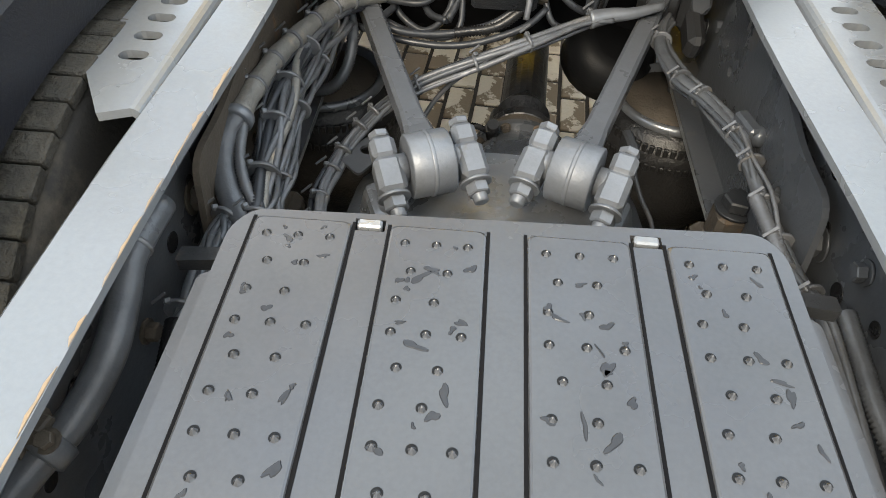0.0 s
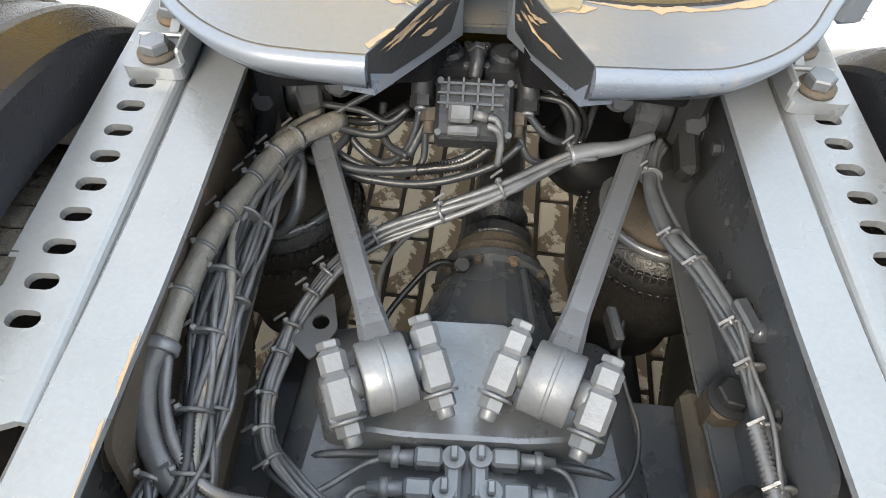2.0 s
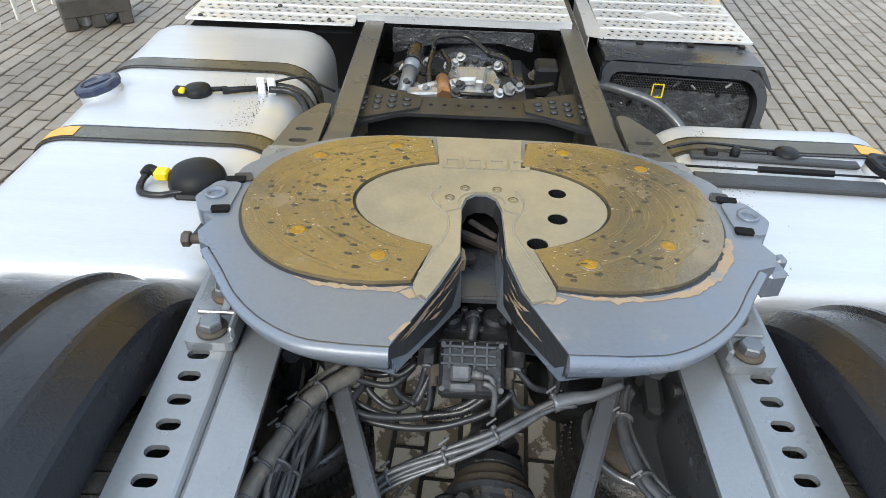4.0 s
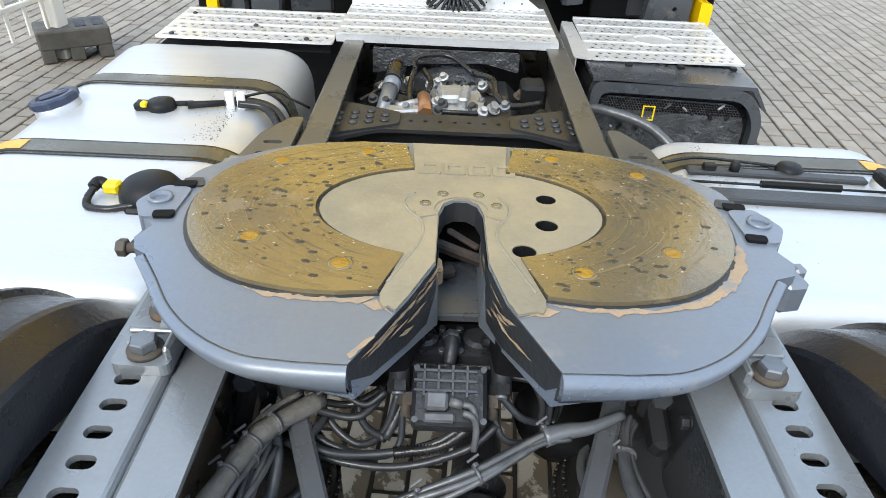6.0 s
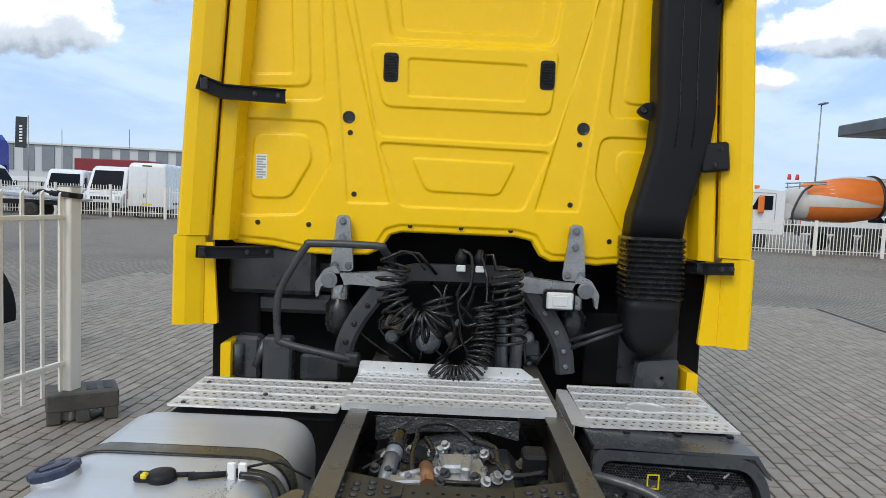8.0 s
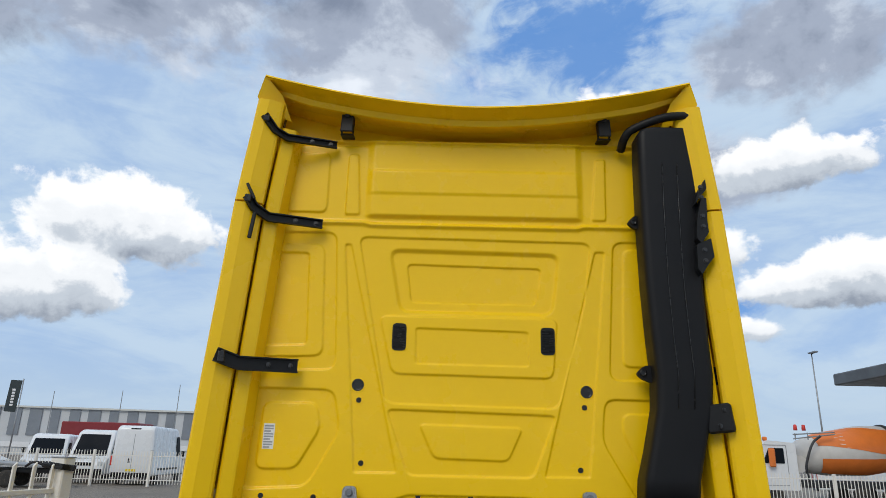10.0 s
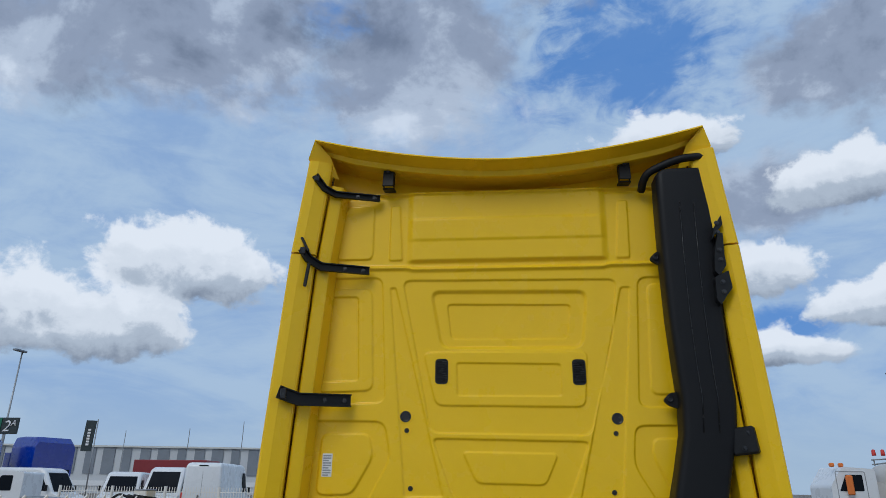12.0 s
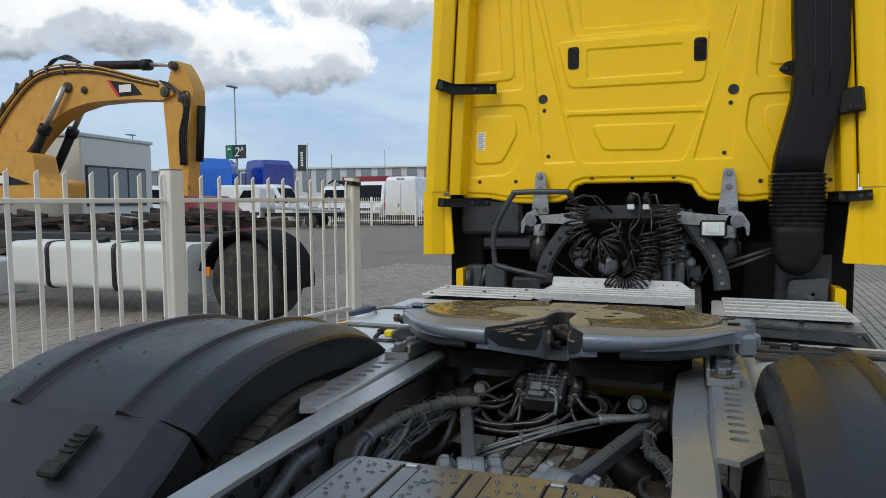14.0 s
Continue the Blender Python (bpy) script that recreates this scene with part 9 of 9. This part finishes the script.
def blue_truck(x, y, yaw, paint, h, label):
    f = thing("cab_truck", label, "truck", (0, 0, 0), "blue trucks")
    part("cab", Shape().rings([[(px, yy, pz) for px, pz in rounded([(-1.2, 0.7), (1.2, 0.7), (1.2, h - 0.6), (1.05, zt), (-1.05, zt), (-1.2, h - 0.6)], 0.12)] for yy, zt in ((-1.2, h - 0.35), (-0.9, h - 0.05), (0.4, h), (1.1, h - 0.05))], smooth=False), paint, f)
    part("windscreen", Shape().slab(rect(-1.05, 1.7, 1.05, 2.5, 0.08), -1.23, -1.215, m=XZ), "window_dark", f)
    for s in (-1, 1):
        part("side_fairing", Shape().box((s * 1.2, 1.4, 2.1), (0.05, 0.6, 2.6), bev=0.02), paint, f)
    part("chassis", Shape().box((0, 2.6, 0.85), (0.85, 5.5, 0.28), bev=0.02), "dark_steel", f)
    for yy in (-0.1, 3.6):
        for s in (-1, 1):
            wheel_at(f, s * 1.0, yy, 0.5, 0.32)
    f.matrix_basis = pose(x, y, 0, 0, 0, yaw)


blue_truck(-29.7, 36.2, 118, "blue_paint", 4.3, "bright blue tractor truck with a tall cab")
blue_truck(-27.4, 38.9, 66, "navy_paint", 4.3, "dark blue tractor truck with a rounded roof")

# red trailer end
rt_ = thing("trailer", "dark red box trailer behind the vans", "trailer", (-24.5, 50, 0))
part("trailer_box", Shape().box((-24.5, 50, 2.2), (5.5, 2.4, 2.5), bev=0.05), "red_paint", rt_)
part("trailer_legs", Shape().box((-24.5, 50, 0.5), (4.6, 1.8, 1.0), bev=0.05), "dark_steel", rt_)

# mixer truck
mx = thing("mixer_truck", "white concrete mixer truck with an orange-banded drum", "mixer truck", (20, 40, 0))
ax0, ax1 = Vector((17.2, 37.5, 2.35)), Vector((24.0, 37.6, 3.1))
t = (ax1 - ax0).normalized()
L = (ax1 - ax0).length
prof = [(0.35, 0.0), (0.75, 0.15), (1.0, 1.2), (1.15, 2.6), (1.18, 3.2), (1.1, 4.2), (0.85, 5.6), (0.6, L - 0.2), (0.5, L)]
drum = part("drum", Shape().lathe(prof, ax0, t, 32), "drum_white", mx, "white mixer drum with an orange band")
band = [(r + 0.012, h) for r, h in ((0.9, 0.75), (1.0, 1.2), (1.15, 2.6), (1.18, 3.2), (1.1, 4.2), (1.05, 4.45))]
bs = Shape()
u = t.orthogonal().normalized()
u = (Vector((0, 0, 1)) - t * t.z).normalized()
w_ = t.cross(u)
rr = []
for r, h in band:
    sh_ = -0.5 + 0.9 * (h - 0.7) / 3.8
    rr.append([ax0 + t * h + (u * math.cos(a) + w_ * math.sin(a)) * r for a in [sh_ + 0.35 + 0.11 * j for j in range(12)]])
rr2 = [[p + (p - (ax0 + t * (p - ax0).dot(t))).normalized() * 0.01 for p in row] for row in rr]
bs.rings(rr2, closed=False, caps=False)
part("drum_band", bs, "orange_paint", drum)
part("cab", Shape().slab(rounded([(14.6, 0.8), (16.6, 0.8), (16.6, 2.95), (15.2, 3.05), (14.6, 2.2)], 0.12), 36.3, 38.6, m=XZ), "white_paint", mx)
part("cab_window", Shape().slab(rounded([(14.95, 2.0), (16.0, 2.0), (16.0, 2.7), (15.3, 2.7)], 0.05), 36.28, 36.3, m=XZ), "window_dark", mx)
part("chassis", Shape().box((20, 37.5, 1.1), (9.5, 1.0, 0.35), bev=0.03), "dark_steel", mx)
part("water_tank", Shape().rod((17.0, 36.9, 2.0), (17.0, 38.2, 2.0), 0.4, seg=20), "drum_white", mx)
part("chute", Shape().box((24.6, 37.5, 2.2), (1.4, 0.7, 0.2), (0, 40, 0), 0.04).box((24.2, 37.5, 3.6), (0.8, 1.0, 0.5), (0, -20, 0), 0.05), "dark_steel", mx)
for xx in (15.4, 19.6, 21.0, 22.4):
    for s in (-1, 1):
        wheel_at(mx, xx, 37.5 + s * 1.0, 0.5, 0.3, (0, 1, 0))

rr = []
for r, h in band:
    rr.append([ax0 + t * h + (u * math.cos(a) + w_ * math.sin(a)) * (r + 0.012) for a in [1.75 + 0.25 * (h - 0.7) / 3.8 + 0.11 * j for j in range(9)]])
part("drum_band", Shape().rings(rr, closed=False, caps=False), "orange_paint", drum)
for x in (16.85, 17.25):
    part("warning_beacon", Shape().lathe([(0.09, 0), (0.09, 0.08), (0.07, 0.26), (0.02, 0.28)], (x, 36.6, 3.55), seg=14), "red_ink", mx)
part("roof_rack", Shape().rod((16.6, 36.4, 3.35), (18.6, 36.4, 3.5), 0.03, seg=8).rod((16.6, 36.4, 3.15), (18.6, 36.4, 3.4), 0.03, seg=8).rod((16.7, 36.4, 3.1), (16.7, 36.4, 3.4), 0.03, seg=8).rod((17.3, 36.4, 3.1), (17.3, 36.4, 3.45), 0.03, seg=8), "steel_pole", mx)
part("cab_mirror", Shape().box((15.35, 36.12, 2.25), (0.30, 0.14, 0.85), bev=0.05), "orange_paint", mx)
part("door_seam", Shape().slab(rect(14.85, 1.0, 16.15, 2.85, 0.08), 36.285, 36.30, [rect(14.88, 1.03, 16.12, 2.82, 0.07)], m=XZ), "grey_ink", mx)
for lx in (14.9, 15.3):
    part("roof_lamp", Shape().box((lx, 36.6, 3.13), (0.2, 0.2, 0.18), bev=0.04), "orange_paint", mx)
part("feed_pipe", Shape().tube([(17.1, 36.35, 1.2), (17.0, 36.3, 1.9), (17.4, 36.3, 2.9), (17.9, 36.4, 3.3)], 0.06, 8), "dark_steel", mx)
part("drum_ring", Shape().lathe([(1.14, 4.35), (1.14, 4.50), (1.06, 4.50)], ax0, t, 32), "dark_steel", drum)

mx.matrix_basis = Matrix.Translation((-2.1, -6.2, 0)) @ mx.matrix_basis @ Matrix.Scale(0.9, 4)

# long hall
hall = tagged(thing("hall", "long low grey industrial hall with paler and darker panels", "building", (-60, 150, 0)), kind="")
part("hall_wall", Shape().box((-75, 150, 4.6), (150, 20, 9.2), (0, 0, 10)), "hall_grey", hall)
pn = Matrix.Translation((-75, 150, 0)) @ Matrix.Rotation(radians(10), 4, "Z")
for i in range(40):
    part("hall_panel", Shape().box((-73 + 3.7 * i, -10.1, 6.4), (1.7 + 0.35 * (i % 3), 0.2, 5.2), m=pn), "hall_dark", hall)
part("hall_roof", Shape().box((0, 0, 9.3), (151, 21, 0.35), m=pn), "cabin_grey", hall)
part("door_band", Shape().box((0, -10.15, 2.0), (146, 0.2, 1.0), m=pn), "white_paint", hall)

# canopy at the yard's other side
cn = thing("canopy", "flat grey steel canopy roof on columns", "canopy", (26, 31, 0))
part("canopy_roof", Shape().box((28.1, 27.5, 5.75), (19, 12, 0.55), (0, 0, 0), 0.05), "canopy_steel", cn)
for xx in (26, 36):
    part("canopy_column", Shape().box((xx, 31, 2.75), (0.3, 0.3, 5.5)), "steel_pole", cn)


def lamp_post(x, y, h, label="slender galvanised lamp post with a flat head"):
    f = thing("lamp_post", label, "lamp post", (x, y, 0), "lamp posts")
    part("pole", Shape().rod((x, y, 0), (x, y, h), h * 0.008, h * 0.0045, 12), "steel_pole", f)
    part("lamp_head", Shape().box((x, y - 0.25, h), (0.36, 1.1, 0.13), bev=0.03), "hall_dark", f)


lamp_post(-34.5, 44.5, 10.6)
lamp_post(-56.0, 55.0, 8.6)
lamp_post(31.0, 58.0, 11.0)
for x, y, h in ((-46, 96, 9.5), (-38, 96, 10.5), (-58, 100, 9.5)):
    f = thing("flagpole", "thin pale steel flagpole before the hall", "flagpole", (x, y, 0), "flagpoles")
    part("pole", Shape().rod((x, y, 0), (x, y, h), 0.08, 0.05, 8), "steel_pole", f)

# bay sign and banner
sg = thing("bay_sign", "dark bay sign with green side panel", "sign", (-31.4, 40.5, 0))
part("sign_board", Shape().box((-31.4, 40.5, 5.1), (1.75, 0.12, 1.0), bev=0.02), "sign_dark", sg)
part("sign_side", Shape().box((-31.95, 40.43, 5.1), (0.62, 0.05, 0.96)), "sign_green", sg)
part("sign_mark", Shape().add([(-31.95, 40.40, 5.45), (-31.78, 40.40, 5.25), (-32.12, 40.40, 5.25), (-31.95, 40.395, 5.45)], [(0, 1, 2)]), "white_ink", sg)
part("sign_pole", Shape().box((-31.4, 40.55, 2.3), (0.14, 0.1, 4.6)), "steel_pole", sg)


def letters(text, size, m, mat, parent):
    cu = bpy.data.curves.new("lettering", "FONT")
    cu.body, cu.size, cu.extrude, cu.shear = text, size, 0.01, 0.2
    ob = new("lettering", cu)
    ob.data.materials.append(M[mat])
    ob.parent = parent
    ob.matrix_parent_inverse = parent.matrix_basis.inverted()
    ob.matrix_basis = m
    return ob


letters("2", 0.95, pose(-31.5, 40.40, 4.76, 90), "white_ink", sg)
letters("A", 0.5, pose(-30.98, 40.40, 5.10, 90), "white_ink", sg)
bn = thing("banner", "tall dark banner with pale unreadable print", "banner", (-29.6, 46.5, 0))
part("banner_pole", Shape().rod((-29.1, 46.5, 0), (-29.1, 46.5, 6.1), 0.05, 0.04, 10), "steel_pole", bn)
part("banner_cloth", Shape().box((-29.6, 46.5, 4.95), (0.8, 0.03, 2.1), (0, 2, 0), 0.01), "sign_dark", bn)
for i in range(6):
    part("print_bar", Shape().box((-29.6, 46.47, 4.35 + 0.2 * i), (0.22, 0.02, 0.13)), "white_ink", bn)

# site cabin
cbn = thing("site_cabin", "pale grey site cabin with one wide dark window", "cabin", (-20.17, 17.47, 0))
cm_ = Matrix.Translation((-20.17, 17.47, 0)) @ Matrix.Rotation(radians(100.6), 4, "Z")
part("cabin_body", Shape().box((0, 0, 1.80), (3.8, 3.0, 3.6), bev=0.04, m=cm_), "cabin_grey", cbn)
part("cabin_roof", Shape().box((0, 0, 3.66), (3.9, 3.1, 0.12), bev=0.02, m=cm_), "hall_grey", cbn)
part("cabin_skirt", Shape().box((0, -1.52, 0.1), (3.8, 0.05, 0.2), m=cm_), "hall_grey", cbn)
wf = part("window_frame", Shape().box((-0.15, -1.52, 2.0), (3.15, 0.06, 1.35), m=cm_), "sign_dark", cbn)
for k in range(3):
    part("pane", Shape().box((-0.15 - 1.05 + 1.05 * k, -1.555, 2.0), (0.95, 0.02, 1.2), m=cm_), "hall_dark", wf)

# ---- excavator ----
ex = thing("excavator", "large yellow tracked excavator with raised boom, worn paint", "excavator", (-16.5, 14.0, 0))
def bar_profile(pts, y0, y1):
    return Shape().slab(pts, y0, y1, m=XZ)


boom = [(-20.2, 1.75), (-20.0, 2.9), (-19.3, 3.80), (-18.65, 4.42), (-17.75, 5.02), (-16.95, 5.24), (-16.0, 5.26), (-14.95, 5.08), (-13.7, 4.76), (-12.7, 4.50), (-12.42, 4.26), (-12.88, 4.11), (-13.55, 4.19), (-14.4, 4.22), (-15.45, 4.20), (-16.2, 4.06), (-16.85, 3.78), (-17.5, 3.32), (-18.15, 2.75), (-18.9, 1.75), (-19.5, 1.35)]
bo = part("boom", bar_profile(rounded(boom, 0.12), 13.70, 14.30), "cat_yellow", ex, "worn yellow boom")
stick = [(-12.52, 5.12), (-12.31, 5.10), (-12.07, 4.76), (-11.88, 4.36), (-11.92, 3.80), (-12.08, 3.05), (-12.20, 1.30), (-12.70, 1.30), (-12.82, 3.20), (-12.89, 4.05), (-12.66, 4.72)]
part("stick", bar_profile(rounded(stick, 0.08), 13.78, 14.22), "cat_yellow", ex, "worn yellow stick")
for x, z, r in ((-16.16, 4.66, 0.15), (-12.45, 4.98, 0.11), (-12.72, 4.32, 0.14), (-12.2, 4.1, 0.09), (-15.55, 4.55, 0.10)):
    part("pivot_pin", Shape().rod((x, 13.62, z), (x, 14.38, z), r, seg=20, bev=0.02).rod((x, 13.59, z), (x, 13.62, z), r * 0.5, seg=6), "mud_steel", ex)
part("stick_cylinder", Shape().rod((-15.4, 14, 5.27), (-13.55, 14, 5.14), 0.12, seg=14).rod((-13.75, 14, 5.155), (-13.5, 14, 5.137), 0.15, seg=14), "black_plastic", ex)
part("cylinder_rod", Shape().rod((-13.5, 14, 5.137), (-12.45, 14, 5.06), 0.055, seg=12), "bright", ex, "bright chromed rod")
for dy in (-0.45, 0.45):
    part("boom_cylinder", Shape().rod((-17.85, 14 + dy, 2.25), (-16.95, 14 + dy, 3.56), 0.13, seg=14).rod((-17.05, 14 + dy, 3.42), (-16.92, 14 + dy, 3.61), 0.17, seg=14), "black_plastic", ex)
    part("cylinder_rod", Shape().rod((-16.95, 14 + dy, 3.56), (-16.16, 14 + dy, 4.66), 0.075, seg=12), "bright", ex)
part("bucket_cylinder", Shape().rod((-11.82, 14, 3.95), (-11.95, 14, 2.5), 0.10, seg=12), "black_plastic", ex)
part("bucket", bar_profile(rounded([(-12.6, 1.6), (-11.7, 1.6), (-10.9, 0.9), (-10.9, 0.15), (-11.8, 0.05), (-12.3, 0.4)], 0.12), 13.2, 14.8), "red_paint", ex, "dark rusty bucket")
for k in range(4):
    q = 0.075 * k
    part("boom_pipe", Shape().tube([(-19.9 + q, 13.66, 2.9 - q), (-19.2 + q, 13.66, 3.84 - q), (-18.55 + q * 0.8, 13.66, 4.44 - q), (-17.7 + q * 0.5, 13.66, 5.03 - q), (-16.9, 13.66, 5.26 - q), (-16.0, 13.66, 5.29 - q), (-14.9, 13.66, 5.11 - q * 0.7), (-13.7, 13.68, 4.79 - q * 0.6), (-12.95, 13.68, 4.60 - q * 0.5)], 0.024, 6), "scrap_rust" if k % 2 else "cat_yellow", ex)
for k in range(7):
    x = -19.4 + 0.62 * k
    part("pipe_bracket", Shape().box((x, 13.66, 3.62 + 1.55 * math.sin(min(1.57, 0.42 * k))), (0.09, 0.08, 0.30), (0, 45 - 13 * k, 0), 0.01), "mud_steel", ex)
for k in range(4):
    part("boom_hose", Shape().tube([(-17.0, 13.68, 5.22), (-16.5 + 0.12 * k, 13.6, 5.46 + 0.02 * k), (-15.6, 13.66, 5.30)], 0.026, 6), "black_hose", ex)
    part("stick_hose", Shape().tube([(-12.9, 13.70, 4.62), (-12.45 + 0.05 * k, 13.66, 4.45 - 0.06 * k), (-12.05 + 0.06 * k, 13.60, 3.9 + 0.1 * k), (-12.25 + 0.07 * k, 13.64, 3.2), (-12.3 + 0.06 * k, 13.70, 2.4)], 0.026, 6), "black_hose", ex)
mk = Shape().add([(-14.71, 13.685, 4.76), (-13.80, 13.685, 4.61), (-13.50, 13.685, 4.30), (-14.36, 13.685, 4.30), (-14.71, 13.68, 4.76)], [(0, 1, 2, 3)])
part("black_mark", mk, "black_plastic", bo)
part("white_mark", Shape().box((-14.08, 13.675, 4.50), (0.42, 0.01, 0.2)), "white_ink", bo)
part("red_mark", Shape().add([(-14.73, 13.68, 4.77), (-14.62, 13.68, 4.75), (-14.27, 13.68, 4.30), (-14.38, 13.68, 4.30)], [(0, 1, 2, 3)]), "red_ink", bo)
house = Shape().slab(rounded([(-24.5, 1.3), (-15.5, 1.5), (-15.45, 2.0), (-16.40, 2.15), (-16.55, 2.75), (-17.7, 2.92), (-24.5, 3.0)], 0.12), 12.8, 13.5, m=XZ)
hs2 = part("superstructure", house, "cat_yellow", ex)
part("black_band", Shape().add([(-21.5, 12.78, 2.6), (-17.9, 12.78, 2.30), (-16.6, 12.78, 1.95), (-21.5, 12.78, 1.90)], [(0, 1, 2, 3)]), "black_plastic", hs2)
part("white_mark", Shape().box((-17.75, 12.77, 2.10), (0.55, 0.01, 0.22)), "white_ink", hs2)
part("track", bar_profile(rounded([(-24.0, 0.02), (-17.6, 0.02), (-17.0, 0.5), (-17.5, 1.0), (-24.0, 1.0)], 0.25), 12.6, 13.3), "mud_steel", ex)
part("track", bar_profile(rounded([(-24.0, 0.02), (-17.6, 0.02), (-17.0, 0.5), (-17.5, 1.0), (-24.0, 1.0)], 0.25), 14.7, 15.4), "mud_steel", ex)

# ---- neighbour truck chassis behind the fence ----
nb = thing("parked_truck", "parked truck chassis with grey tanks behind the fence", "truck", (-5.6, 6.0, 0))
tk2 = part("tank", Shape().rings([[(x, y, z) for y, z in rounded([(6.0, 0.32), (6.62, 0.32), (6.62, 0.93), (6.0, 0.93)], 0.12, 6)] for x in (-8.3, -8.25, -5.35, -5.3)]), "cabin_grey", nb, "dull grey fuel tank")
for x in (-7.6, -6.45):
    part("tank_strap", Shape().rings([[(xx, y, z) for y, z in rounded([(5.99, 0.31), (6.63, 0.31), (6.63, 0.94), (5.99, 0.94)], 0.125, 6)] for xx in (x - 0.035, x + 0.035)]), "black_hose", tk2)
part("filler_cap", Shape().rod((-6.75, 6.15, 0.92), (-6.75, 6.12, 0.99), 0.07, seg=18), "black_plastic", tk2)
part("chassis", Shape().box((-7.6, 7.0, 0.90), (5.0, 0.8, 0.25), bev=0.02), "dark_steel", nb)
part("mudguard", Shape().rings([[(-4.55 + math.cos(radians(a)) * r, y, 0.5 + math.sin(radians(a)) * r) for y, r in ((6.0, 0.60), (6.0, 0.57), (6.65, 0.57), (6.65, 0.60))] for a in range(-8, 176, 8)], smooth=False), "shade_black", nb)
wheel_at(nb, -4.55, 6.35, 0.5, 0.5, (0, 1, 0))
part("amber_lamp", Shape().box((-4.98, 5.98, 0.62), (0.07, 0.03, 0.12), bev=0.01), "amber", nb)
bt = thing("battery_crate", "grey crate with a white label under the parked truck", "crate", (-8.9, 6.0, 0))
part("crate_body", Shape().box((-8.9, 6.2, 0.42), (0.7, 0.5, 0.5), bev=0.03), "hall_grey", bt)
part("crate_label", Shape().box((-8.75, 5.945, 0.5), (0.3, 0.01, 0.14)), "white_ink", bt)
clut = Shape()
rnd = random.Random(13)
for i in range(60):
    clut.box((rnd.uniform(-10.0, -5.3), rnd.uniform(6.7, 8.4), 1.06 + 0.22 * rnd.random()), (rnd.uniform(0.15, 1.1), rnd.uniform(0.05, 0.2), rnd.uniform(0.03, 0.11)), (0, rnd.uniform(-8, 8), rnd.uniform(-25, 25)), 0.008)
tagged(part("scrap_parts", clut, "scrap_rust"), "rusty loose chassis parts stacked on the parked truck", "scrap", kind="stuff")

# ---- pavers near the camera ----
PAVE_ANGLE = 86.0   # the rows run nearly along the truck
PAVE = Vector((math.sin(radians(PAVE_ANGLE)), -math.cos(radians(PAVE_ANGLE))))
sand = Shape().add([(-7.68, -6.4, 0), (7.58, -6.4, 0), (7.58, 6.3, 0), (-7.68, 6.3, 0)], [(0, 1, 2, 3)], pose(-0.2, 5.6, -0.009, 0, 0, PAVE_ANGLE))
part("joint_sand", sand, "joint", g, "damp sand in the joints")


def paver_shape(l=0.2, w=0.1, h=0.07):
    return Shape().box((0, 0, -h / 2), (l - 0.010, w - 0.010, h), bev=0.004)


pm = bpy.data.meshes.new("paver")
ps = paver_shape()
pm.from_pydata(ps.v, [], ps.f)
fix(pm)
pm.materials.append(M["brightened_wet_paver"])
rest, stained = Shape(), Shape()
count = 0
rnd = random.Random(17)
for j in range(-61, 61):
    for i in range(-37, 37):
        u, v = (i + 0.5 * (j % 2)) * 0.205, j * 0.104
        x, y = -0.2 + v * PAVE.x - u * PAVE.y, 5.6 + v * PAVE.y + u * PAVE.x
        dz = rnd.uniform(-0.003, 0.002)
        rot = PAVE_ANGLE + rnd.uniform(-0.8, 0.8)
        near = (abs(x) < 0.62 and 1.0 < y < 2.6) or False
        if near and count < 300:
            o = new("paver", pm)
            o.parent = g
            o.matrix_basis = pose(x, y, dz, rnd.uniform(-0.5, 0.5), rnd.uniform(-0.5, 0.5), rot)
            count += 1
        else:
            # an oval under the truck takes the stained, brightened colour
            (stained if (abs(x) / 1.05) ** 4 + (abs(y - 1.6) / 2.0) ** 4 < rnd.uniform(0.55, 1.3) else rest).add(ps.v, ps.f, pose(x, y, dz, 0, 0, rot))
pr_ = part("paver_field", rest, "paver", g, "weathered concrete pavers laid in rows", clean=False)
pr_["kind"] = "stuff"
part("stained_pavers", stained, "brightened_wet_paver", g, "pavers with wet brown stains, their tan brightened against the truck's shade", clean=False)["kind"] = "stuff"
